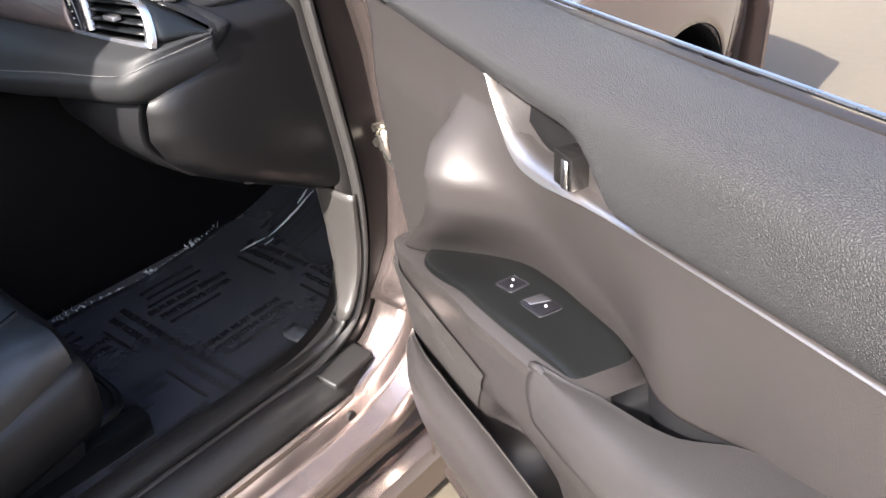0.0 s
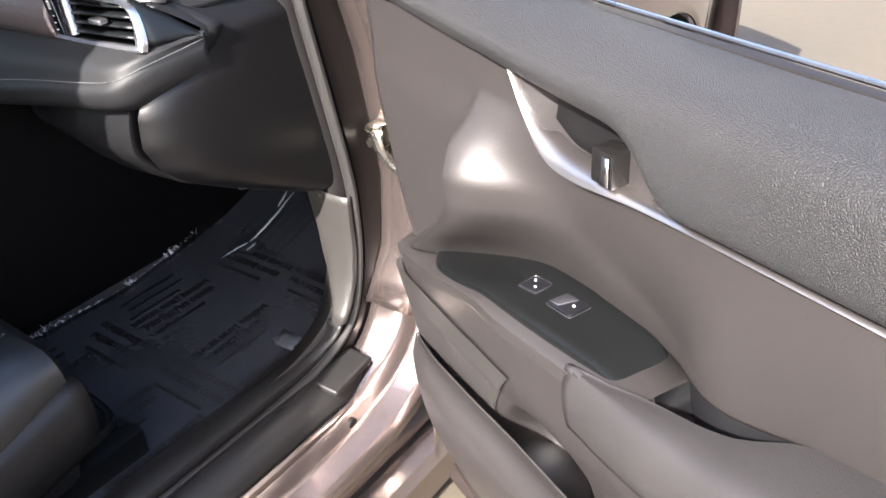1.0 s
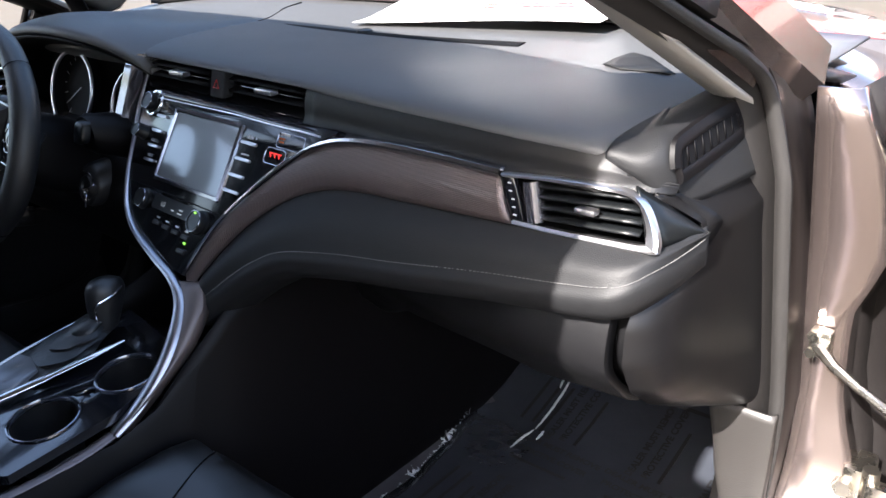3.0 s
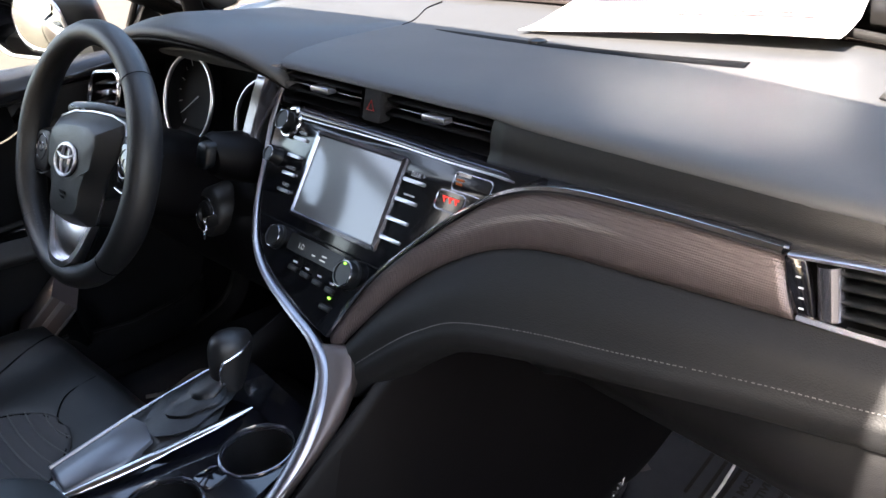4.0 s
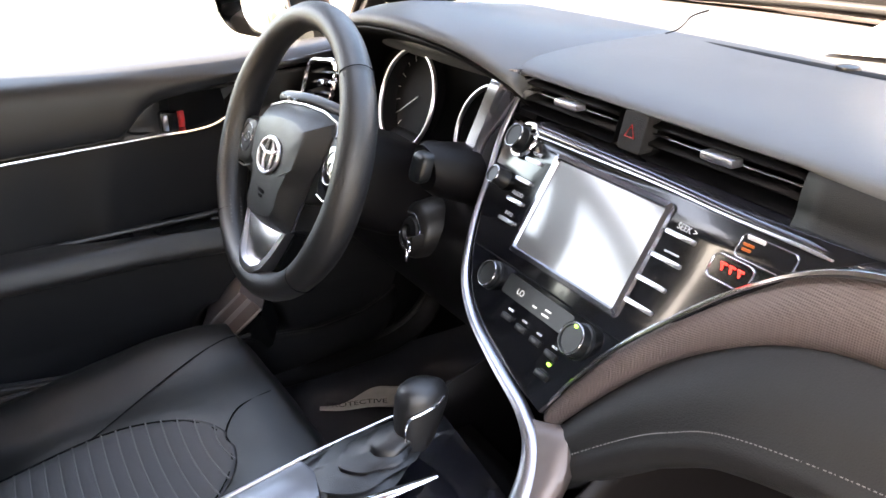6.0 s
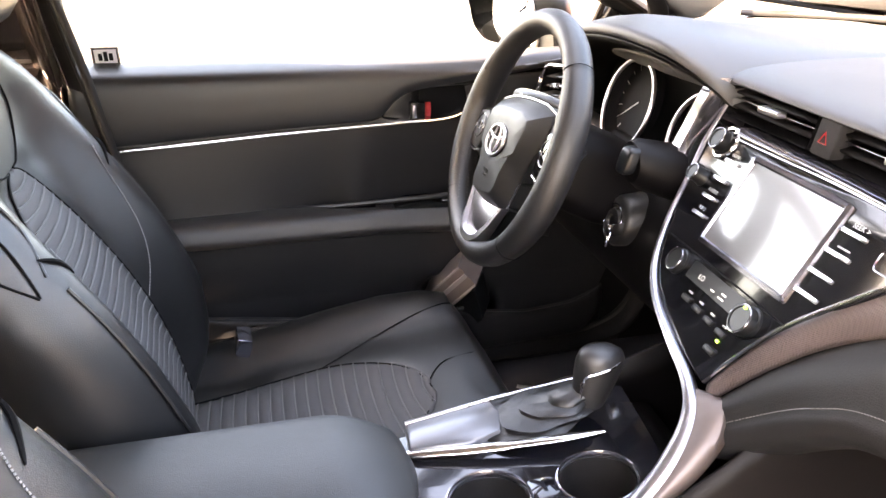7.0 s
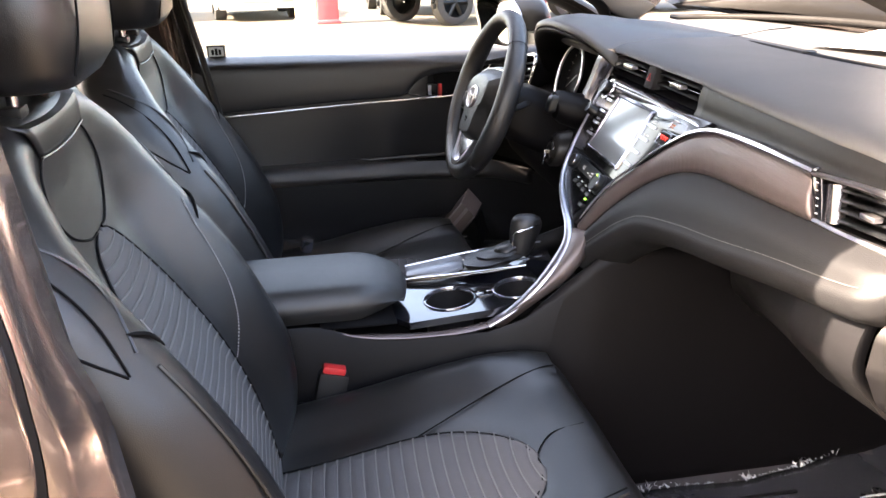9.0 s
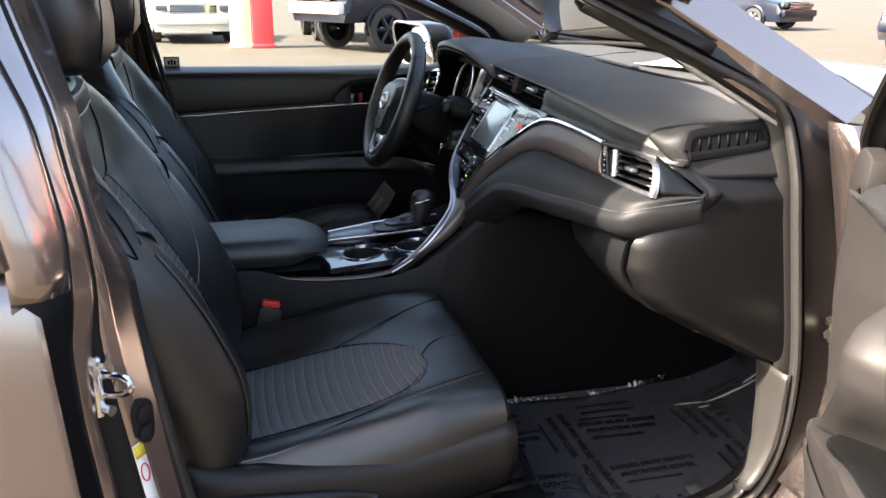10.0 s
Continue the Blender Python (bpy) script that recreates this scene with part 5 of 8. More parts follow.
tube(bm, spline([(-0.36, -0.120, 0.900), (-0.42, -0.128, 0.900), (-0.47, -0.136, 0.896), (-0.505, -0.140, 0.892)], 14), [0.008, 0.009, 0.0095, 0.010, 0.0105, 0.011, 0.0115, 0.012, 0.012, 0.012, 0.012, 0.0115, 0.010, 0.006], 12, flat=0.8)
stalk = part("light_stalk", bm, PLASTIC, col, "black light stalk with pale marks")
for x in (-0.488, -0.470, -0.452):
    bm = B()
    rbox(bm, (x, -0.1465, 0.8985), (0.006, 0.004, 0.005), 0.001)
    part("stalk_mark", bm, INKL, stalk)
kf = lambda a, b, h: Vector((-0.266 + a, -0.084 - h + 0.25 * b, 0.775 + b))
bm = B()
rings = [[kf(r * math.cos(t), r * math.sin(t), h) for t in [2 * math.pi * k / 30 for k in range(30)]] for r, h in ((0.036, -0.04), (0.033, -0.004), (0.029, 0.002), (0.022, 0.004), (0.020, 0.001), (0.001, 0.001))]
loft(bm, rings)
part("lock_bezel", bm, PLASTIC, col)
bm = B()
rings = [[kf(r * math.cos(t), r * math.sin(t), h) for t in [2 * math.pi * k / 24 for k in range(24)]] for r, h in ((0.018, 0.0), (0.0165, 0.006), (0.010, 0.008), (0.008, 0.004), (0.001, 0.004))]
loft(bm, rings)
part("lock_barrel", bm, PLASTIC, col, "black ignition barrel")
bm = B()
tube(bm, [kf(0.0225 * math.cos(t), 0.0225 * math.sin(t), 0.0045) for t in [2 * math.pi * k / 30 for k in range(30)]], 0.0010, 8, closed=True)
part("lock_ring", bm, DARKCHR, col, "bright ring round the ignition lock")
key = thing("car_key", (-0.222, -0.1, 0.78), "silver key with a ring in the ignition lock", "key")
bm = B()
rbox(bm, kf(0.030, 0.000, 0.014), (0.003, 0.022, 0.016), 0.001)
tube(bm, [kf(0.035 + 0.007 * math.cos(t), -0.008 + 0.010 * math.sin(t), 0.024 + 0.003 * math.cos(t)) for t in [2 * math.pi * k / 20 for k in range(20)]], 0.0016, 8, closed=True)
part("key_ring", bm, CHROME, key)

# ---- steering wheel ----
wheel = thing("steering_wheel", (-0.35, -0.2, 0.70), "black leather three-spoke steering wheel with a silver lower spoke", "steering wheel")
WC, WT = Vector((-0.342, -0.203, 0.872)), radians(20)
WN = Vector((0, -math.cos(WT), math.sin(WT)))
WU = Vector((0, math.sin(WT), math.cos(WT)))


def wf(a, b, h):
    return WC + Vector((1, 0, 0)) * a + WU * b + WN * h


def hf(a, b, h):
    """The hub sits a little turned on the wheel."""
    return wf(a, b + 0.11 * a, h)


R = 0.157
bm = B()
rings = []
for k in range(72):
    t = 2 * math.pi * k / 72
    thick = 0.0165 + 0.0025 * math.exp(-((math.cos(t) ** 2 - 0.9) / 0.3) ** 2)
    rings.append([wf((R + thick * math.cos(p)) * math.cos(t), (R + thick * math.cos(p)) * math.sin(t) * 0.985, thick * 1.08 * math.sin(p)) for p in [2 * math.pi * q / 14 for q in range(14)]])
grid(bm, rings, loop=True, wrap=True)
rim = part("rim", bm, LEATHER, wheel, "black leather-wrapped rim")
for t in (radians(225), radians(45), radians(315)):
    bm = B()
    tube(bm, [wf((R + 0.0172 * math.cos(p)) * math.cos(t), (R + 0.0172 * math.cos(p)) * math.sin(t), 0.0185 * math.sin(p)) for p in [2 * math.pi * q / 16 for q in range(16)]], 0.0006, 5, closed=True)
    part("rim_seam", bm, VOID, rim)
bm = B()
for k in range(26):
    t = radians(172 + 62 * k / 25)
    p0, p1 = radians(150), radians(195)
    tube(bm, [wf((R + 0.0178 * math.cos(p)) * math.cos(t + 0.02 * (p - p0)), (R + 0.0178 * math.cos(p)) * math.sin(t + 0.02 * (p - p0)), 0.019 * math.sin(p)) for p in (p0, p1)], 0.0008, 5)
part("rim_stitching", bm, RIBSEAM, rim)
# airbag cover: a flat front face with slanting facets round it
def shield(w, up, dn, low):
    """Half of the outline and its mirror image, from the top left round to the bottom."""
    right = [(0.0, up + 0.004), (w * 0.55, up + 0.002), (w * 0.93, up - 0.006), (w, up - 0.020), (w * 0.92, up - 0.048), (w * 0.76, -0.022), (w * 0.62, dn * 0.62), (low, dn + 0.010), (low * 0.82, dn), (low * 0.4, dn - 0.003)]
    return right + [(0.0, dn - 0.004)] + [(-a, b) for a, b in reversed(right[1:])]
bm = B()
loft(bm, [[hf(a, b, h) for a, b in o] for o, h in ((shield(0.090, 0.050, -0.091, 0.050), -0.034), (shield(0.092, 0.051, -0.092, 0.051), -0.006), (shield(0.0905, 0.049, -0.090, 0.0495), -0.002), (shield(0.066, 0.035, -0.077, 0.041), 0.0155), (shield(0.062, 0.032, -0.074, 0.039), 0.0175), (shield(0.034, 0.020, -0.040, 0.022), 0.0195), (shield(0.004, 0.004, -0.006, 0.003), 0.020))])
hubob = part("airbag_cover", bm, HUBSKIN, wheel, "black grained airbag cover with slanting facets", sharp=24)
bm = B()
tube(bm, [hf(a, b, -0.006) for a, b in shield(0.0935, 0.0525, -0.0935, 0.0525)], 0.0014, 6, closed=True)
part("hub_edging", bm, SILVER, wheel, "thin silver edging round the airbag cover")
bm = B()
for rx, ry, cy, r in ((0.0275, 0.0205, -0.008, 0.0022), (0.0105, 0.0195, -0.008, 0.0019)):
    tube(bm, [hf(rx * math.cos(t), cy + ry * math.sin(t), 0.0215) for t in [2 * math.pi * q / 36 for q in range(36)]], r, 8, closed=True)
tube(bm, [hf(0.0235 * math.cos(t), 0.003 + 0.0085 * math.sin(t), 0.0215) for t in [2 * math.pi * q / 30 for q in range(30)]], 0.0019, 8, closed=True)
part("badge", bm, SATIN, hubob, "chrome oval badge of three rings")
bm = B()
rbox(bm, hf(0.0, -0.050, 0.0195), (0.016, 0.0012, 0.0045), 0.0003)
rbox(bm, hf(0.0, -0.056, 0.0190), (0.010, 0.0012, 0.0035), 0.0003)
part("airbag_mark", bm, VOID, hubob)
for sg in (1, -1):
    bm = B()
    pts = [(sg * 0.080, 0.040), (sg * 0.100, 0.030), (sg * 0.146, 0.026), (sg * 0.148, -0.030), (sg * 0.100, -0.042), (sg * 0.064, -0.050)]
    prism(bm, pts, hf, -0.022, -0.004, 0.004)
    spk = part("spoke", bm, SATINB, wheel, "black side spoke with switches")
    bm = B()
    prism(bm, rrect(0.042, 0.056, 0.012, 6, sg * 0.1165, -0.004), hf, -0.006, 0.003, 0.003)
    pad = part("switch_pad", bm, PIANO if sg > 0 else PLASTIC, spk, "rounded switch pad")
    for r in (0.0155, 0.0055):
        bm = B()
        tube(bm, [hf(sg * 0.1165 + r * math.cos(t), r * 1.15 * math.sin(t), 0.0034) for t in [2 * math.pi * q / 24 for q in range(24)]], 0.0007, 6, closed=True)
        part("switch_ring", bm, DARKCHR, pad)
    bm = B()
    tube(bm, [hf(sg * 0.096, -0.032, 0.0), hf(sg * 0.112, -0.036, 0.0), hf(sg * 0.140, -0.034, 0.0)], 0.0012, 6)
    part("spoke_line", bm, SILVER, spk)
# lower spoke: satin face between bright edges that meet in a V
bm = B()
prism(bm, [(-0.060, -0.080), (0.060, -0.080), (0.034, -0.156), (-0.034, -0.156)], wf, -0.020, -0.006, 0.003)
lows = part("lower_spoke", bm, SATINB, wheel, "black back of the lower spoke")
bm = B()
prism(bm, [(-0.046, -0.086), (0.048, -0.086), (0.024, -0.138), (-0.020, -0.138)], lambda a, b, h: wf(a, b, h - 0.10 * a - 0.10 * (b + 0.09)), -0.008, 0.002, 0.001)
part("spoke_inlay", bm, SILVER, lows, "satin silver inlay")
for sg in (1, -1):
    bm = B()
    grid(bm, [[wf(sg * a, b, h) for a, b, h in r] for r in (((0.062, -0.078, -0.004), (0.060, -0.080, 0.005), (0.053, -0.082, 0.006), (0.050, -0.083, -0.002)), ((0.046, -0.112, -0.004), (0.0455, -0.113, 0.009), (0.038, -0.113, 0.010), (0.035, -0.113, -0.002)), ((0.0365, -0.131, -0.004), (0.036, -0.132, 0.013), (0.028, -0.130, 0.014), (0.026, -0.129, -0.002)), ((0.018, -0.145, -0.004), (0.018, -0.145, 0.0155), (0.015, -0.137, 0.0155), (0.014, -0.136, -0.002)), ((0.0, -0.147, -0.004), (0.0, -0.147, 0.016), (0.0, -0.138, 0.016), (0.0, -0.137, -0.002)))])
    part("spoke_trim", bm, SATIN, lows, "bright silver V-shaped trim")



# ---- front doors, built from one pattern ----
def front_door(f, name, label, own, lean=0.0, level=False, skin=DOORPL):
    """f(u, w, z): u rearwards from the panel's front edge, w into the cabin, z up."""
    d = thing(name, f(0.3, -0.05, 0.30), label, "car door", "front doors")
    ease = lambda fn, r=0.014: functools.lru_cache(maxsize=None)(lambda u: sum(fn(u + r * k) for k in (-1, -0.5, 0, 0.5, 1)) / 5)
    shelf = lambda u: interp(u, (-0.06, 0.02, 0.08, 0.18, 0.26, 0.45, 0.55, 0.62, 0.70, 0.95), (0.640, 0.640, 0.650, 0.678, 0.700, 0.706, 0.720, 0.742, 0.775, 0.80))
    shelf = ease(shelf)
    if level:
        rise = shelf
        shelf = lambda u: min(rise(u), 0.708)
    front = lambda u: interp(u, (-0.06, 0.02, 0.045, 0.174, 0.30, 0.36, 0.41, 0.50, 0.95), (0.010, 0.020, 0.030, 0.044, 0.052, 0.047, 0.043, 0.048, 0.05))
    back = lambda u: interp(u, (-0.06, 0.03, 0.09, 0.22, 0.31, 0.38, 0.43, 0.47, 0.50, 0.54, 0.585, 0.70, 0.95), (0.004, 0.004, -0.014, -0.041, -0.050, -0.052, -0.050, -0.036, -0.014, -0.020, -0.026, -0.004, 0.01))
    front, back = ease(front), ease(back, 0.022)
    # a crease runs up from the armrest's front tip; behind it the wall stands proud of the flat front plate
    crease = lambda z: interp(z, (0.640, 0.690, 0.735, 0.765, 0.785, 0.810, 0.840, 0.877), (0.034, 0.098, 0.160, 0.192, 0.206, 0.212, 0.197, 0.200))
    crease = ease(crease, 0.006)
    proud = lambda z: interp(z, (0.640, 0.690, 0.735, 0.785, 0.815, 0.840, 0.858, 0.880), (0.016, 0.028, 0.040, 0.050, 0.050, 0.036, 0.018, 0.0))
    def wall_at(u, z):
        s = shelf(u)
        low_w = back(u)
        plain = low_w * max(0, 1 - (z - s) / (0.862 - s)) ** 1.4 - 0.004 * min(1, max(0, (z - s) / (0.862 - s)))
        # a second, softer fold slants back behind the switch panel
        past = (u - 0.308) * 0.42 + (z - 0.800) * 0.91
        if past < 0:
            plain += 0.006 * (1 - math.exp(past / 0.03)) * min(1, max(0, (u - 0.27) / 0.08)) * math.exp(-((u - 0.42) / 0.13) ** 2)
        k = u - crease(z)
        plate = 0.004 * min(1, max(0, (0.88 - z) / 0.04))
        ramp = min(1, max(0, k / 0.012))
        ramp = ramp * ramp * (3 - 2 * ramp)
        reach = interp(z, (0.65, 0.74, 0.80, 0.86), (0.09, 0.08, 0.066, 0.06))
        out = max(plain, plate) if k < 0 else plain + (proud(z) - min(0, plain) * math.exp(-(k / 0.05) ** 2)) * math.exp(-(max(0, k - 0.012) / reach) ** 2)
        return plate * (1 - ramp) + ramp * out
    rec = [(0.256, 0.922), (0.300, 0.920), (0.36, 0.918), (0.42, 0.914), (0.448, 0.895), (0.462, 0.872), (0.42, 0.862), (0.37, 0.862), (0.335, 0.866), (0.300, 0.880), (0.275, 0.902)]
    rl = [(p.x, p.y) for p in spline([(a, b, 0) for a, b in rec], 60, closed=True)]
    def in_recess(u, z):
        hit = False
        for i in range(len(rl)):
            (x1, y1), (x2, y2) = rl[i - 1], rl[i]
            if (y1 > z) != (y2 > z) and u < (x2 - x1) * (z - y1) / (y2 - y1) + x1:
                hit = not hit
        return hit
    # upper wall, its columns following the crease; its front edge slants back towards the armrest's tip
    lead = lambda z: interp(z, (0.62, 0.66, 0.70, 0.755, 0.80, 0.90, 0.95), (0.040, 0.026, 0.004, -0.016, -0.032, -0.050, -0.057))
    bm = B()
    cols = [(-1, k) for k in np.concatenate(([0, 0.02, 0.04, 0.07], np.linspace(0.11, 1, 14)))] + [(1, k) for k in (0.004, 0.008, 0.012, 0.016)] + [(1, k) for k in np.linspace(0.02, 0.75, 96)]
    uz, vs = [], []
    for side_, k in cols:
        cu, cv = [], []
        for q in np.linspace(0, 1, 40):
            u = 0.2
            for _ in range(10):
                z = 0.935 + (shelf(u) - 0.935) * q
                u = lead(z) + (crease(z) - lead(z)) * k if side_ < 0 else crease(z) + k * (0.95 - crease(z)) / 0.75
            cu.append((u, z))
            cv.append(bm.verts.new(f(u, wall_at(u, z) - 0.026 * math.exp(-((u - lead(z)) / 0.005) ** 2), z)))
        uz.append(cu)
        vs.append(cv)
    for i in range(len(cols) - 1):
        for j in range(39):
            if any(in_recess(*uz[p][q]) for p, q in ((i, j), (i + 1, j), (i, j + 1), (i + 1, j + 1)) if uz[p][q][1] > 0.85):
                continue
            bm.faces.new((vs[i][j], vs[i + 1][j], vs[i + 1][j + 1], vs[i][j + 1]))
    part("upper_panel", bm, skin, d, "grey moulded upper panel", sharp=60, solid=0.003)

    # armrest shelf, face and lower wall, with the bottle hollow pressed in
    def lower_at(u, z):
        s, w = shelf(u), front(u)
        r = ((u - 0.325) / 0.072) ** 2 + ((z - 0.505 - 0.22 * (u - 0.325)) / 0.055) ** 2
        return interp(z, (0.27, 0.30, 0.42, 0.50, 0.555, 0.60, s - 0.035, s - 0.012), (-0.01, 0.004, 0.006, 0.010, 0.014, 0.018 + 0.3 * (w - 0.016), w - 0.006, w)) - 0.058 * math.exp(-r ** 3.0)
    bm = B()
    rows = []
    def at(u, z):
        """Slides the front of the panel back, the more the lower it lies."""
        return u + interp(z, (0.25, 0.30, 0.44, 0.51, 0.56, 0.61, 0.65), (0.15, 0.13, 0.060, 0.036, 0.032, 0.010, 0.026)) * max(0, 1 - u / 0.16)
    for u in list(np.linspace(0.0, 0.22, 30)) + list(np.linspace(0.228, 0.41, 40)) + list(np.linspace(0.42, 0.95, 40)):
        s, b, w = shelf(at(u, 0.65)), back(at(u, 0.65)), front(at(u, 0.65))
        hole = max(0, math.sin(math.pi * min(1, max(0, (u - 0.475) / 0.115))))
        v = at(u, 0.65)
        line = [(v, b - 0.006, s - 0.06 * hole ** 0.5), (v, (b + w) / 2 - 0.01 * hole, s + 0.0005 - 0.06 * hole ** 0.5), (v, w - 0.006, s), (v, w - 0.0015, s - 0.003)]
        line += [(at(u, z), lower_at(at(u, z), z), z) for z in list(np.linspace(s - 0.010, 0.44, 34)) + [0.40, 0.35, 0.30, 0.27]] + [(at(u, 0.255), -0.05, 0.255)]
        if u == 0:
            rows.append([f(p - 0.022, q - 0.045, z) for p, q, z in line])
            rows.append([f(p - 0.003, q - 0.006, z) for p, q, z in line])
        rows.append([f(*p) for p in line])
    grid(bm, rows)
    part("lower_panel", bm, skin, d, "grey moulded lower panel and armrest", solid=0.003)
    # leather armrest pad behind the switch panel
    edge = lambda u: interp(u, (0.40, 0.44, 0.472, 0.527, 0.556, 0.587, 0.66, 0.95), (0.034, 0.026, 0.0175, 0.012, 0.004, -0.018, -0.026, -0.02))
    bm = B()
    rows = []
    start = 0.16 if own else 0.404
    for u in np.linspace(start, 0.93, 54):
        k = min(1, (u - start) / 0.12)
        s, w, o = shelf(u), front(u), edge(u)
        h = 0.002 + 0.007 * k
        rows.append(spline([f(u, o, s - 0.03), f(u, o + 0.001, s + h * 0.3), f(u, o + 0.006, s + h * 0.8), f(u, (o + w) / 2 + 0.003, s + h), f(u, w - 0.004 + 0.004 * k, s + h * 0.6), f(u, w + 0.002 + 0.008 * k, s - 0.014), f(u, w + 0.001 + 0.008 * k, s - (0.026 if own else 0.04)), f(u, w - 0.004, s - (0.036 if own else 0.066))], 20))
    grid(bm, rows)
    part("armrest_pad", bm, PADLEATHER, d, "dark grey leather armrest pad", solid=0.003)
    # pull recess behind the pad, coloured near-black for the shade in it
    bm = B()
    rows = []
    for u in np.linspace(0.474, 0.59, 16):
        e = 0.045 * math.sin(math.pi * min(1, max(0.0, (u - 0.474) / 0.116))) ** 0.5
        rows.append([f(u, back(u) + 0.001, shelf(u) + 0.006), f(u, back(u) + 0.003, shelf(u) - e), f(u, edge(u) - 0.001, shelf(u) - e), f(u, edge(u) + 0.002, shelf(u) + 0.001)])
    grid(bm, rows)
    part("pull_recess", bm, VOID, d, "hollow of the door pull, its shade put in as near-black", solid=0.002)
    # switch panel
    top = [(0.092, -0.006), (0.120, -0.013), (0.17, -0.024), (0.222, -0.034), (0.309, -0.043), (0.378, -0.045), (0.424, -0.042), (0.455, -0.033), (0.469, -0.020), (0.471, 0.008), (0.462, 0.017), (0.41, 0.027), (0.35, 0.034), (0.29, 0.038), (0.21, 0.040), (0.150, 0.032), (0.112, 0.010)]
    g = lambda a, b, h: f(a, b, shelf(a) + 0.0008 + h - 0.020 * max(0, (a - 0.405) / 0.065) ** 1.7)
    bm = B()
    rl2 = [(p.x, p.y) for p in spline([(a, b, 0) for a, b in top], 72, closed=True)]
    cx, cy = 0.29, -0.004
    bm2 = [[g(cx + (a - cx) * s_, cy + (b - cy) * s_, h) for a, b in rl2] for s_, h in ((1.0, -0.006), (1.0, 0.003), (0.985, 0.0052), (0.93, 0.0066), (0.80, 0.0076), (0.55, 0.0078), (0.25, 0.0078), (0.02, 0.0078))]
    loft(bm, bm2)
    sw = part("switch_panel", bm, SWITCHPL, d, "satin black switch panel")
    turn = lambda pts, cx_, cy_, an: [(cx_ + (a - cx_) * math.cos(an) - (b - cy_) * math.sin(an), cy_ + (a - cx_) * math.sin(an) + (b - cy_) * math.cos(an)) for a, b in pts]
    bm = B()
    prism(bm, turn(rrect(0.021, 0.021, 0.002, 4, 0.2895, -0.0035), 0.2895, -0.0035, -0.2), g, 0.005, 0.0092, 0.0008)
    b1 = part("lock_switch", bm, PIANO, sw, "black door lock switch")
    bm = B()
    prism(bm, turn(rrect(0.031, 0.024, 0.002, 4, 0.337, -0.0075), 0.337, -0.0075, -0.1), g, 0.005, 0.0098, 0.0008)
    b2 = part("window_switch", bm, PIANO, sw, "black window switch")
    bm = B()
    prism(bm, [(0.3225, 0.003), (0.334, 0.002), (0.338, -0.018), (0.3235, -0.017)], g, 0.009, 0.0106, 0.0006)
    part("switch_scoop", bm, DARKCHR, b2)
    for a, b, q, r in ((0.2845, -0.007, b1, 0.0013), (0.2945, 0.000, b1, 0.0013), (0.3435, -0.009, b2, 0.0016)):
        bm = B()
        prism(bm, oval(r, r * 0.8, 10, a, b), g, 0.0088, 0.0100 if q is b1 else 0.0106)
        part("switch_mark", bm, INKL, q)
    for o in (turn(rrect(0.0235, 0.0235, 0.002, 4, 0.2895, -0.0035), 0.2895, -0.0035, -0.2), turn(rrect(0.0335, 0.0265, 0.002, 4, 0.337, -0.0075), 0.337, -0.0075, -0.1)):
        bm = B()
        tube(bm, [g(a, b, 0.0079) for a, b in o], 0.00045, 5, closed=True)
        part("switch_gap", bm, DARKCHR, sw)
    # soft upper pad
    low = lambda u: interp(u, (-0.005, 0.15, 0.25, 0.34, 0.41, 0.432, 0.450, 0.468, 0.63, 0.95), (0.932, 0.925, 0.921, 0.917, 0.915, 0.908, 0.892, 0.871, 0.879, 0.890)) + lean * (u - 0.4)
    low = ease(low, 0.012)
    bm = B()
    rows = []
    for u in [-0.004, 0.0, 0.006] + list(np.linspace(0.02, 0.95, 80)):
        e = min(1, max(0.0, (u + 0.004) / 0.02)) ** 0.5
        z0 = low(u)
        fat = interp(u, (0, 0.1, 0.3, 0.5, 0.95), (0.011, 0.015, 0.019, 0.021, 0.021)) * e
        topz = interp(u, (0.0, 0.05, 0.12, 0.3, 0.5, 0.95), (0.952, 0.960, 0.967, 0.963, 0.962, 0.968))
        rows.append(spline([f(u, -0.070, topz - 0.016), f(u, -0.066, topz - 0.004), f(u, -0.045, topz + 0.003 * e), f(u, -0.014, topz - 0.002), f(u, fat * 0.70, topz - 0.017), f(u, fat, topz * 0.42 + z0 * 0.58), f(u, fat * 0.92, z0 + 0.010), f(u, fat * 0.55, z0 + 0.001), f(u, -0.006, z0 - 0.001)], 34))
    grid(bm, rows)
    part("upper_pad", bm, DOORDARK if own else PEBBLE, d, "dark grey pebbled soft pad under the window", solid=0.003)
    # handle recess, surround, lever
    nrm = []
    for i in range(60):
        dx, dz = rl[(i + 1) % 60][0] - rl[i - 1][0], rl[(i + 1) % 60][1] - rl[i - 1][1]
        ln = math.hypot(dx, dz) or 1
        nrm.append((-dz / ln, dx / ln))
    out_sign = 1 if sum((rl[i][0] - 0.36) * nrm[i][0] + (rl[i][1] - 0.89) * nrm[i][1] for i in range(60)) > 0 else -1
    ring = lambda off, w: [f(a + nx * off * out_sign, w, b + nz * off * out_sign) for (a, b), (nx, nz) in zip(rl, nrm)]
    bm = B()
    rings = [ring(0.010, 0.0015), ring(0.001, 0.002), ring(-0.001, -0.002), ring(-0.003, -0.020)]
    rings += [[f(0.36 + (a - 0.36) * s_, w, 0.890 + (b - 0.890) * s_) for a, b in rl] for s_, w in ((0.80, -0.034), (0.5, -0.038), (0.05, -0.040))]
    grid(bm, rings, loop=True)
    hb = part("handle_recess", bm, skin, d, "grey recess behind the door handle")
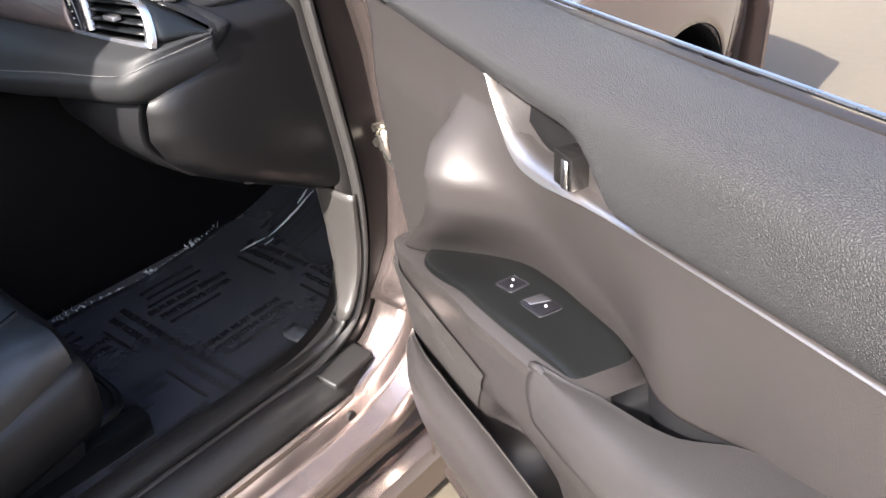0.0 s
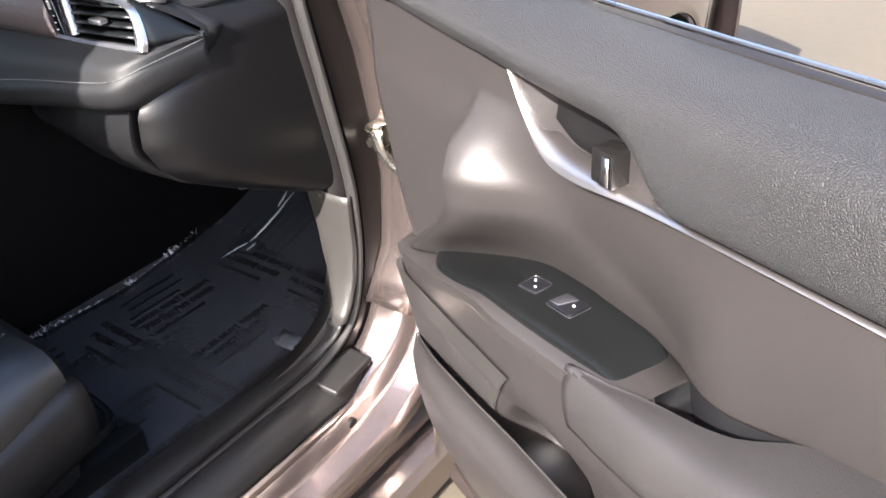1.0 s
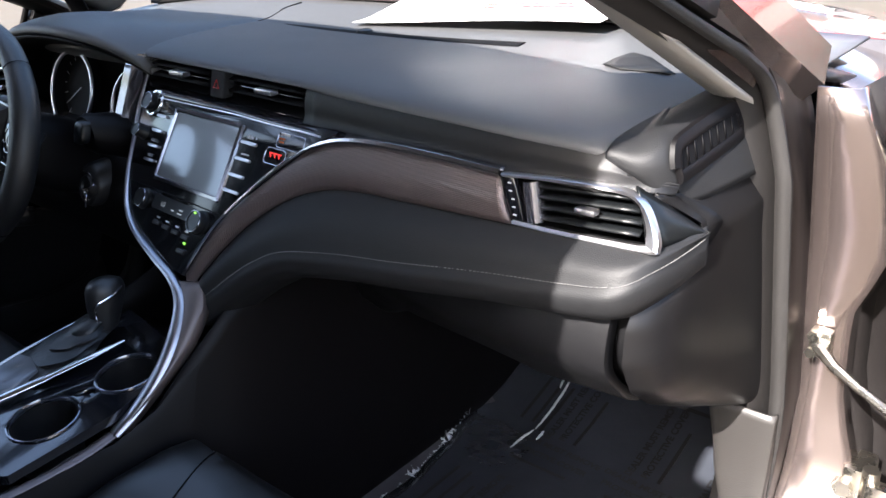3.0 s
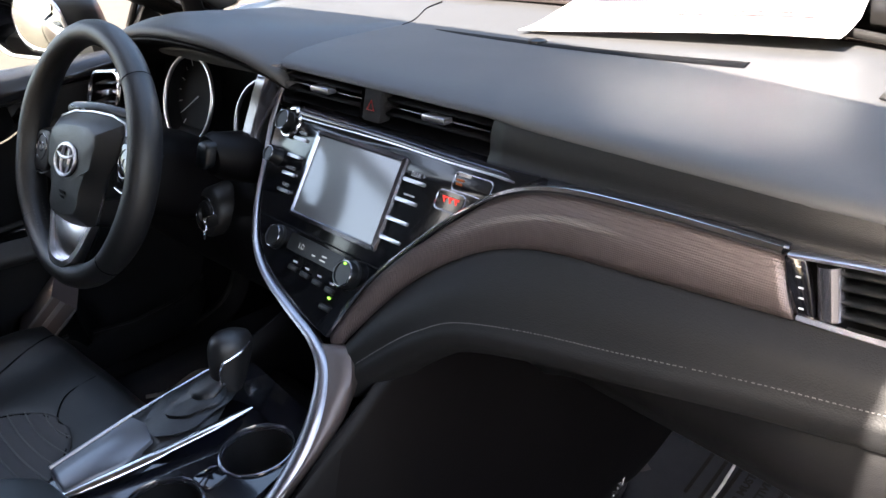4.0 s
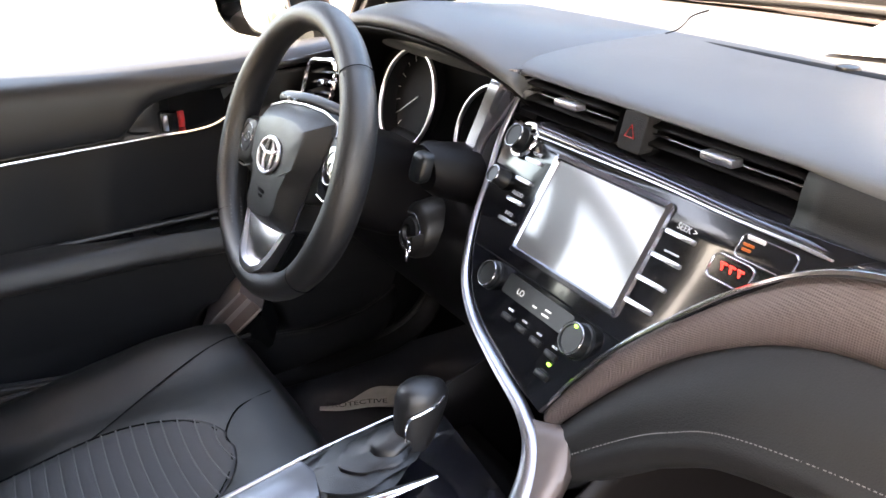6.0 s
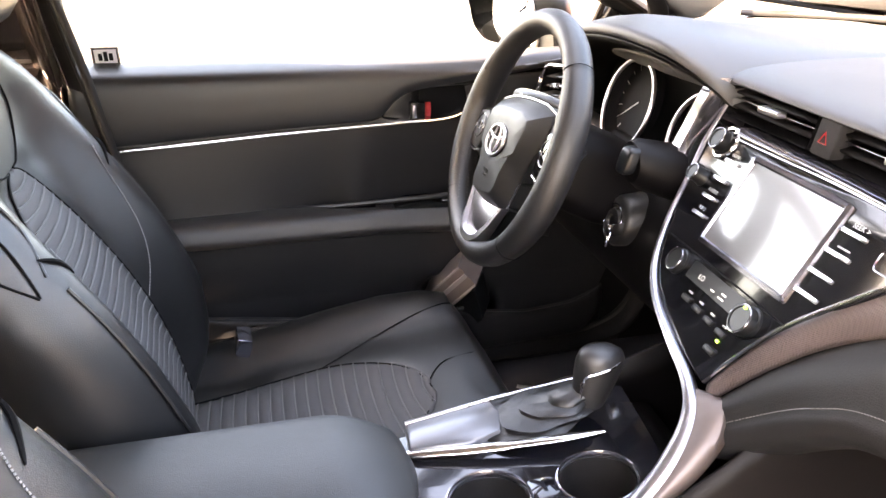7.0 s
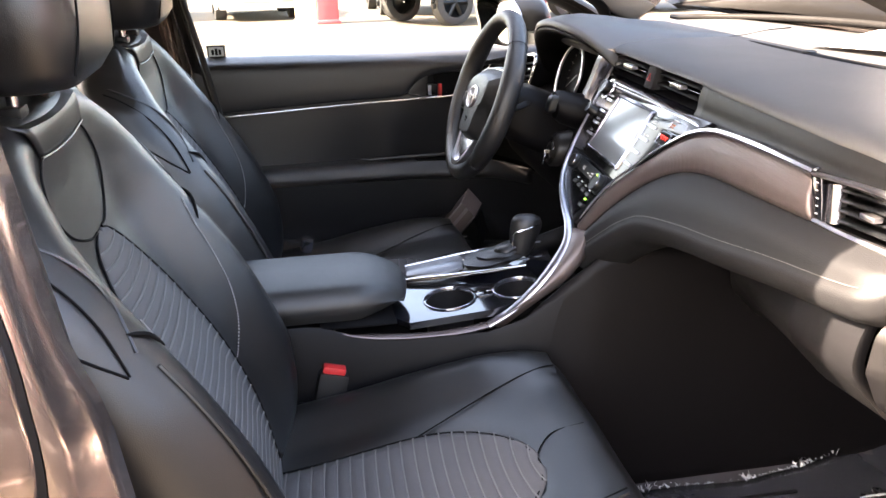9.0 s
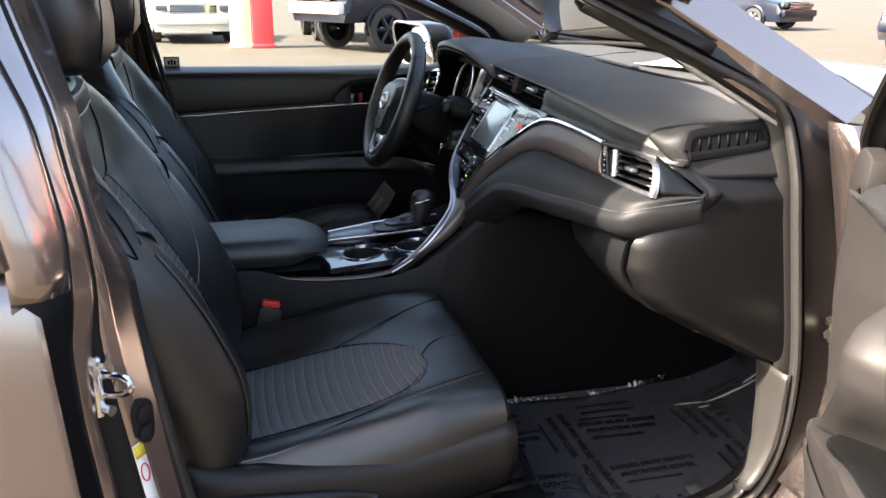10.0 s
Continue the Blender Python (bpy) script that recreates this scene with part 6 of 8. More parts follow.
    # near-black plate put in as the shadow inside the handle recess
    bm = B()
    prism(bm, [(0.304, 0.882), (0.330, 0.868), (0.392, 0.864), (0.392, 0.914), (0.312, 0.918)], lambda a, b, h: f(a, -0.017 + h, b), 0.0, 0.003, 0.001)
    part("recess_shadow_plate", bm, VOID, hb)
    bm = B()
    prism(bm, [(0.410, 0.862), (0.458, 0.868), (0.446, 0.894), (0.422, 0.910), (0.408, 0.908)], lambda a, b, h: f(a, -0.024 + h, b), 0.0, 0.020, 0.002)
    part("handle_cover", bm, skin, hb, "grey cover plate beside the lever")
    bm = B()
    rows = []
    for u, zc, hh, wo in ((0.250, 0.924, 0.0016, 0.004), (0.262, 0.914, 0.002, 0.005), (0.280, 0.894, 0.0024, 0.007), (0.298, 0.878, 0.0032, 0.009), (0.315, 0.869, 0.0052, 0.012), (0.338, 0.862, 0.0064, 0.014), (0.37, 0.8605, 0.0062, 0.014), (0.40, 0.8622, 0.0048, 0.013), (0.43, 0.8628, 0.0032, 0.010), (0.47, 0.864, 0.0025, 0.008), (0.53, 0.867, 0.0024, 0.008), (0.65, 0.8725, 0.0024, 0.008), (0.80, 0.877, 0.0024, 0.008), (0.94, 0.882, 0.0024, 0.008)):
        z = zc + lean * (u - 0.4)
        if own:
            rows.append([(u, -0.010, z + 0.0042), (u, -0.001, z + 0.0040), (u, wo * 0.7, z + 0.0034), (u, wo * 1.2, z + 0.0024), (u, wo * 1.3, z), (u, wo, z - 0.003), (u, -0.010, z - 0.003)])
            continue
        rows.append([(u, -0.010, z + hh * 1.1), (u, -0.001, z + hh), (u, wo * 0.5, z + hh * 0.45), (u, wo * 0.95, z - hh * 0.35), (u, wo, z - hh * 0.7), (u, wo * 0.8, z - hh), (u, -0.010, z - hh)])
    cols = [spline([r[j] for r in rows], 70) for j in range(7)]
    loft(bm, [[f(*cols[j][i]) for j in range(7)] for i in range(70)])
    part("chrome_strip", bm, BRIGHT if own else STRIP, d, "satin chrome strip")
    bm = B()
    rbox(bm, f(0.400, 0.001, 0.8795), (0.026, 0.022, 0.029), 0.003, Matrix((f(1, 0, 0) - f(0, 0, 0), f(0, 1, 0) - f(0, 0, 0), Vector((0, 0, 1)))).transposed().to_3x3())
    lever = part("lever", bm, LEVER, hb, "dark metal inside handle lever")
    bm = B()
    grid(bm, [[f(u, 0.0135, z) for u in (0.403, 0.411)] for z in (0.868, 0.880, 0.891)])
    part("lever_edge", bm, SILVER, lever, "bright edge of the lever", solid=0.001)
    if own:
        bm = B()
        rows = [[f(u, w, z) for u in (0.376, 0.3855)] for w, z in ((0.000, 0.868), (0.003, 0.880), (0.000, 0.892))]
        grid(bm, rows)
        part("lock_tab", bm, RED, hb, "red lock tab", solid=0.003)
    # speaker mesh, flush in the lower wall
    bm = B()
    rows = []
    for k in np.linspace(0, 1, 70):
        r = []
        for q in np.linspace(0, 1, 26):
            ul, ur = 0.006 + 0.040 * q, 0.300 - 0.068 * math.sin(q * math.pi / 2)
            u = ul + (ur - ul) * k
            zt = interp(k, (0, 0.25, 1), (0.606, 0.608, 0.618))
            z = zt + (interp(k, (0, 1), (0.490, 0.498)) - zt) * q
            r.append(f(u, lower_at(u, z) + 0.0024, z))
        rows.append(r)
    grid(bm, rows)
    part("speaker_mesh", bm, DOORDARK if own else SPEAKER, d, "fine grey speaker mesh")
    # map pocket
    bm = B()
    rows = []
    for u in np.linspace(0.030, 0.80, 50):
        w = interp(u, (0.03, 0.06, 0.10, 0.20, 0.30, 0.40, 0.6, 0.8), (0.014, 0.028, 0.038, 0.054, 0.062, 0.066, 0.064, 0.02))
        z = interp(u, (0.03, 0.06, 0.10, 0.20, 0.30, 0.40, 0.8), (0.512, 0.500, 0.489, 0.489, 0.505, 0.520, 0.53))
        t = min(0.016, w * 0.5)
        if not own:
            w = interp(u, (0.03, 0.06, 0.12, 0.20, 0.30, 0.40, 0.6, 0.8), (0.006, 0.018, 0.028, 0.030, 0.030, 0.034, 0.040, 0.02))
            z = interp(u, (0.03, 0.06, 0.12, 0.20, 0.30, 0.40, 0.8), (0.498, 0.510, 0.520, 0.526, 0.533, 0.542, 0.55))
            o = interp(u, (0.03, 0.06, 0.12, 0.20, 0.8), (0.010, 0.014, 0.026, 0.032, 0.032))
            rows.append(spline([f(u, w - 0.001, z - 0.12), f(u, w, z - 0.010), f(u, w + 0.003, z - 0.001), f(u, w + o * 0.5, z), f(u, w + o * 0.85, z - 0.009), f(u, w + o, z - 0.030), f(u + 0.03 * max(0, 1 - u / 0.3), w + o * 0.6, z - 0.10), f(u + 0.09 * max(0, 1 - u / 0.3), w * 0.3, z - 0.20)], 24))
            continue
        rows.append(spline([f(u, w - t, z - 0.12), f(u, w - t, z - 0.008), f(u, w - t * 0.6, z), f(u, w - t * 0.2, z), f(u, w, z - 0.008), f(u, w - 0.002, z - 0.05), f(u + 0.05 * max(0, 1 - u / 0.3), w * 0.7, z - 0.12), f(u + 0.09 * max(0, 1 - u / 0.3), w * 0.3, z - 0.19)], 22))
    grid(bm, rows)
    part("map_pocket", bm, skin, d, "moulded map pocket", solid=0.003)
    if own:
        bm = B()
        tube(bm, [f(u, 0.069, 0.524 + 0.012 * (u - 0.4)) for u in np.linspace(0.33, 0.72, 14)], 0.0042, 8)
        part("pocket_lip", bm, KICK, d, "grey lip of the map pocket")
        bm = B()
        tube(bm, spline([f(0.22, 0.004, 0.742), f(0.27, 0.002, 0.736), f(0.31, -0.004, 0.724), f(0.36, -0.006, 0.718), f(0.50, -0.008, 0.714), f(0.74, -0.008, 0.710)], 30), 0.005, 8)
        part("pull_edge", bm, skin, d, "rounded edge of the door pull")
    # pocket floor, near-black in colour to stand for the shade down there
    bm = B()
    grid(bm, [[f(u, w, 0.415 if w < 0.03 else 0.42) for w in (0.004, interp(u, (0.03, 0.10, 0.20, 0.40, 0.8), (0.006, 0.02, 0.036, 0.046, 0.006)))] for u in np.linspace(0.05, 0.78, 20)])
    part("pocket_floor", bm, VOID, d, "pocket floor with its shade put in as near-black", solid=0.002)
    # shell: outer skin, edges, window frame
    bm = B()
    rows = []
    for u in np.linspace(-0.075, 0.985, 24):
        r = []
        for z in np.linspace(0.20, 0.945, 20):
            r.append(f(u, -0.150 - 0.018 * math.exp(-((z - 0.55) / 0.2) ** 2) + 0.05 * max(0, (z - 0.8) / 0.145) ** 1.5, z))
        rows.append(r)
    grid(bm, rows)
    part("outer_skin", bm, PAINT, d, "bronze-grey outer door skin", solid=0.004)
    bm = B()
    for u in (-0.070, 0.975):
        grid(bm, [[f(u + (k if u < 0 else -0.2 * k), w, z) for w, k in ((-0.148, 0.0), (-0.10, 0.030), (-0.03, 0.055), (-0.012, 0.085 if z < 0.7 else 0.050))] for z in np.linspace(0.24, 0.94, 12)])
    grid(bm, [[f(u + 0.12 * (u < 0) * (w > -0.1), w, 0.235) for w in (-0.148, -0.01)] for u in (-0.07, 0.975)])
    part("door_edge", bm, PAINT, d, solid=0.004)
    bm = B()
    fr = [(-0.080, 0.90), (-0.076, 0.955), (-0.050, 1.005), (0.08, 1.080), (0.30, 1.175), (0.52, 1.262), (0.74, 1.315), (0.90, 1.315), (0.965, 1.26), (0.965, 1.10), (0.955, 0.94)]
    fp = spline([f(u, -0.060 + 0.30 * max(0, z - 0.95), z) for u, z in fr], 60)
    side = (f(0, 1, 0) - f(0, 0, 0)).normalized()
    tube(bm, fp, 0.021, 10, up=side, flat=1.5)
    part("window_frame", bm, SATINB, d, "black door window frame")
    bm = B()
    tube(bm, [p + side * 0.034 for p in fp], 0.008, 8, up=side)
    part("frame_seal", bm, RUBBER, d, "rubber seal round the window frame")
    # corner of the trim in front of the soft pad
    bm = B()
    prism(bm, [(-0.0545, 0.928), (-0.058, 0.950), (-0.057, 0.968), (-0.051, 0.980), (-0.042, 0.988), (-0.031, 0.991), (-0.012, 0.988), (0.012, 0.981), (0.014, 0.955), (0.008, 0.928)], lambda a, b, h: f(a, h - 0.08 * max(0, b - 0.93), b), -0.020, 0.0015, 0.003)
    part("corner_trim", bm, skin, d, "grey moulded corner of the door trim")
    # sail panel at the mirror
    bm = B()
    sail = [(-0.040, 0.978), (0.030, 1.033), (0.044, 1.040), (0.071, 0.984), (0.062, 0.960), (-0.005, 0.950)]
    prism(bm, sail, lambda a, b, h: f(a, -0.045 + h + 0.2 * max(0, b - 0.95), b), -0.02, 0.012, 0.006)
    part("sail_panel", bm, SURROUND, d, "black corner panel behind the mirror")
    bm = B()
    tube(bm, [f(0.073, -0.050, 0.960), f(0.064, -0.044, 1.005), f(0.050, -0.030, 1.050)], 0.006, 8)
    part("quarter_post", bm, RUBBER, d)
    # waist seal and moulding
    bm = B()
    grid(bm, [[f(u, w, 0.951 + 0.004 * u + h) for w, h in ((-0.066, -0.004), (-0.070, 0.006), (-0.078, 0.007), (-0.088, 0.002), (-0.092, -0.006))] for u in np.linspace(0.06, 0.955, 20)])
    part("waist_seal", bm, RUBBER, d, "black rubber waist seal", solid=0.003)
    bm = B()
    tube(bm, [f(u, -0.093, 0.954 + 0.005 * u) for u in np.linspace(0.06, 0.955, 20)], 0.0024, 8)
    part("waist_moulding", bm, SILVER, d, "bright outer waist moulding")
    # outside mirror, its glass turned towards the driver
    def mirror_at(a, b, k, s=1.0):
        return f(0.045 + 0.125 * k + 0.22 * b - (0.30 * k) * a, -0.255 + a * s, 1.002 + b * s)
    oval_ = rrect(0.225, 0.138, 0.048, 8)
    bm = B()
    vs = grid(bm, [[mirror_at(a, b, k, s_) for a, b in oval_] for k, s_ in ((0, 0.35), (0.04, 0.72), (0.12, 0.90), (0.30, 0.985), (0.70, 1.0), (1.0, 0.98))], loop=True)
    bm.faces.new(vs[0])
    mr = part("mirror_housing", bm, SATINB, d, "black outside mirror housing")
    bm = B()
    tube(bm, [mirror_at(a, b, 1.0, 0.97) for a, b in oval_], 0.0040, 8, closed=True)
    part("mirror_rim", bm, SILVER if own else SATINB, mr, "pale rim round the mirror glass")
    bm = B()
    bm.faces.new([bm.verts.new(mirror_at(a, b, 0.97, 0.95)) for a, b in oval_])
    part("mirror_pane", bm, MIRROR, mr, "silvered mirror glass", solid=0.003)
    bm = B()
    rows = [[f(u, w, z) for u, z in ((0.045, 0.945), (0.12, 0.945), (0.125, 0.99), (0.05, 0.99))] for w in (-0.08, -0.12, -0.17)]
    loft(bm, rows)
    part("mirror_foot", bm, SATINB, mr)
    return d


DO = Vector((0.882, 0.132, 0))
pdoor = front_door(lambda u, w, z: DO + Vector((0.90, -0.436, 0)) * u + Vector((-0.436, -0.90, 0)) * w + Vector((0, 0, z + 0.045 * u)), "passenger_door", "wide-open grey-trimmed front passenger door with a chrome strip", False)
ddoor = front_door(lambda u, w, z: Vector((-0.735 + w, 0.160 - u, z - 0.060)), "driver_door", "closed driver's door with dark trim and a chrome strip", True, -0.085, True, DOORDARK)
bm = B()
grid(bm, [[(-0.80 + 0.42 * (z - 0.90), y, z) for y in np.linspace(0.12 - 1.9 * max(0, z - 0.90) ** 1.0, -0.80 - 0.1 * (z - 0.9), 6)] for z in np.linspace(0.86, 1.30, 8)])
pane = part("pane", bm, GLASS, ddoor, "clear side window")
pane.visible_shadow = False
stick = thing("window_sticker", (-0.79, -0.73, 0.905), "small white sticker with a dark emblem on the side window", "sticker")
sf = lambda a, b, h: Vector((-0.786 + 0.42 * (b + 0.010) + h, -0.735 + a, 0.920 + b))
bm = B()
prism(bm, rrect(0.042, 0.034, 0.002, 3), sf, 0.0, 0.0008)
part("paper", bm, PAPER, stick)
bm = B()
for a, b, w, h in ((0, 0.014, 0.038, 0.0022), (0, -0.014, 0.038, 0.0022), (-0.018, 0, 0.002, 0.028), (0.018, 0, 0.002, 0.028), (-0.008, 0, 0.006, 0.012), (0.0, 0.001, 0.006, 0.016), (0.008, 0, 0.006, 0.012)):
    prism(bm, rrect(w, h, 0.0005, 2, a, b), sf, 0.0008, 0.0012)
part("print", bm, INK, stick)
# bronze piece of unsettled use, glimpsed by the driver's sill, built as a striped plate
bm = B()
lever = thing("bronze_sill_piece", (-0.69, -0.16, 0.44), "bronze trim piece with bright lines beside the driver's footwell", "trim piece")
LO, LA, LC = Vector((-0.690, -0.220, 0.495)), Vector((0.060, 0.030, 0.068)), Vector((0.0, 0.032, -0.038))
LN = LA.cross(LC).normalized()
LN = LN if LN.x > 0 else -LN
lf = lambda a, b, h: LO + LA * a + LC * b + LN * h
prism(bm, [(-0.5, -0.05), (1.0, -0.05), (1.0, 1.0), (-0.5, 1.0)], lf, -0.05, 0.0, 0.002)
part("plate", bm, mat("bronze_plate", (0.20, 0.16, 0.15), 0.4, 0.4), lever)
for b, w in ((0.0, 0.04), (0.42, 0.09), (0.97, 0.035)):
    bm = B()
    prism(bm, [(-0.5, b - w), (0.99, b - w), (0.99, b + w), (-0.5, b + w)], lf, 0.0, 0.0022, 0.0005)
    part("bright_line", bm, PALELINE, lever, "pale line")
bm = B()
prism(bm, [(-0.5, 1.05), (0.80, 1.05), (0.86, 1.15), (0.45, 2.3), (-0.5, 2.3)], lf, -0.05, 0.001, 0.003)
blk = part("switch_block", bm, SATINB, lever, "black block with pale marks")
for a, b, da, db in ((0.12, 1.62, 0.06, 0.10), (0.02, 2.05, 0.03, 0.14)):
    bm = B()
    prism(bm, [(a - da, b - db), (a + da, b - db), (a + da, b + db), (a - da, b + db)], lf, 0.001, 0.003, 0.0005)
    part("light_mark", bm, INKL if b < 2 else DARKCHR, blk)


# ---- seats ----
def build_seat(cx):
    s = thing("front_seat", (cx, -0.42, 0.29), "black leather front seat with a ribbed cloth insert and grey stitching", "car seat", "front seats")
    X = lambda u: cx + u
    # cushion
    def top(v):
        """Height of the cushion's middle at y = v."""
        return interp(v, (-0.66, -0.60, -0.50, -0.40, -0.31, -0.25, -0.215), (0.470, 0.478, 0.497, 0.518, 0.536, 0.546, 0.545))
    CS = ((-0.262, -0.125), (-0.268, -0.06), (-0.260, -0.012), (-0.235, 0.022), (-0.205, 0.026), (-0.170, 0.014), (-0.135, 0.001), (-0.07, -0.002), (0, -0.003), (0.07, -0.002), (0.135, 0.001), (0.170, 0.012), (0.205, 0.022), (0.235, 0.018), (0.260, -0.012), (0.268, -0.06), (0.262, -0.125))
    bm = B()
    rows = []
    for v in np.linspace(-0.68, -0.215, 34):
        k = min(1, max(0, (v + 0.33) / 0.115))
        rows.append(spline([(X(a * (1 - 0.05 * k)), v, top(v) + b * (1 - 0.55 * k if b > 0 else 1)) for a, b in CS], 60))
    for q in np.linspace(0.1, 1, 12):
        y = -0.215 + 0.040 * math.sin(q * math.pi / 2)
        drop = 0.085 * (1 - math.cos(q * math.pi / 2))
        rows.append(spline([(X(a * (0.95 - 0.04 * q)), y - 0.03 * (abs(a) / 0.26) ** 4, min(0.545 - drop + (b * 0.45 if b > 0 else b * (1 - q)), 0.56)) for a, b in CS], 60))
    grid(bm, rows)
    # soft creases where the leather is gathered, and a sunken seat under the ribbed cloth
    for p in bm.verts:
        a, v = p.co.x - cx, p.co.y
        if p.co.z > 0.44:
            p.co.z += 0.0014 * math.sin(31 * a + 17 * v) * math.sin(23 * v - 9 * a)
            e = max(0.0, (v + 0.47) / 0.17)
            w = 0.130 * math.sqrt(max(0.0, 1 - e * e)) if e < 1 else 0.0
            if w > 0.01 and abs(a - 0.035) < w:
                p.co.z -= 0.004
    part("cushion", bm, SEATB, s, "black leather seat cushion", solid=0.005)

    def surf(a, v, up=0.001):
        k = min(1, max(0, (v + 0.33) / 0.115))
        b = interp(a, [q[0] for q in CS[1:-1]], [q[1] for q in CS[1:-1]])
        return Vector((X(a * (1 - 0.05 * k)), v, top(v) + b * (1 - 0.55 * k if b > 0 else 1) + up))

    # ribbed insert with a rounded front
    RIB = 0.0178
    def half(v):
        e = max(0.0, (v + 0.47) / 0.17)
        return 0.130 * math.sqrt(max(0.0, 1 - e * e))
    bm = B()
    rows = []
    for i in range(250):
        v = -0.665 + 0.364 * i / 249
        w = half(v) + 0.002
        ridge = 0.0034 * abs(math.sin(math.pi * (v + 0.665) / RIB)) ** 0.55
        rows.append([surf(0.035 + u * w, v + 0.006 * u * u, 0.0006 + ridge * (1 - abs(u) ** 10)) for u in np.linspace(-1, 1, 15)])
    grid(bm, rows)
    part("cushion_insert", bm, RIBBED, s, "charcoal ribbed cloth insert", solid=0.004, sharp=80)
    for k in range(1, 21):
        v = -0.665 + RIB * k
        w = half(v)
        if w < 0.02:
            continue
        bm = B()
        tube(bm, [surf(0.035 + u * w, v + 0.006 * u * u, 0.0018) for u in np.linspace(-1, 1, 11)], 0.0013, 5)
        part("rib_seam", bm, RIBSEAM, s, "grey seam between two ribs")
    # cushion seams
    def seam(name, pts, r, m, n=24):
        bm = B()
        tube(bm, spline(pts, n), r, 6)
        return part(name, bm, m, s)
    edge = [surf(0.035 - half(v) - 0.002, v) for v in (-0.65, -0.56, -0.47, -0.42, -0.38, -0.345, -0.32, -0.306)]
    edge += [surf(0.035, -0.2985)] + [surf(0.035 + half(v) + 0.002, v) for v in (-0.306, -0.32, -0.345, -0.38, -0.42, -0.47, -0.56, -0.65)]
    seam("insert_seam", edge, 0.0016, VOID, 90)
    seam("cushion_seam", [surf(-0.095, -0.44), surf(-0.113, -0.40), surf(-0.140, -0.34), surf(-0.163, -0.28), surf(-0.182, -0.235), surf(-0.188, -0.214)], 0.0011, VOID)
    seam("cushion_seam", [surf(0.222, -0.62), surf(0.224, -0.56), surf(0.208, -0.47), surf(0.182, -0.38), surf(0.155, -0.29), surf(0.128, -0.216)], 0.0012, VOID, 30)
    seam("cushion_seam", [surf(0.024, -0.300), surf(-0.002, -0.285), surf(-0.022, -0.262), surf(-0.034, -0.217)], 0.0010, VOID)
    seam("cushion_piping", [surf(0.231, -0.62, 0.0005), surf(0.233, -0.56, 0.0005), surf(0.217, -0.47, 0.0005), surf(0.191, -0.38, 0.0005), surf(0.164, -0.29, 0.0005), surf(0.138, -0.218, 0.0005)], 0.0028, SEATB, 30)

    # backrest: wide bolsters stand forward of a sunken middle
    CL = [(-0.625, 0.455), (-0.632, 0.50), (-0.648, 0.58), (-0.675, 0.67), (-0.708, 0.76), (-0.748, 0.84), (-0.783, 0.91), (-0.806, 0.965), (-0.818, 1.00), (-0.832, 1.018), (-0.860, 1.022)]
    N = 64
    cl = spline([(0, y, z) for y, z in CL], N)
    def back_half(z):
        return interp(z, (0.45, 0.49, 0.6, 0.78, 0.88, 0.93, 0.97, 1.0, 1.022), (0.222, 0.246, 0.258, 0.262, 0.257, 0.244, 0.214, 0.172, 0.13))
    def bol(z):
        return interp(z, (0.45, 0.48, 0.51, 0.55, 0.62, 0.70, 0.80, 0.90, 0.96, 1.02), (0.005, 0.026, 0.044, 0.056, 0.068, 0.060, 0.045, 0.028, 0.018, 0.0))
    def dip(z):
        return interp(z, (0.45, 0.50, 0.63, 0.75, 0.87, 0.95, 1.0), (0.0, -0.005, -0.015, -0.025, -0.028, -0.014, 0.0))
    def face(a, z):
        """The backrest's front at a metres from its middle, at height z."""
        y = interp(z, [p.z for p in cl[:N - 5]], [p.y for p in cl[:N - 5]])
        u = min(1.0, abs(a) / back_half(z))
        wide = lambda q: interp(q, (0, 0.44, 0.56, 0.66, 0.78, 0.88, 0.95, 1.0), (0.0, 0.0, 0.18, 0.58, 1.0, 0.93, 0.62, 0.16))
        well = lambda q: interp(q, (0, 0.40, 0.52, 0.64, 0.76), (1.0, 1.0, 0.72, 0.28, 0.0))
        f1 = sum(wide(min(1, u + d)) for d in (-0.05, 0, 0.05)) / 3
        f2 = sum(well(u + d) for d in (-0.06, 0, 0.06)) / 3
        fwd = bol(z) * f1 + dip(z) * f2
        return Vector((X(a), y + fwd * 0.94 - 0.012 * u * u, z + fwd * 0.25))
    bm = B()
    rings = []
    flank_ring = []
    for i, p in enumerate(cl):
        h = back_half(p.z)
        if i < N - 6:
            fr = [face(u * h, p.z) for u in np.linspace(-1, 1, 45)]
        else:
            fr = [Vector((X(u * h), p.y - 0.012 * u * u, p.z)) for u in np.linspace(-1, 1, 45)]
        t = interp(p.z, (0.45, 0.49, 0.7, 0.95, 1.0, 1.022), (0.06, 0.10, 0.125, 0.105, 0.07, 0.03))
        side = [Vector((X(a * h), p.y - t * b, p.z + 0.02 * b)) for a, b in ((1.035, 0.20), (1.05, 0.42), (1.035, 0.66), (0.97, 0.86), (0.80, 0.97))]
        bk = [Vector((X(u * h), p.y - t, p.z + 0.02)) for u in (0.4, 0, -0.4)]
        other = [Vector((2 * cx - q.x, q.y, q.z)) for q in reversed(side)]
        rings.append(fr + side + bk + other)
        flank_ring.append(fr[32:] + side)
    loft(bm, rings)
    part("backrest", bm, SEATB, s, "black leather backrest with raised bolsters", sharp=70)
    def flank(y, z, sg=1, out=0.0012):
        """A point on the outer side of a bolster."""
        i = min(range(N), key=lambda q: abs(cl[q].z - z))
        r = flank_ring[i]
        k = max(range(13), key=lambda q: r[q].y)
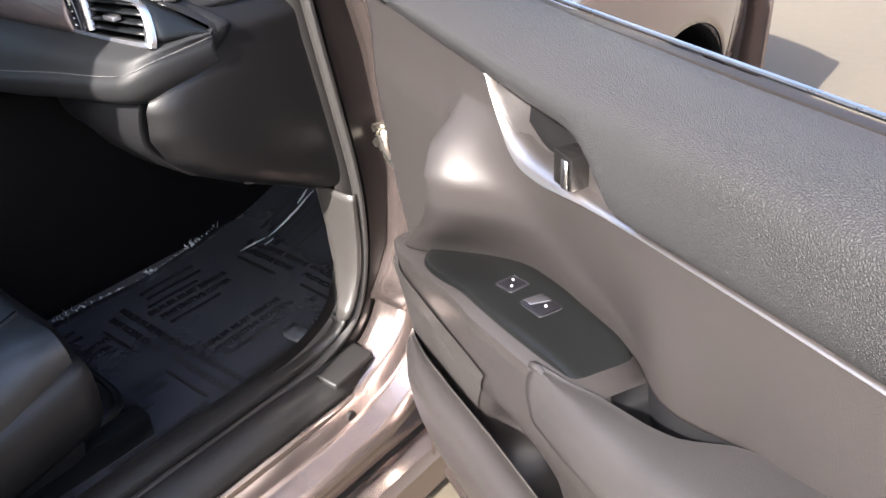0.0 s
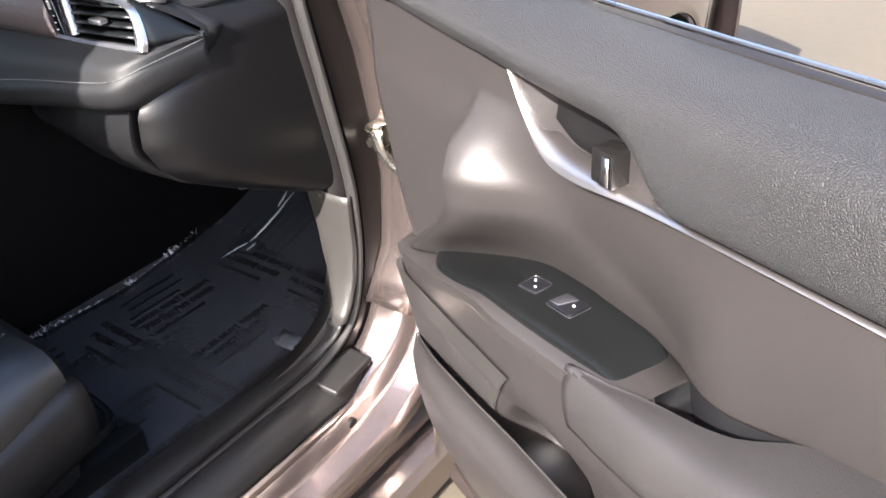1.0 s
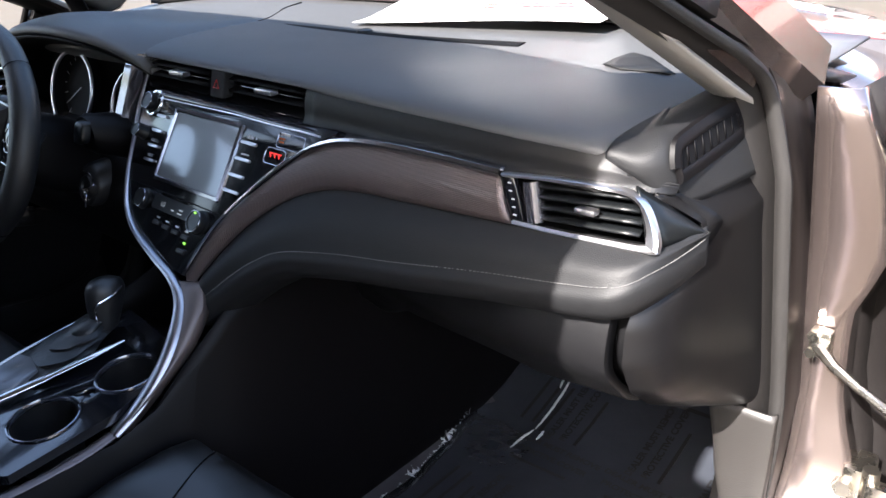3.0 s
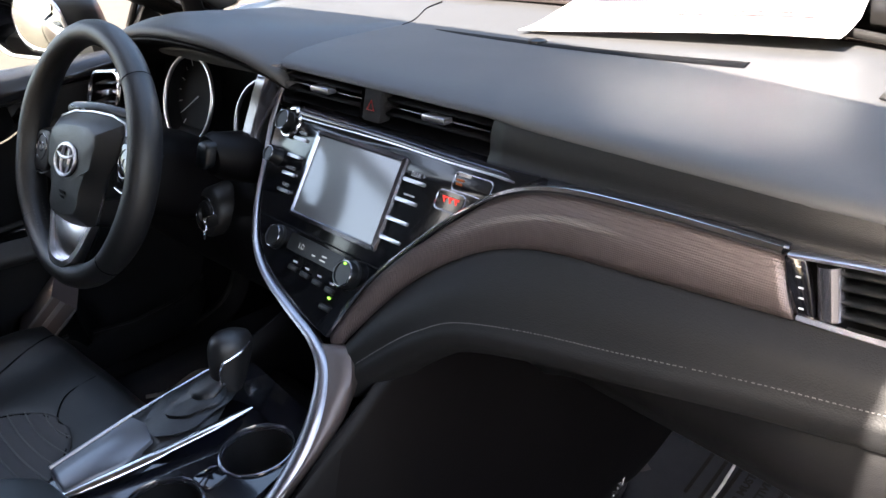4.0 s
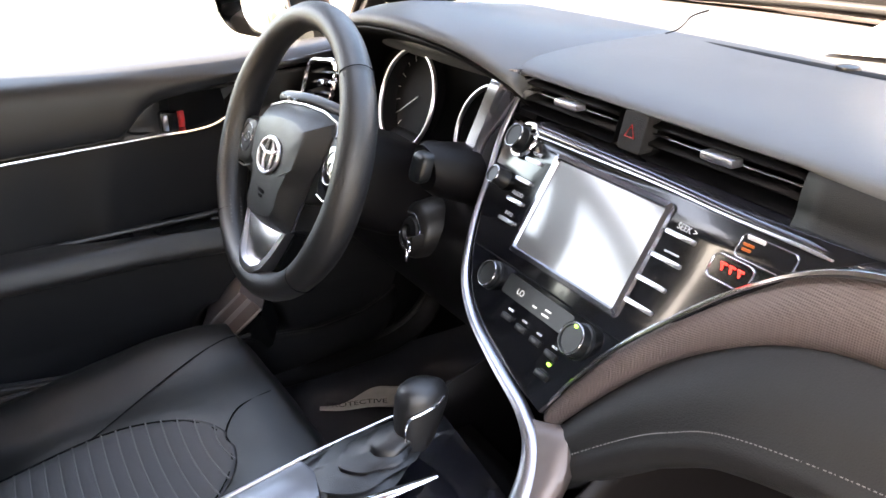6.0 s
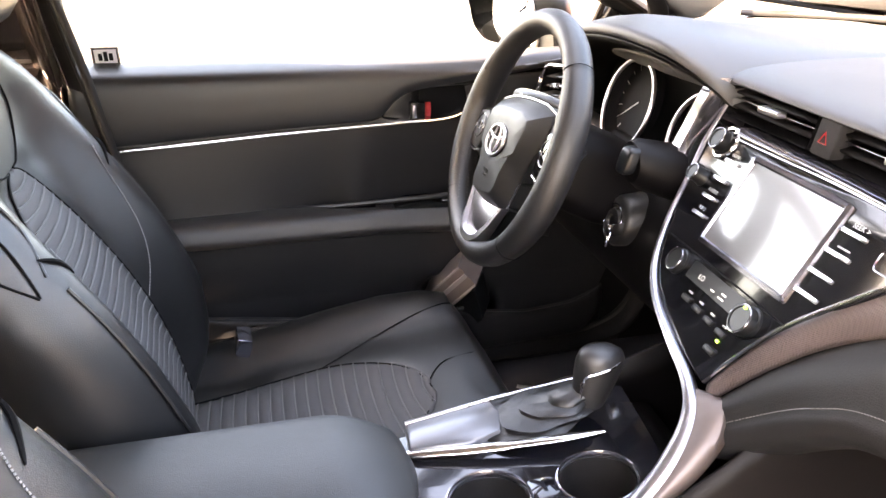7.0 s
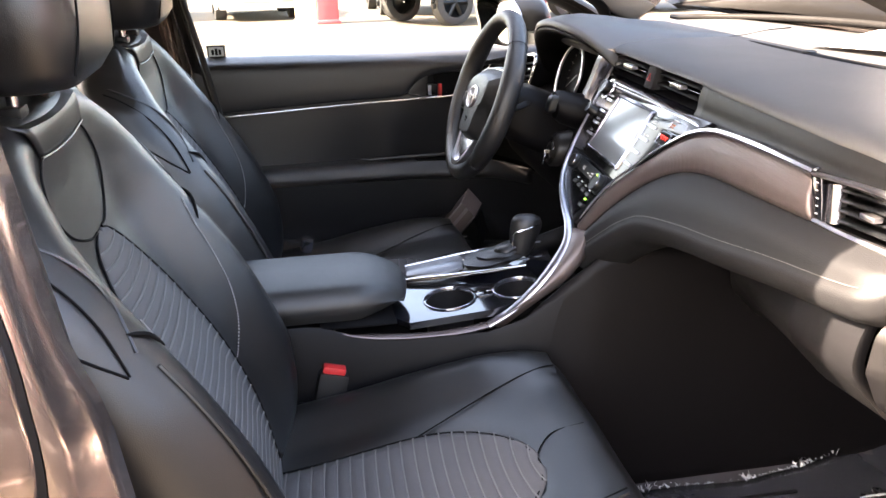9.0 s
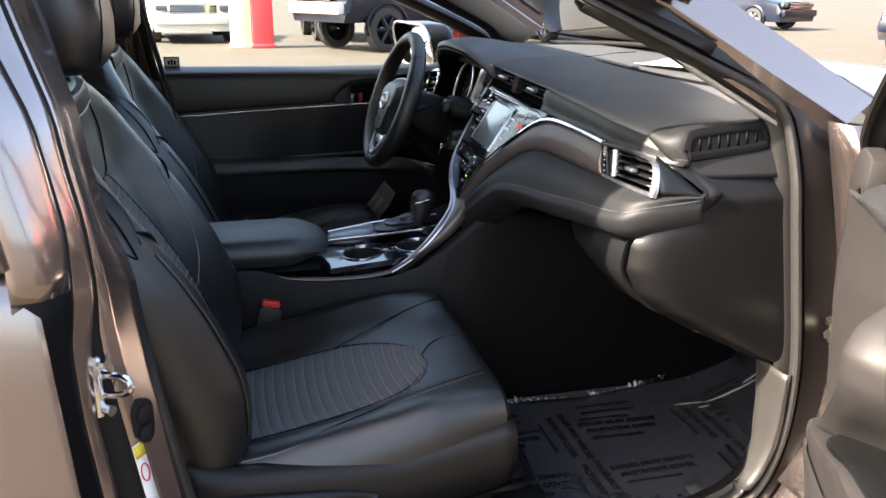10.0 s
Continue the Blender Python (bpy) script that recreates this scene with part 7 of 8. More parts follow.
        for q in range(k, len(r) - 1):
            if r[q + 1].y <= y:
                f = (r[q].y - y) / max(1e-6, r[q].y - r[q + 1].y)
                p = r[q].lerp(r[q + 1], min(1, max(0, f)))
                break
        else:
            p = r[-1].copy()
        p.x += out
        p.y += out * 0.5
        p.z += out * 0.5
        return Vector((p.x if sg > 0 else 2 * cx - p.x, p.y, p.z))

    # ribbed insert of the backrest, a tall arch
    zt, RB = 0.886, 0.0152
    arc = [0.0]
    for a, b in zip(cl, cl[1:]):
        arc.append(arc[-1] + (b - a).length)
    zs = [p.z for p in cl]
    def bhalf(z):
        e = max(0.0, (z - 0.62) / (zt - 0.62))
        return interp(z, (0.45, 0.55, 0.62), (0.116, 0.124, 0.125)) * math.sqrt(max(0.0, 1 - e * e))
    bm = B()
    rows = []
    smax = float(np.interp(zt, zs[:N - 4], arc[:N - 4]))
    for i in range(300):
        d = smax * i / 299
        z = float(np.interp(d, arc[:N - 4], zs[:N - 4]))
        w = bhalf(z) + 0.002
        ridge = 0.0034 * abs(math.sin(math.pi * d / RB)) ** 0.55
        rows.append([face(u * w, z - 0.004 * (1 - u * u)) + Vector((0, 0.0008 + ridge * (1 - abs(u) ** 10), 0.0006)) for u in np.linspace(-1, 1, 15)])
    grid(bm, rows)
    part("backrest_insert", bm, RIBBED, s, "charcoal ribbed cloth insert", solid=0.004, sharp=80)
    k = 1
    while RB * k < smax - 0.012:
        z = float(np.interp(RB * k, arc[:N - 4], zs[:N - 4]))
        w = bhalf(z)
        bm = B()
        tube(bm, [face(u * w, z - 0.004 * (1 - u * u)) + Vector((0, 0.0022, 0.0008)) for u in np.linspace(-1, 1, 15)], 0.0014, 5)
        part("rib_seam", bm, RIBSEAM, s)
        k += 1
    lift = Vector((0, 0.0012, 0.0006))
    for sg in (1, -1):
        seam("insert_seam", [face(sg * (bhalf(z) + 0.002), z) + lift for z in (0.48, 0.56, 0.62, 0.68, 0.74, 0.79, 0.83, 0.86, 0.876, 0.885)], 0.0015, VOID, 50)
        # stitched bolster seam, with a small tuck at its head
        line = spline([face(sg * a, z) + lift for a, z in ((0.192, 0.845), (0.182, 0.815), (0.177, 0.775), (0.170, 0.73), (0.157, 0.685), (0.130, 0.645))], 66)
        bm = B()
        for i in range(0, 65):
            tube(bm, [line[i], line[i].lerp(line[i + 1], 0.58)], 0.0009, 5)
        part("bolster_stitching", bm, STITCH, s, "pale stitching along the bolster")
        seam("bolster_seam", [p - lift * 0.8 + Vector((sg * 0.0022, 0, 0)) for p in line[::5]], 0.0009, VOID, 40)
        seam("bolster_tuck", [face(sg * 0.232, 0.850) + lift, face(sg * 0.214, 0.838) + lift, face(sg * 0.190, 0.816) + lift], [0.0006 + 0.0022 * math.sin(math.pi * q / 23) for q in range(24)], VOID)
        # seam from the flap down to the head of the insert
        seam("shoulder_seam", [face(sg * a, z) + lift for a, z in ((0.080, 0.985), (0.106, 0.965), (0.112, 0.935), (0.084, 0.905), (0.040, 0.888), (0.012, 0.886))], 0.0013, VOID, 40)
        # two seams run round the bolster's outer side and meet at its ridge
        seam("side_seam", [flank(-0.852, 0.948, sg), flank(-0.822, 0.940, sg), flank(-0.785, 0.912, sg), flank(-0.755, 0.868, sg), flank(-0.732, 0.822, sg)], 0.0012, VOID, 40)
        seam("side_seam", [flank(-0.850, 0.868, sg), flank(-0.822, 0.882, sg), flank(-0.795, 0.874, sg), flank(-0.762, 0.848, sg), flank(-0.733, 0.820, sg)], 0.0014, VOID, 40)
        seam("bolster_piping", [flank(y, z, sg, 0.0004) for y, z in ((-0.846, 0.956), (-0.816, 0.948), (-0.779, 0.920), (-0.749, 0.876), (-0.727, 0.828))], 0.0020, SEATB, 40)
        ridge_line = []
        for z in np.linspace(0.815, 0.52, 12):
            q = max((face(sg * a, z) for a in np.linspace(0.17, 0.25, 17)), key=lambda p: p.y)
            ridge_line.append(q + Vector((sg * 0.016, -0.006, 0)))
        seam("bolster_piping", ridge_line, 0.0022, SEATB, 40)
    # stitched flap under the headrest
    bm = B()
    rows = []
    for k in np.linspace(0, 1, 9):
        z = 0.982 + 0.024 * k
        hw = 0.088 + 0.018 * k
        rows.append([face(u * hw, z - 0.004 * (1 - u * u)) + Vector((0, 0.003, 0.003 + 0.004 * k)) for u in np.linspace(-1, 1, 13)])
    rows += [[p + Vector((0, -0.030 * q, 0.010 * q - 0.004 * q * q)) for p in rows[8]] for q in (0.5, 1.0, 1.6)]
    grid(bm, rows)
    part("top_flap", bm, SEATB, s, "black leather flap at the headrest's foot", solid=0.003)
    seam("flap_edge", [face(u * 0.090, 0.981 - 0.004 * (1 - u * u)) + Vector((0, 0.004, 0.003)) for u in np.linspace(-1, 1, 9)], 0.0016, SEATB, 30)
    # headrest
    bm = B()
    rings = []
    for z, w, y0, y1 in ((1.040, 0.075, -0.868, -0.800), (1.046, 0.105, -0.882, -0.778), (1.065, 0.122, -0.894, -0.766), (1.11, 0.128, -0.905, -0.764), (1.16, 0.125, -0.915, -0.772), (1.195, 0.115, -0.915, -0.790), (1.215, 0.090, -0.905, -0.815), (1.222, 0.05, -0.885, -0.84)):
        rings.append([(X(a), (y0 + y1) / 2 + b, z) for a, b in rrect(2 * w, y1 - y0, min(0.045, (y1 - y0) * 0.42), 7)])
    loft(bm, rings)
    hr = part("headrest", bm, SEATB, s, "black leather headrest")
    for sg in (1, -1):
        bm = B()
        tube(bm, spline([(X(sg * 0.10), -0.770, 1.06), (X(sg * 0.088), -0.764, 1.10), (X(sg * 0.08), -0.765, 1.15), (X(sg * 0.06), -0.782, 1.19)], 14), 0.0012, 5)
        part("headrest_seam", bm, VOID, hr)
    for a in (-0.055, 0.055):
        bm = B()
        cyl(bm, (X(a), -0.840, 1.005), (X(a), -0.842, 1.06), 0.006, n=12)
        part("headrest_post", bm, CHROME, s, "chrome headrest post")
        bm = B()
        rbox(bm, (X(a), -0.842, 1.022), (0.03, 0.022, 0.012), 0.004)
        part("post_guide", bm, PLASTIC, s)
    # base with side covers
    bm = B()
    rbox(bm, (X(0), -0.42, 0.395), (0.46, 0.40, 0.11), 0.03)
    part("base", bm, SEATPL, s, "dark seat base")
    for sg in (1, -1):
        bm = B()
        rows = []
        for y in np.linspace(-0.70, -0.205, 24):
            zt = interp(y, (-0.70, -0.62, -0.40, -0.30, -0.205), (0.50, 0.478, 0.468, 0.485, 0.505))
            zb = interp(y, (-0.70, -0.40, -0.205), (0.36, 0.36, 0.40))
            rows.append(spline([(X(sg * 0.240), y, zt + 0.018), (X(sg * 0.268), y, zt + 0.012), (X(sg * 0.276), y, zt - 0.02), (X(sg * 0.270), y, (zt + zb) / 2 - 0.01), (X(sg * 0.245), y, zb)], 10))
        grid(bm, rows)
        part("side_cover", bm, SEATPL, s, "dark grey plastic side cover", solid=0.004)
        bm = B()
        tube(bm, spline([(X(sg * 0.273), -0.66, 0.452), (X(sg * 0.276), -0.58, 0.446), (X(sg * 0.276), -0.47, 0.442), (X(sg * 0.274), -0.43, 0.430)], 16), [0.012 + 0.004 * math.sin(k * 0.4) for k in range(16)], 10, flat=1.2)
        part("recline_lever", bm, SATINB, s, "black recliner lever")
        bm = B()
        prism(bm, rrect(0.26, 0.075, 0.02, 5, -0.52, 0.425), lambda a, b, h, sg=sg: Vector((X(sg * (0.262 + h)), a, b)), 0.0, 0.006, 0.003)
        part("cover_panel", bm, SEATPL, s)
    # slide rails
    for a in (-0.19, 0.19):
        bm = B()
        rbox(bm, (X(a), -0.38, 0.315), (0.035, 0.52, 0.05), 0.006)
        part("slide_rail", bm, SATINB, s, "black steel slide rail")
    bm = B()
    tube(bm, spline([(X(-0.17), -0.22, 0.335), (X(-0.16), -0.145, 0.34), (X(-0.10), -0.125, 0.342), (X(0.10), -0.125, 0.342), (X(0.16), -0.145, 0.34), (X(0.17), -0.22, 0.335)], 30), 0.0065, 8)
    part("slide_bar", bm, SATINB, s, "black slide adjuster bar")
    return s


pseat = build_seat(0.365)
dl = CAR @ Matrix.Translation((-0.365, -0.435, 0.275))
dseat = copy_thing(pseat, Matrix.LocRotScale(dl.translation, dl.to_quaternion(), None))
dseat["label"] = "black leather driver's seat with a ribbed cloth insert, beside the console"
pseat["label"] = "black leather passenger seat with a ribbed cloth insert and grey stitching"

# belt buckle beside the passenger seat
bk = thing("belt_buckle", (0.112, -0.55, 0.46), "black seat-belt buckle with a red release", "belt buckle")
br = Euler((radians(-14), 0, 0)).to_matrix()
bm = B()
rbox(bm, (0.112, -0.552, 0.505), (0.024, 0.046, 0.075), 0.006, br)
part("housing", bm, PLASTIC, bk)
bm = B()
rbox(bm, (0.112, -0.543, 0.546), (0.018, 0.036, 0.012), 0.004, br)
part("release", bm, RED, bk, "red release button")
bk2 = thing("belt_buckle", (-0.60, -0.62, 0.50), "black seat-belt buckle with a pale tab beside the driver's seat", "belt buckle")
bm = B()
rbox(bm, (-0.50, -0.565, 0.535), (0.05, 0.024, 0.03), 0.006, br)
part("housing", bm, DARKCHR, bk2)


# ---- centre console ----
con = thing("centre_console", (0, -0.4, 0.29), "black centre console with cup holders and a leather armrest lid", "console")
bm = B()
rows = []
for y in np.linspace(-0.80, -0.10, 36):
    zt = interp(y, (-0.80, -0.57, -0.53, -0.50, -0.30, -0.24, -0.18, -0.13, -0.10), (0.612, 0.612, 0.600, 0.588, 0.580, 0.600, 0.645, 0.680, 0.690))
    w = interp(y, (-0.80, -0.5, -0.3, -0.2, -0.10), (0.094, 0.098, 0.108, 0.118, 0.122))
    rows.append([(-w, y, 0.27), (-w, y, 0.45), (-w + 0.004, y, min(zt, 0.60) - 0.006), (-w + 0.010, y, min(zt, 0.60)), (-0.03, y, min(zt, 0.60) - (0.12 if -0.42 < y < -0.16 else 0.004)), (0.081, y, min(zt, 0.60) - (0.12 if -0.42 < y < -0.16 else 0.004)), (w - 0.012, y, zt - 0.002), (w - 0.004, y, zt), (w + 0.001, y, zt - 0.008), (w + 0.012, y, 0.50), (w + 0.016, y, 0.40), (w + 0.02, y, 0.27)])
grid(bm, rows)
part("console_body", bm, FLANK, con, "black moulded console sides", solid=0.004)
# side wall carried forward under the dash
bm = B()
rows = []
for y in np.linspace(-0.24, 0.50, 40):
    zt = interp(y, (-0.24, -0.18, -0.12, -0.05, 0.1, 0.5), (0.600, 0.655, 0.705, 0.72, 0.70, 0.68))
    e = -0.006 + 0.014 * min(1, max(0, (y + 0.24) / 0.10))
    rows.append(spline([(0.114 + 0.01 * (y + 0.24) + e, y, zt), (0.128 + 0.01 * (y + 0.24) + e, y, zt - 0.10), (0.142 + e, y, 0.45), (0.150 + e, y, 0.27)], 10))
grid(bm, rows)
part("console_flank", bm, FLANK, con, "black flank of the console in the footwell", solid=0.004)
bm = B()
rows = [[(-p[0], p[1], p[2]) for p in spline([(0.114, y, interp(y, (-0.24, -0.12, 0.5), (0.600, 0.68, 0.70))), (0.128, y, 0.55), (0.142, y, 0.42), (0.150, y, 0.27)], 8)] for y in np.linspace(-0.24, 0.50, 10)]
grid(bm, rows)
part("console_flank", bm, FLANK, con, solid=0.004)
# gloss top panel
P = lambda a, b, h: Vector((a, b, 0.604 + 0.10 * max(0, b + 0.42) + h))
CUPS = ((0.032, -0.345, 0.043, 0.042), (0.038, -0.232, 0.040, 0.041))
rim_pts = [(-0.100, -0.43), (-0.02, -0.44), (0.070, -0.44), (0.094, -0.42), (0.098, -0.33), (0.100, -0.29), (0.085, -0.22), (0.06, -0.16), (-0.105, -0.14)]
bm = B()
edges = []
for loop_ in [rim_pts] + [oval(rx * 0.95, ry * 0.95, 36, cx, cy) for cx, cy, rx, ry in CUPS]:
    vs = [bm.verts.new(P(a, b, 0.0)) for a, b in loop_]
    edges += [bm.edges.new((vs[i - 1], vs[i])) for i in range(len(vs))]
bmesh.ops.triangle_fill(bm, edges=edges, use_beauty=True)
grid(bm, [[P(a, b, h) for a, b in rim_pts] for h in (0.0, -0.012)], loop=True)
part("top_panel", bm, PIANO, con, "gloss black console top", sharp=30)
# cup holders
for cx, cy, rx, ry in CUPS:
    bm = B()
    rings = [[P(a, b, h) for a, b in oval(rx * q, ry * q, 36, cx, cy)] for q, h in ((1.05, 0.0005), (1.035, 0.0026), (1.0, 0.003), (0.975, 0.0005), (0.955, -0.006))]
    grid(bm, rings, loop=True)
    cup = part("cup_ring", bm, DARKCHR, con, "smoked chrome cup holder ring")
    bm = B()
    rings = [[P(a, b, h) for a, b in oval(rx * q, ry * q, 36, cx, cy)] for q, h in ((0.945, -0.004), (0.92, -0.045), (0.88, -0.060), (0.80, -0.064), (0.02, -0.064))]
    grid(bm, rings, loop=True)
    part("cup_well", bm, PLASTIC, cup, "deep black cup well")
bm = B()
prism(bm, rrect(0.030, 0.030, 0.008, 5, 0.034, -0.289), P, 0.0, 0.0025, 0.001)
part("cup_bridge", bm, PIANO, con)
# silver strip between shifter plate and cups
bm = B()
tube(bm, spline([P(-0.066, -0.418, 0.004), P(-0.058, -0.395, 0.007), P(-0.040, -0.34, 0.010), P(-0.022, -0.27, 0.014), P(-0.008, -0.205, 0.018)], 24), [0.008, 0.009, 0.009] + [0.0075] * 12 + [0.006] * 5 + [0.005, 0.004, 0.003, 0.002], 10, flat=0.5)
part("silver_strip", bm, CHROME, con, "satin silver strip beside the cup holders")
bm = B()
Q = lambda a, b, h: Vector((a, b, 0.612 + 0.12 * max(0, b + 0.42) + h))
prism(bm, [(-0.105, -0.40), (-0.062, -0.405), (-0.046, -0.345), (-0.055, -0.305), (-0.085, -0.295), (-0.112, -0.300)], Q, -0.012, 0.006, 0.004)
part("shifter_plate", bm, mat("grey_satin_plate", (0.16, 0.16, 0.17), 0.3, 0.5), con, "grey satin plate behind the shifter")
bm = B()
tube(bm, [Q(-0.106, -0.40, 0.006), Q(-0.113, -0.30, 0.006), Q(-0.115, -0.20, 0.004), Q(-0.112, -0.15, 0.0)], 0.0022, 8)
part("silver_strip", bm, SILVER, con)
# bright rail along the passenger edge
bm = B()
tube(bm, spline([(0.100, -0.285, 0.594), (0.102, -0.34, 0.586), (0.100, -0.42, 0.584), (0.096, -0.50, 0.590), (0.092, -0.53, 0.598)], 24), [0.009] * 8 + [0.0075] * 8 + [0.006, 0.005, 0.004, 0.003, 0.003, 0.002, 0.002, 0.001], 10, flat=0.6)
part("edge_rail", bm, mat("bronze_satin_rail", (0.13, 0.105, 0.102), 0.25, 0.6, vary=0.06), con, "satin bronze rail along the console edge")
bm = B()
grid(bm, [[(x, y, 0.602) for x in (-0.1, 0.09)] for y in (-0.44, -0.56)])
part("lid_seat", bm, VOID, con, "dark gap under the armrest lid", solid=0.004)
# armrest lid
bm = B()
rows = []
for y in np.linspace(-0.78, -0.425, 26):
    k = max(0, (y + 0.50) / 0.075)
    e = math.sqrt(max(0.0, 1 - min(1, k) ** 2 * 0.55))
    zt = 0.668 + 0.004 * (y + 0.78) - 0.020 * k ** 2
    x0, x1 = -0.080 + 0.02 * k ** 2 * 0.6, 0.092 - 0.05 * max(0, k) ** 1.6 * 0.6
    zb = 0.612 + 0.018 * k
    rows.append(spline([(x0 + 0.012, y, zb), (x0, y, (zt + zb) / 2 - 0.004), (x0 + 0.002, y, zt - 0.010), (x0 + 0.012, y, zt - 0.001), ((x0 + x1) / 2, y, zt + 0.003), (x1 - 0.030, y, zt - 0.002), (x1 - 0.012, y, zt - 0.009), (x1 - 0.002, y, zt - 0.022), (x1, y, (zt + zb) / 2 - 0.008), (x1 - 0.010, y, zb)], 36))
last = [p.lerp(Vector((0.0, -0.418, 0.640)), 0.25) + Vector((0, 0.004, 0)) for p in rows[-1]]
last2 = [p.lerp(Vector((0.0, -0.415, 0.638)), 0.8) + Vector((0, 0.004, 0)) for p in rows[-1]]
loft(bm, rows + [last, last2])
part("armrest_lid", bm, LIDLEATHER, con, "dark grey leather armrest lid")

# shifter
sh = thing("gear_shifter", (-0.07, -0.24, 0.62), "black leather gear knob with a silver inlay on a gathered boot", "gear shifter")
bm = B()
base, topb = Vector((-0.072, -0.262, 0.632)), Vector((-0.062, -0.205, 0.668))
rings = []
for i, k in enumerate(np.linspace(0, 1, 14)):
    c = base.lerp(topb, k ** 1.2)
    wob = 0.004 * math.sin(i * 1.9)
    rx, ry = 0.044 * (1 - k) + 0.015 * k + 1.5 * wob * (1 - k), 0.068 * (1 - k) ** 1.1 + 0.016 * k + 1.4 * wob
    rings.append([c + Vector((rx * math.cos(t) * (1 + 0.09 * math.sin(5 * t + i)), ry * math.sin(t) * (1 + 0.08 * math.cos(4 * t + i)), 0.012 * math.sin(t) * (1 - k))) for t in [2 * math.pi * q / 30 for q in range(30)]])
loft(bm, rings)
part("boot", bm, BOOT, sh, "gathered black leather boot")
bm = B()
axk = Vector((0.0, 0.12, 1.0)).normalized()
rings = []
for d, rx, ry, oy in ((-0.012, 0.015, 0.016, 0), (0.0, 0.0185, 0.021, 0), (0.012, 0.0195, 0.0235, 0.001), (0.024, 0.0205, 0.026, 0.002), (0.034, 0.0215, 0.0275, 0.003), (0.044, 0.0215, 0.0275, 0.003), (0.052, 0.019, 0.0245, 0.002), (0.057, 0.014, 0.018, 0.0), (0.0595, 0.006, 0.008, -0.001)):
    c = Vector((-0.060, -0.200, 0.657)) + axk * d
    rings.append([c + Vector((rx * math.cos(t), ry * math.sin(t) + oy, 0)) for t in [2 * math.pi * q / 28 for q in range(28)]])
loft(bm, rings)
part("knob", bm, LEATHER, sh, "black leather-wrapped knob")
bm = B()
kc = Vector((-0.060, -0.200, 0.657))
tube(bm, spline([kc + Vector((0.014, -0.018, 0.006)), kc + Vector((0.016, -0.019, 0.020)), kc + Vector((0.0185, -0.016, 0.033)), kc + Vector((0.0215, -0.004, 0.038)), kc + Vector((0.0215, 0.012, 0.042)), kc + Vector((0.0165, 0.024, 0.045))], 24), 0.0016, 6)
part("knob_inlay", bm, CHROME, sh, "bright silver inlay line")

# ---- floor coverings ----
film = thing("floor_film", (0.4, 0.1, 0.29), "clear protective film with dark print over the passenger carpet", "floor film")
def ff(x, y, h=0.0):
    z = 0.299 + 0.20 * max(0, (y - 0.36)) ** 1.2 * 2.2 + 0.05 * max(0, (abs(x) - 0.60) / 0.1) ** 2 + 0.0015 * math.sin(23 * x + 17 * y)
    return Vector((x, y, z + h))
EDGE = [(0.172, -0.35), (0.181, -0.07), (0.179, 0.006), (0.190, 0.125), (0.172, 0.24), (0.152, 0.317), (0.10, 0.41), (0.056, 0.496), (0.0, 0.60)]
def edge_x(y):
    return interp(y, [p[1] for p in EDGE], [p[0] for p in EDGE])
bm = B()
grid(bm, [[ff(edge_x(y) + (0.61 - edge_x(y)) * k, y) for k in np.linspace(0, 1, 24)] for y in np.linspace(-0.35, 0.60, 40)])
part("sheet", bm, MATFILM, film, solid=0.001)
rnd = random.Random(4)
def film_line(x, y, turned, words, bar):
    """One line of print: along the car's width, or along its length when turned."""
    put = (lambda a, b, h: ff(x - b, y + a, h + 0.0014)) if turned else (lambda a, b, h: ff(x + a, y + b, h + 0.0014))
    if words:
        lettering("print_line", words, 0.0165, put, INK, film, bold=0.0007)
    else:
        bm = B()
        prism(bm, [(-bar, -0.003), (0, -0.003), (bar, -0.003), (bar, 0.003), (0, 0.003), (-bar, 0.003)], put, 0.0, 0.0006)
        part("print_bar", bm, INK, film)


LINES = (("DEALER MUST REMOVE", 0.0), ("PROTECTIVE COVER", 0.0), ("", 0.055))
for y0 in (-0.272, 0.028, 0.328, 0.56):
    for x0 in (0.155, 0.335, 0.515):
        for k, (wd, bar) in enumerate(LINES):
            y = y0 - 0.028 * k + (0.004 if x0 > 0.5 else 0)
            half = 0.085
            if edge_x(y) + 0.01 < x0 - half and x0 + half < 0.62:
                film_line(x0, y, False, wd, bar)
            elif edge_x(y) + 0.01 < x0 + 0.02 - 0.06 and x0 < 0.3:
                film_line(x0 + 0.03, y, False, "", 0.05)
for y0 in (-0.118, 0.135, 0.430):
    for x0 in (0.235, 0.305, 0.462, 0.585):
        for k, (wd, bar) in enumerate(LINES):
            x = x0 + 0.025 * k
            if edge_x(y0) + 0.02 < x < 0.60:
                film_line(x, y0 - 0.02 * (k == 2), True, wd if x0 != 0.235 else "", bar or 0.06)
# crinkled edge of the film: a thin bright line with clumps
clump = lambda y: max(math.exp(-((y - 0.125) / 0.012) ** 2), math.exp(-((y - 0.24) / 0.018) ** 2), math.exp(-((y - 0.31) / 0.02) ** 2), 0.8 * math.exp(-((y - 0.40) / 0.05) ** 2), 0.7 * math.exp(-((y + 0.04) / 0.035) ** 2))
bm = B()
pts = spline([(edge_x(y), y, 0) for y in np.linspace(-0.07, 0.50, 14)], 300)
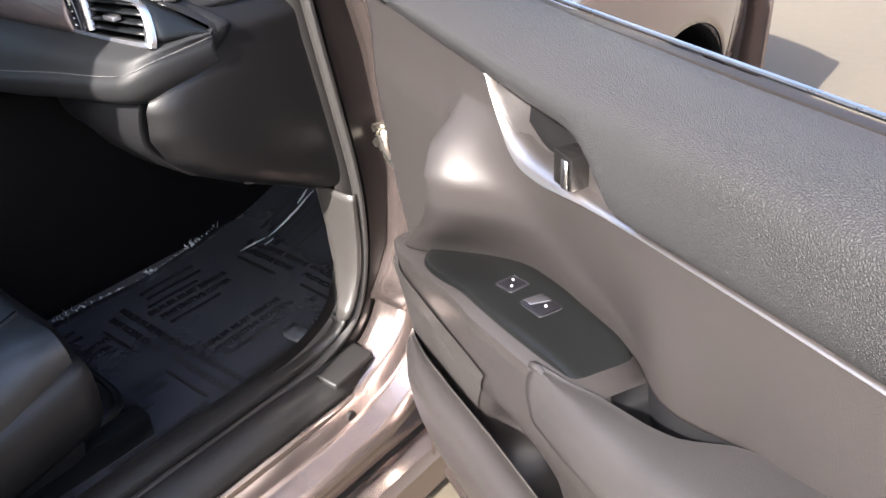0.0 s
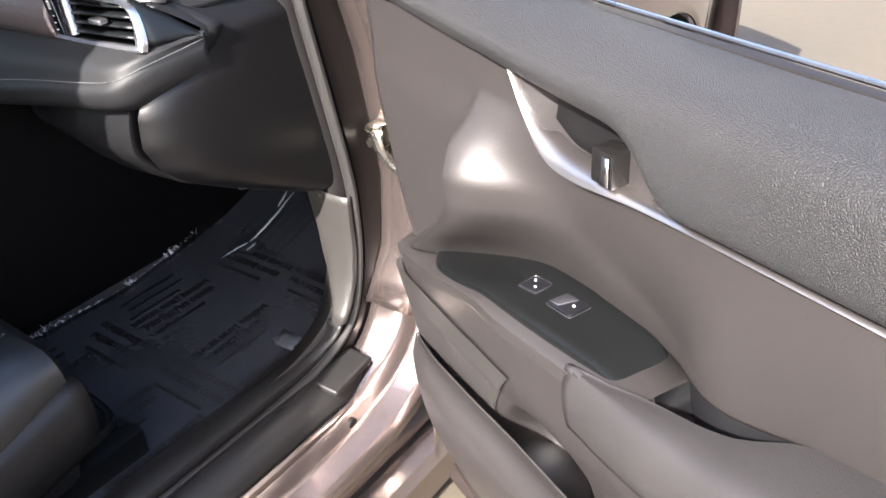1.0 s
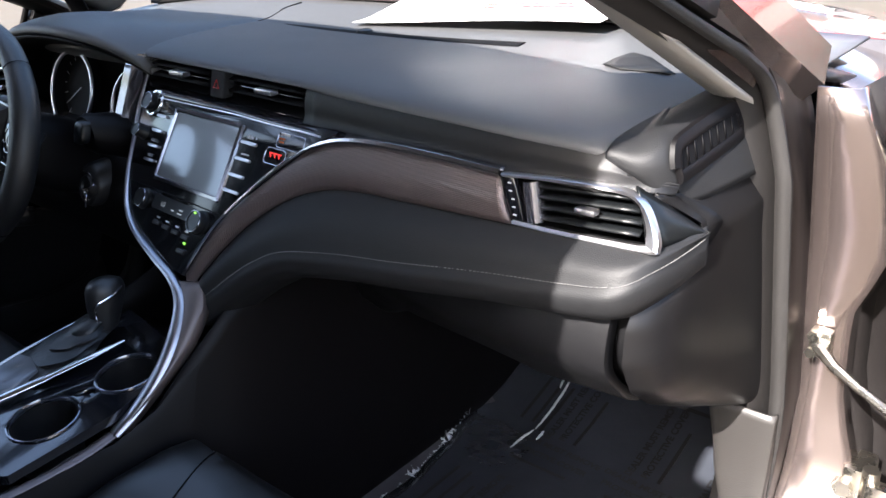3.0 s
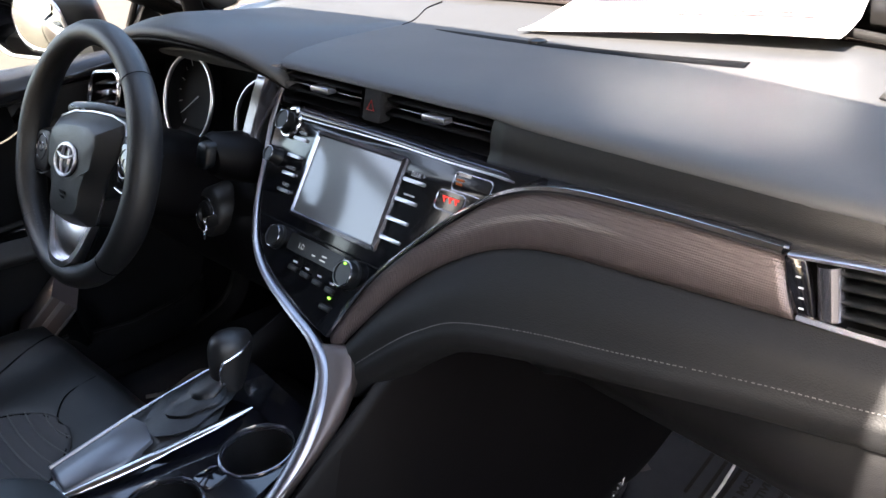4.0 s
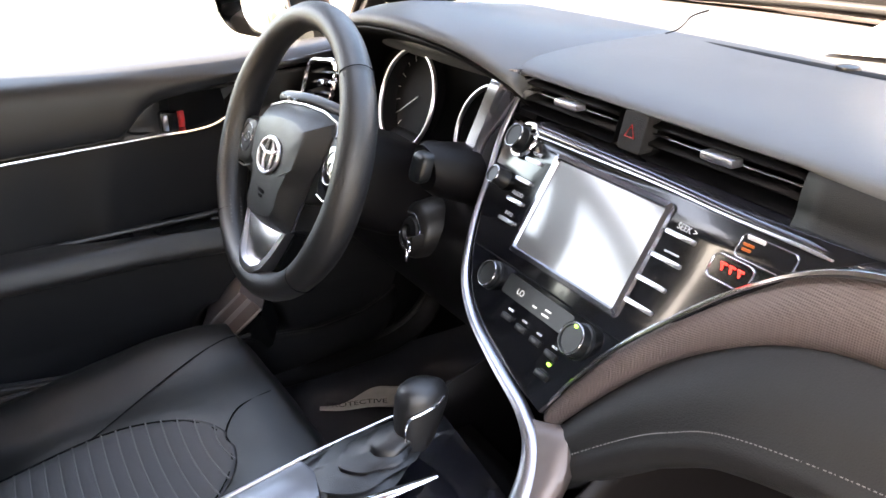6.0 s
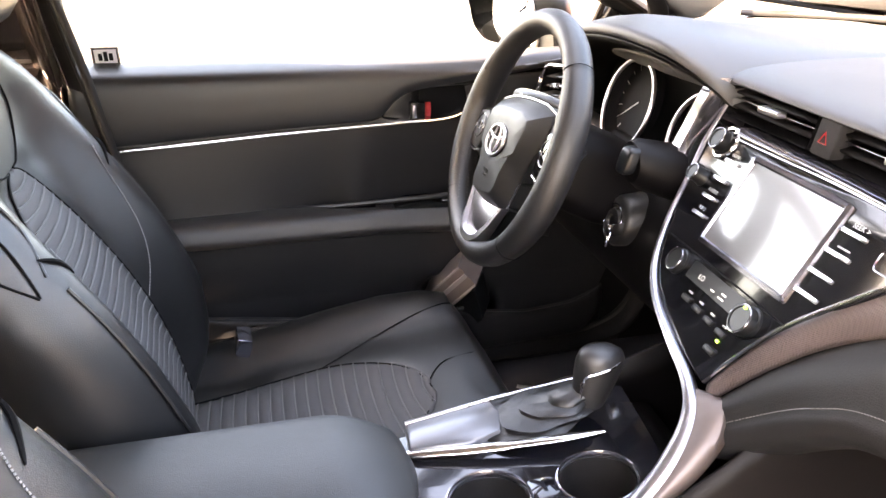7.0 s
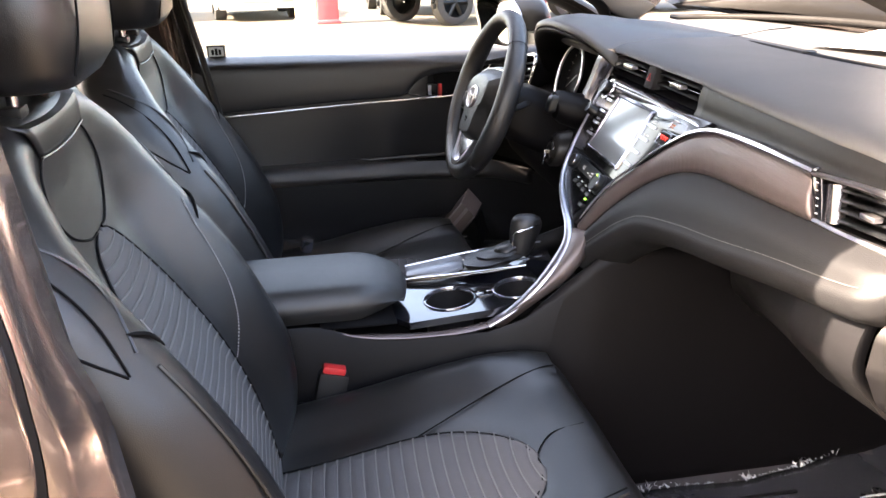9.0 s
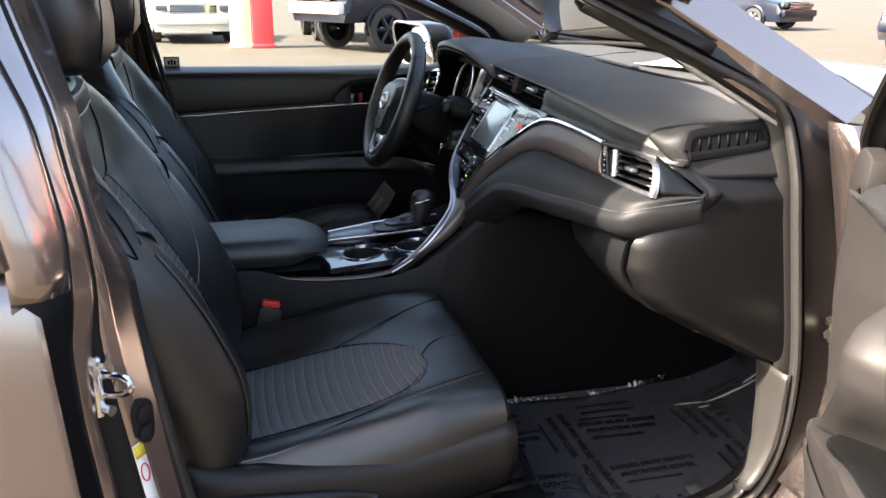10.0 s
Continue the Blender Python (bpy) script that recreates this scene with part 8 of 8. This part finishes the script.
for i in range(299):
    p, q = pts[i], pts[i + 1]
    c = clump(p.y)
    if rnd.random() < 0.35 + 0.6 * c:
        r = 0.0025 + 0.008 * c
        bm.faces.new([bm.verts.new(v) for v in (ff(p.x + rnd.uniform(-r, r), p.y, rnd.uniform(0.001, 0.002 + r)), ff(q.x + rnd.uniform(-r, r), q.y + 0.002, rnd.uniform(0.001, 0.002 + r)), ff(p.x + rnd.uniform(-1.6 * r, r), p.y + rnd.uniform(-r, r), rnd.uniform(0.0, 0.003 + 1.3 * r)))])
part("crinkled_edge", bm, WRAP, film, "bright crinkled edge of the film", normals=False, solid=0.0005)
for run in (((0.272, 0.284), (0.273, 0.32), (0.276, 0.35)), ((0.277, 0.352), (0.275, 0.42), (0.269, 0.496)), ((0.296, 0.328), (0.293, 0.356)), ((0.263, 0.452), (0.252, 0.493))):
    bm = B()
    line = spline([(a, b, 0) for a, b in run], 24)
    tube(bm, [ff(p.x + rnd.uniform(-0.0008, 0.0008), p.y, 0.004 + rnd.uniform(0, 0.001)) for p in line], [0.0026 * math.sin(math.pi * (i + 0.5) / 24) ** 0.6 for i in range(24)], 5, flat=0.5)
    part("crease", bm, WRAP, film, "bright crease in the film")
bm = B()
grid(bm, [[ff(x + rnd.uniform(-0.006, 0.006), y + rnd.uniform(-0.004, 0.004), 0.003 + 0.003 * k) for k, y in enumerate((0.150, 0.158, 0.168, 0.178))] for x in (0.545, 0.56, 0.575, 0.59)])
part("film_tear", bm, mat("pale_film", (0.045, 0.05, 0.06), 0.3), film, "pale torn patch of film", solid=0.0006)

paper = thing("paper_mat", (-0.3, 0.15, 0.285), "crumpled grey-white paper mat printed PROTECTIVE in the driver's footwell", "paper mat")
pf = lambda a, b, h: Vector((-0.612, -0.010, 0.303)) + Vector((0.42, 0.90, 0)) * a + Vector((-0.90, 0.42, 0)) * b + Vector((0, 0, h + 0.002 * math.sin(60 * a) + 0.05 * max(0, b - 0.03)))
bm = B()
grid(bm, [[pf(a, b, 0) for a in np.linspace(-0.065, 0.065 + 0.02 * (b > 0), 14)] for b in np.linspace(-0.014, 0.050, 8)])
part("sheet", bm, CREAM, paper, solid=0.001)
lettering("printed_word", "PROTECTIVE", 0.019, lambda a, b, h: pf(a, b - 0.001, h + 0.002), INK, paper)
bm = B()
for k in range(26):
    a, b = rnd.uniform(0.07, 0.27), rnd.uniform(-0.02, 0.05)
    bm.faces.new([bm.verts.new(pf(a + rnd.uniform(-0.02, 0.02), b + rnd.uniform(-0.012, 0.012), rnd.uniform(0.0, 0.02))) for q in range(3)])
part("crumpled_film", bm, WRAP, paper, "crumpled clear film", normals=False, solid=0.0006)

# dealer's sheet lying on the dash against the windscreen
sheet = thing("paper_sheet", (0.2, 0.4, 0.985), "white printed paper sheet lying on the dash against the windscreen", "paper sheet")
shf = lambda a, b, h: Vector((0.16 + a * 0.93 - b * 0.15, 0.372 + a * 0.30 + b, 0.990 + h + 0.015 * max(0, b) / 0.1 + 0.012 * math.sin(4 * a + 1) ** 2))
bm = B()
grid(bm, [[shf(a, b, 0) for a in np.linspace(-0.20, 0.20, 16)] for b in np.linspace(-0.04, 0.11, 6)])
part("leaf", bm, PAPER, sheet, solid=0.0005)
for k in range(3):
    bm = B()
    grid(bm, [[shf(a, b, 0.0012) for a in np.linspace(-0.02, 0.15 - 0.03 * k, 6)] for b in (0.04 + 0.016 * k, 0.046 + 0.016 * k)])
    part("print_bar", bm, RED if k < 2 else INKL, sheet, solid=0.0003)

# ---- the forecourt ----
def post(x, y, m, label):
    p = thing("gate_post", (x, y, 0), label, "post", "painted posts", car=False)
    bm = B()
    rbox(bm, (x, y, 1.5), (0.5, 0.42, 3.0), 0.02)
    part("shaft", bm, m, p)
    bm = B()
    rbox(bm, (x, y, 0.04), (0.56, 0.48, 0.08), 0.02)
    part("plinth", bm, m, p)


post(-16.75, 0.30, REDPAINT, "square red-painted post on the forecourt")
post(-16.9, -0.13, CREAMPAINT, "square cream-painted post beside the red one")
post(-17.2, 4.75, REDPAINT, "square red-painted post on the forecourt")


def vehicle(name, x, y, yaw, body_mat, label, high=False, trim=None):
    """A parked vehicle about its front axle; its nose points along yaw."""
    v = thing(name, (x, y, 0), label, "vehicle", "parked vehicles", car=False)
    m = Matrix.Translation((x, y, 0)) @ Matrix.Rotation(radians(yaw), 4, "Z")
    f = lambda a, b, c: m @ Vector((a, b, c))
    wr = 0.42 if high else 0.33
    lift = 0.30 if high else 0.0
    hw = 0.98 if high else 0.90
    prof = [(0.95, 0.42, 0.50), (0.93, 0.62, 0.80), (0.80, 0.84, 0.86), (0.3, 0.92, 0.90), (-0.35, 1.0, 0.93), (-1.1, 1.36, 0.74), (-2.3, 1.40, 0.72), (-3.0, 1.08, 0.86), (-3.7, 0.98, 0.88), (-3.85, 0.60, 0.86)]
    bm = B()
    rings = []
    for a, z, w in prof:
        z += lift
        mid = min(z, 0.98 + lift)
        rings.append([f(a, b, c) for b, c in ((-hw * 0.92, 0.26 + lift), (-hw, 0.50 + lift * 0.8), (-hw * min(1, w + 0.1), mid * 0.94), (-hw * w, z - 0.02), (-hw * w * 0.6, z), (0, z + 0.02), (hw * w * 0.6, z), (hw * w, z - 0.02), (hw * min(1, w + 0.1), mid * 0.94), (hw, 0.50 + lift * 0.8), (hw * 0.92, 0.26 + lift))])
    loft(bm, rings)
    part("body", bm, body_mat, v)
    for a in (0.0, -2.85):
        for sg in (1, -1):
            bm = B()
            pr = [(-0.12, wr * 0.66), (-0.13, wr * 0.85), (-0.11, wr * 0.98), (0, wr), (0.11, wr * 0.98), (0.13, wr * 0.85), (0.12, wr * 0.66)]
            grid(bm, [[f(a + r * math.cos(t), sg * hw * 0.90 + q, wr + r * math.sin(t)) for q, r in pr] for t in [2 * math.pi * k / 28 for k in range(28)]], wrap=True)
            wv = part("wheel", bm, TYRE, v, "black tyre")
            bm = B()
            for k in range(6):
                t = 2 * math.pi * k / 6
                tube(bm, [f(a, sg * (hw * 0.90 + 0.09), wr), f(a + wr * 0.66 * math.cos(t), sg * (hw * 0.90 + 0.08), wr + wr * 0.66 * math.sin(t))], [0.05, 0.035], 6)
            grid(bm, [[f(a + r * math.cos(t), sg * (hw * 0.90 + q), wr + r * math.sin(t)) for q, r in ((0.10, wr * 0.68), (0.02, wr * 0.60), (-0.1, wr * 0.1))] for t in [2 * math.pi * k / 28 for k in range(28)]], wrap=True)
            part("rim", bm, SATINB if high else ALLOY, wv)
            bm = B()
            tube(bm, [f(a + (wr + 0.07) * math.cos(t), sg * hw * 1.0, wr + (wr + 0.07) * math.sin(t)) for t in np.linspace(-0.2, math.pi + 0.2, 20)], 0.035, 6)
            part("arch_lip", bm, SATINB if high else body_mat, v)
    bm = B()
    rbox(bm, f(1.0, 0, 0.52 + lift), (0.16, hw * 1.85, 0.22), 0.05, m.to_3x3())
    part("bumper", bm, trim or body_mat, v, "front bumper")
    bm = B()
    rbox(bm, f(0.97, 0, 0.74 + lift), (0.06, hw * 1.1, 0.20), 0.02, m.to_3x3())
    gr = part("grille", bm, VOID, v)
    for k in range(4):
        bm = B()
        rbox(bm, f(1.0, 0, 0.67 + 0.045 * k + lift), (0.03, hw * 1.08, 0.014), 0.004, m.to_3x3())
        part("grille_bar", bm, CHROME, gr)
    for sg in (1, -1):
        bm = B()
        rbox(bm, f(0.92, sg * hw * 0.74, 0.76 + lift), (0.10, 0.26, 0.13), 0.04, m.to_3x3())
        part("headlight", bm, WHITE if high else SCREEN, v)
        bm = B()
        rows = [[f(a, sg * hw * w, z + lift) for a, z, w in r] for r in (((-0.55, 1.0, 0.93), (-1.5, 1.0, 0.96), (-2.7, 1.02, 0.94)), ((-1.1, 1.33, 0.78), (-1.6, 1.36, 0.77), (-2.3, 1.34, 0.78)))]
        grid(bm, rows)
        part("side_glass", bm, TINTED, v, solid=0.01)
    bm = B()
    grid(bm, [[f(-0.36, -hw * 0.86, 1.03 + lift), f(-0.36, hw * 0.86, 1.03 + lift)], [f(-1.06, -hw * 0.7, 1.38 + lift), f(-1.06, hw * 0.7, 1.38 + lift)]])
    part("windscreen", bm, TINTED, v, solid=0.01)
    return v


vehicle("pickup_truck", -15.75, 2.15, -65, BLACKPAINT, "raised black pickup truck with black wheels and a pale bumper", True, WHITE)
vehicle("parked_car", -19.2, -1.15, 5, WHITE, "white parked car with a slatted chrome grille")
vehicle("parked_car", -19.6, -4.0, 8, BLACKPAINT, "dark parked car on the forecourt")
vehicle("pickup_truck", -19.0, 2.6, 0, WHITE, "white raised truck parked behind the posts", True)
vehicle("parked_car", -17.5, 7.6, 10, mat("green_grey_paint", (0.07, 0.09, 0.08), 0.25, 0.3, coat=0.8), "grey-green parked car across the forecourt")
vehicle("parked_car", -23.0, 16.5, 20, BLACKPAINT, "dark parked car far across the forecourt")
vehicle("parked_car", -12.6, 13.2, -60, BLACKPAINT, "black parked car ahead on the forecourt")
vehicle("parked_car", 2.0, 15.5, -100, WHITE, "white parked car ahead of the bonnet")
vehicle("parked_car", -4.5, 16.0, -90, WHITE, "white parked car ahead of the bonnet")
# added out of view: a tall dark backdrop that dims the dash top's glare
wall = thing("unseen_building", (0, 30, 0), "added unseen grey building that dims reflections, with dark windows and a red fascia", "building", car=False)
bm = B()
rbox(bm, (0, 31, 4.0), (60, 2, 8.0), 0.05)
part("wall", bm, WALLGREY, wall)
bm = B()
rbox(bm, (0, 29.9, 4.3), (59, 0.3, 0.9), 0.05)
part("fascia", bm, REDPAINT, wall, "red fascia band")
for k in range(10):
    bm = B()
    rbox(bm, (-27 + 6 * k, 29.95, 1.6), (3.6, 0.12, 2.6), 0.03)
    part("window", bm, TINTED, wall)
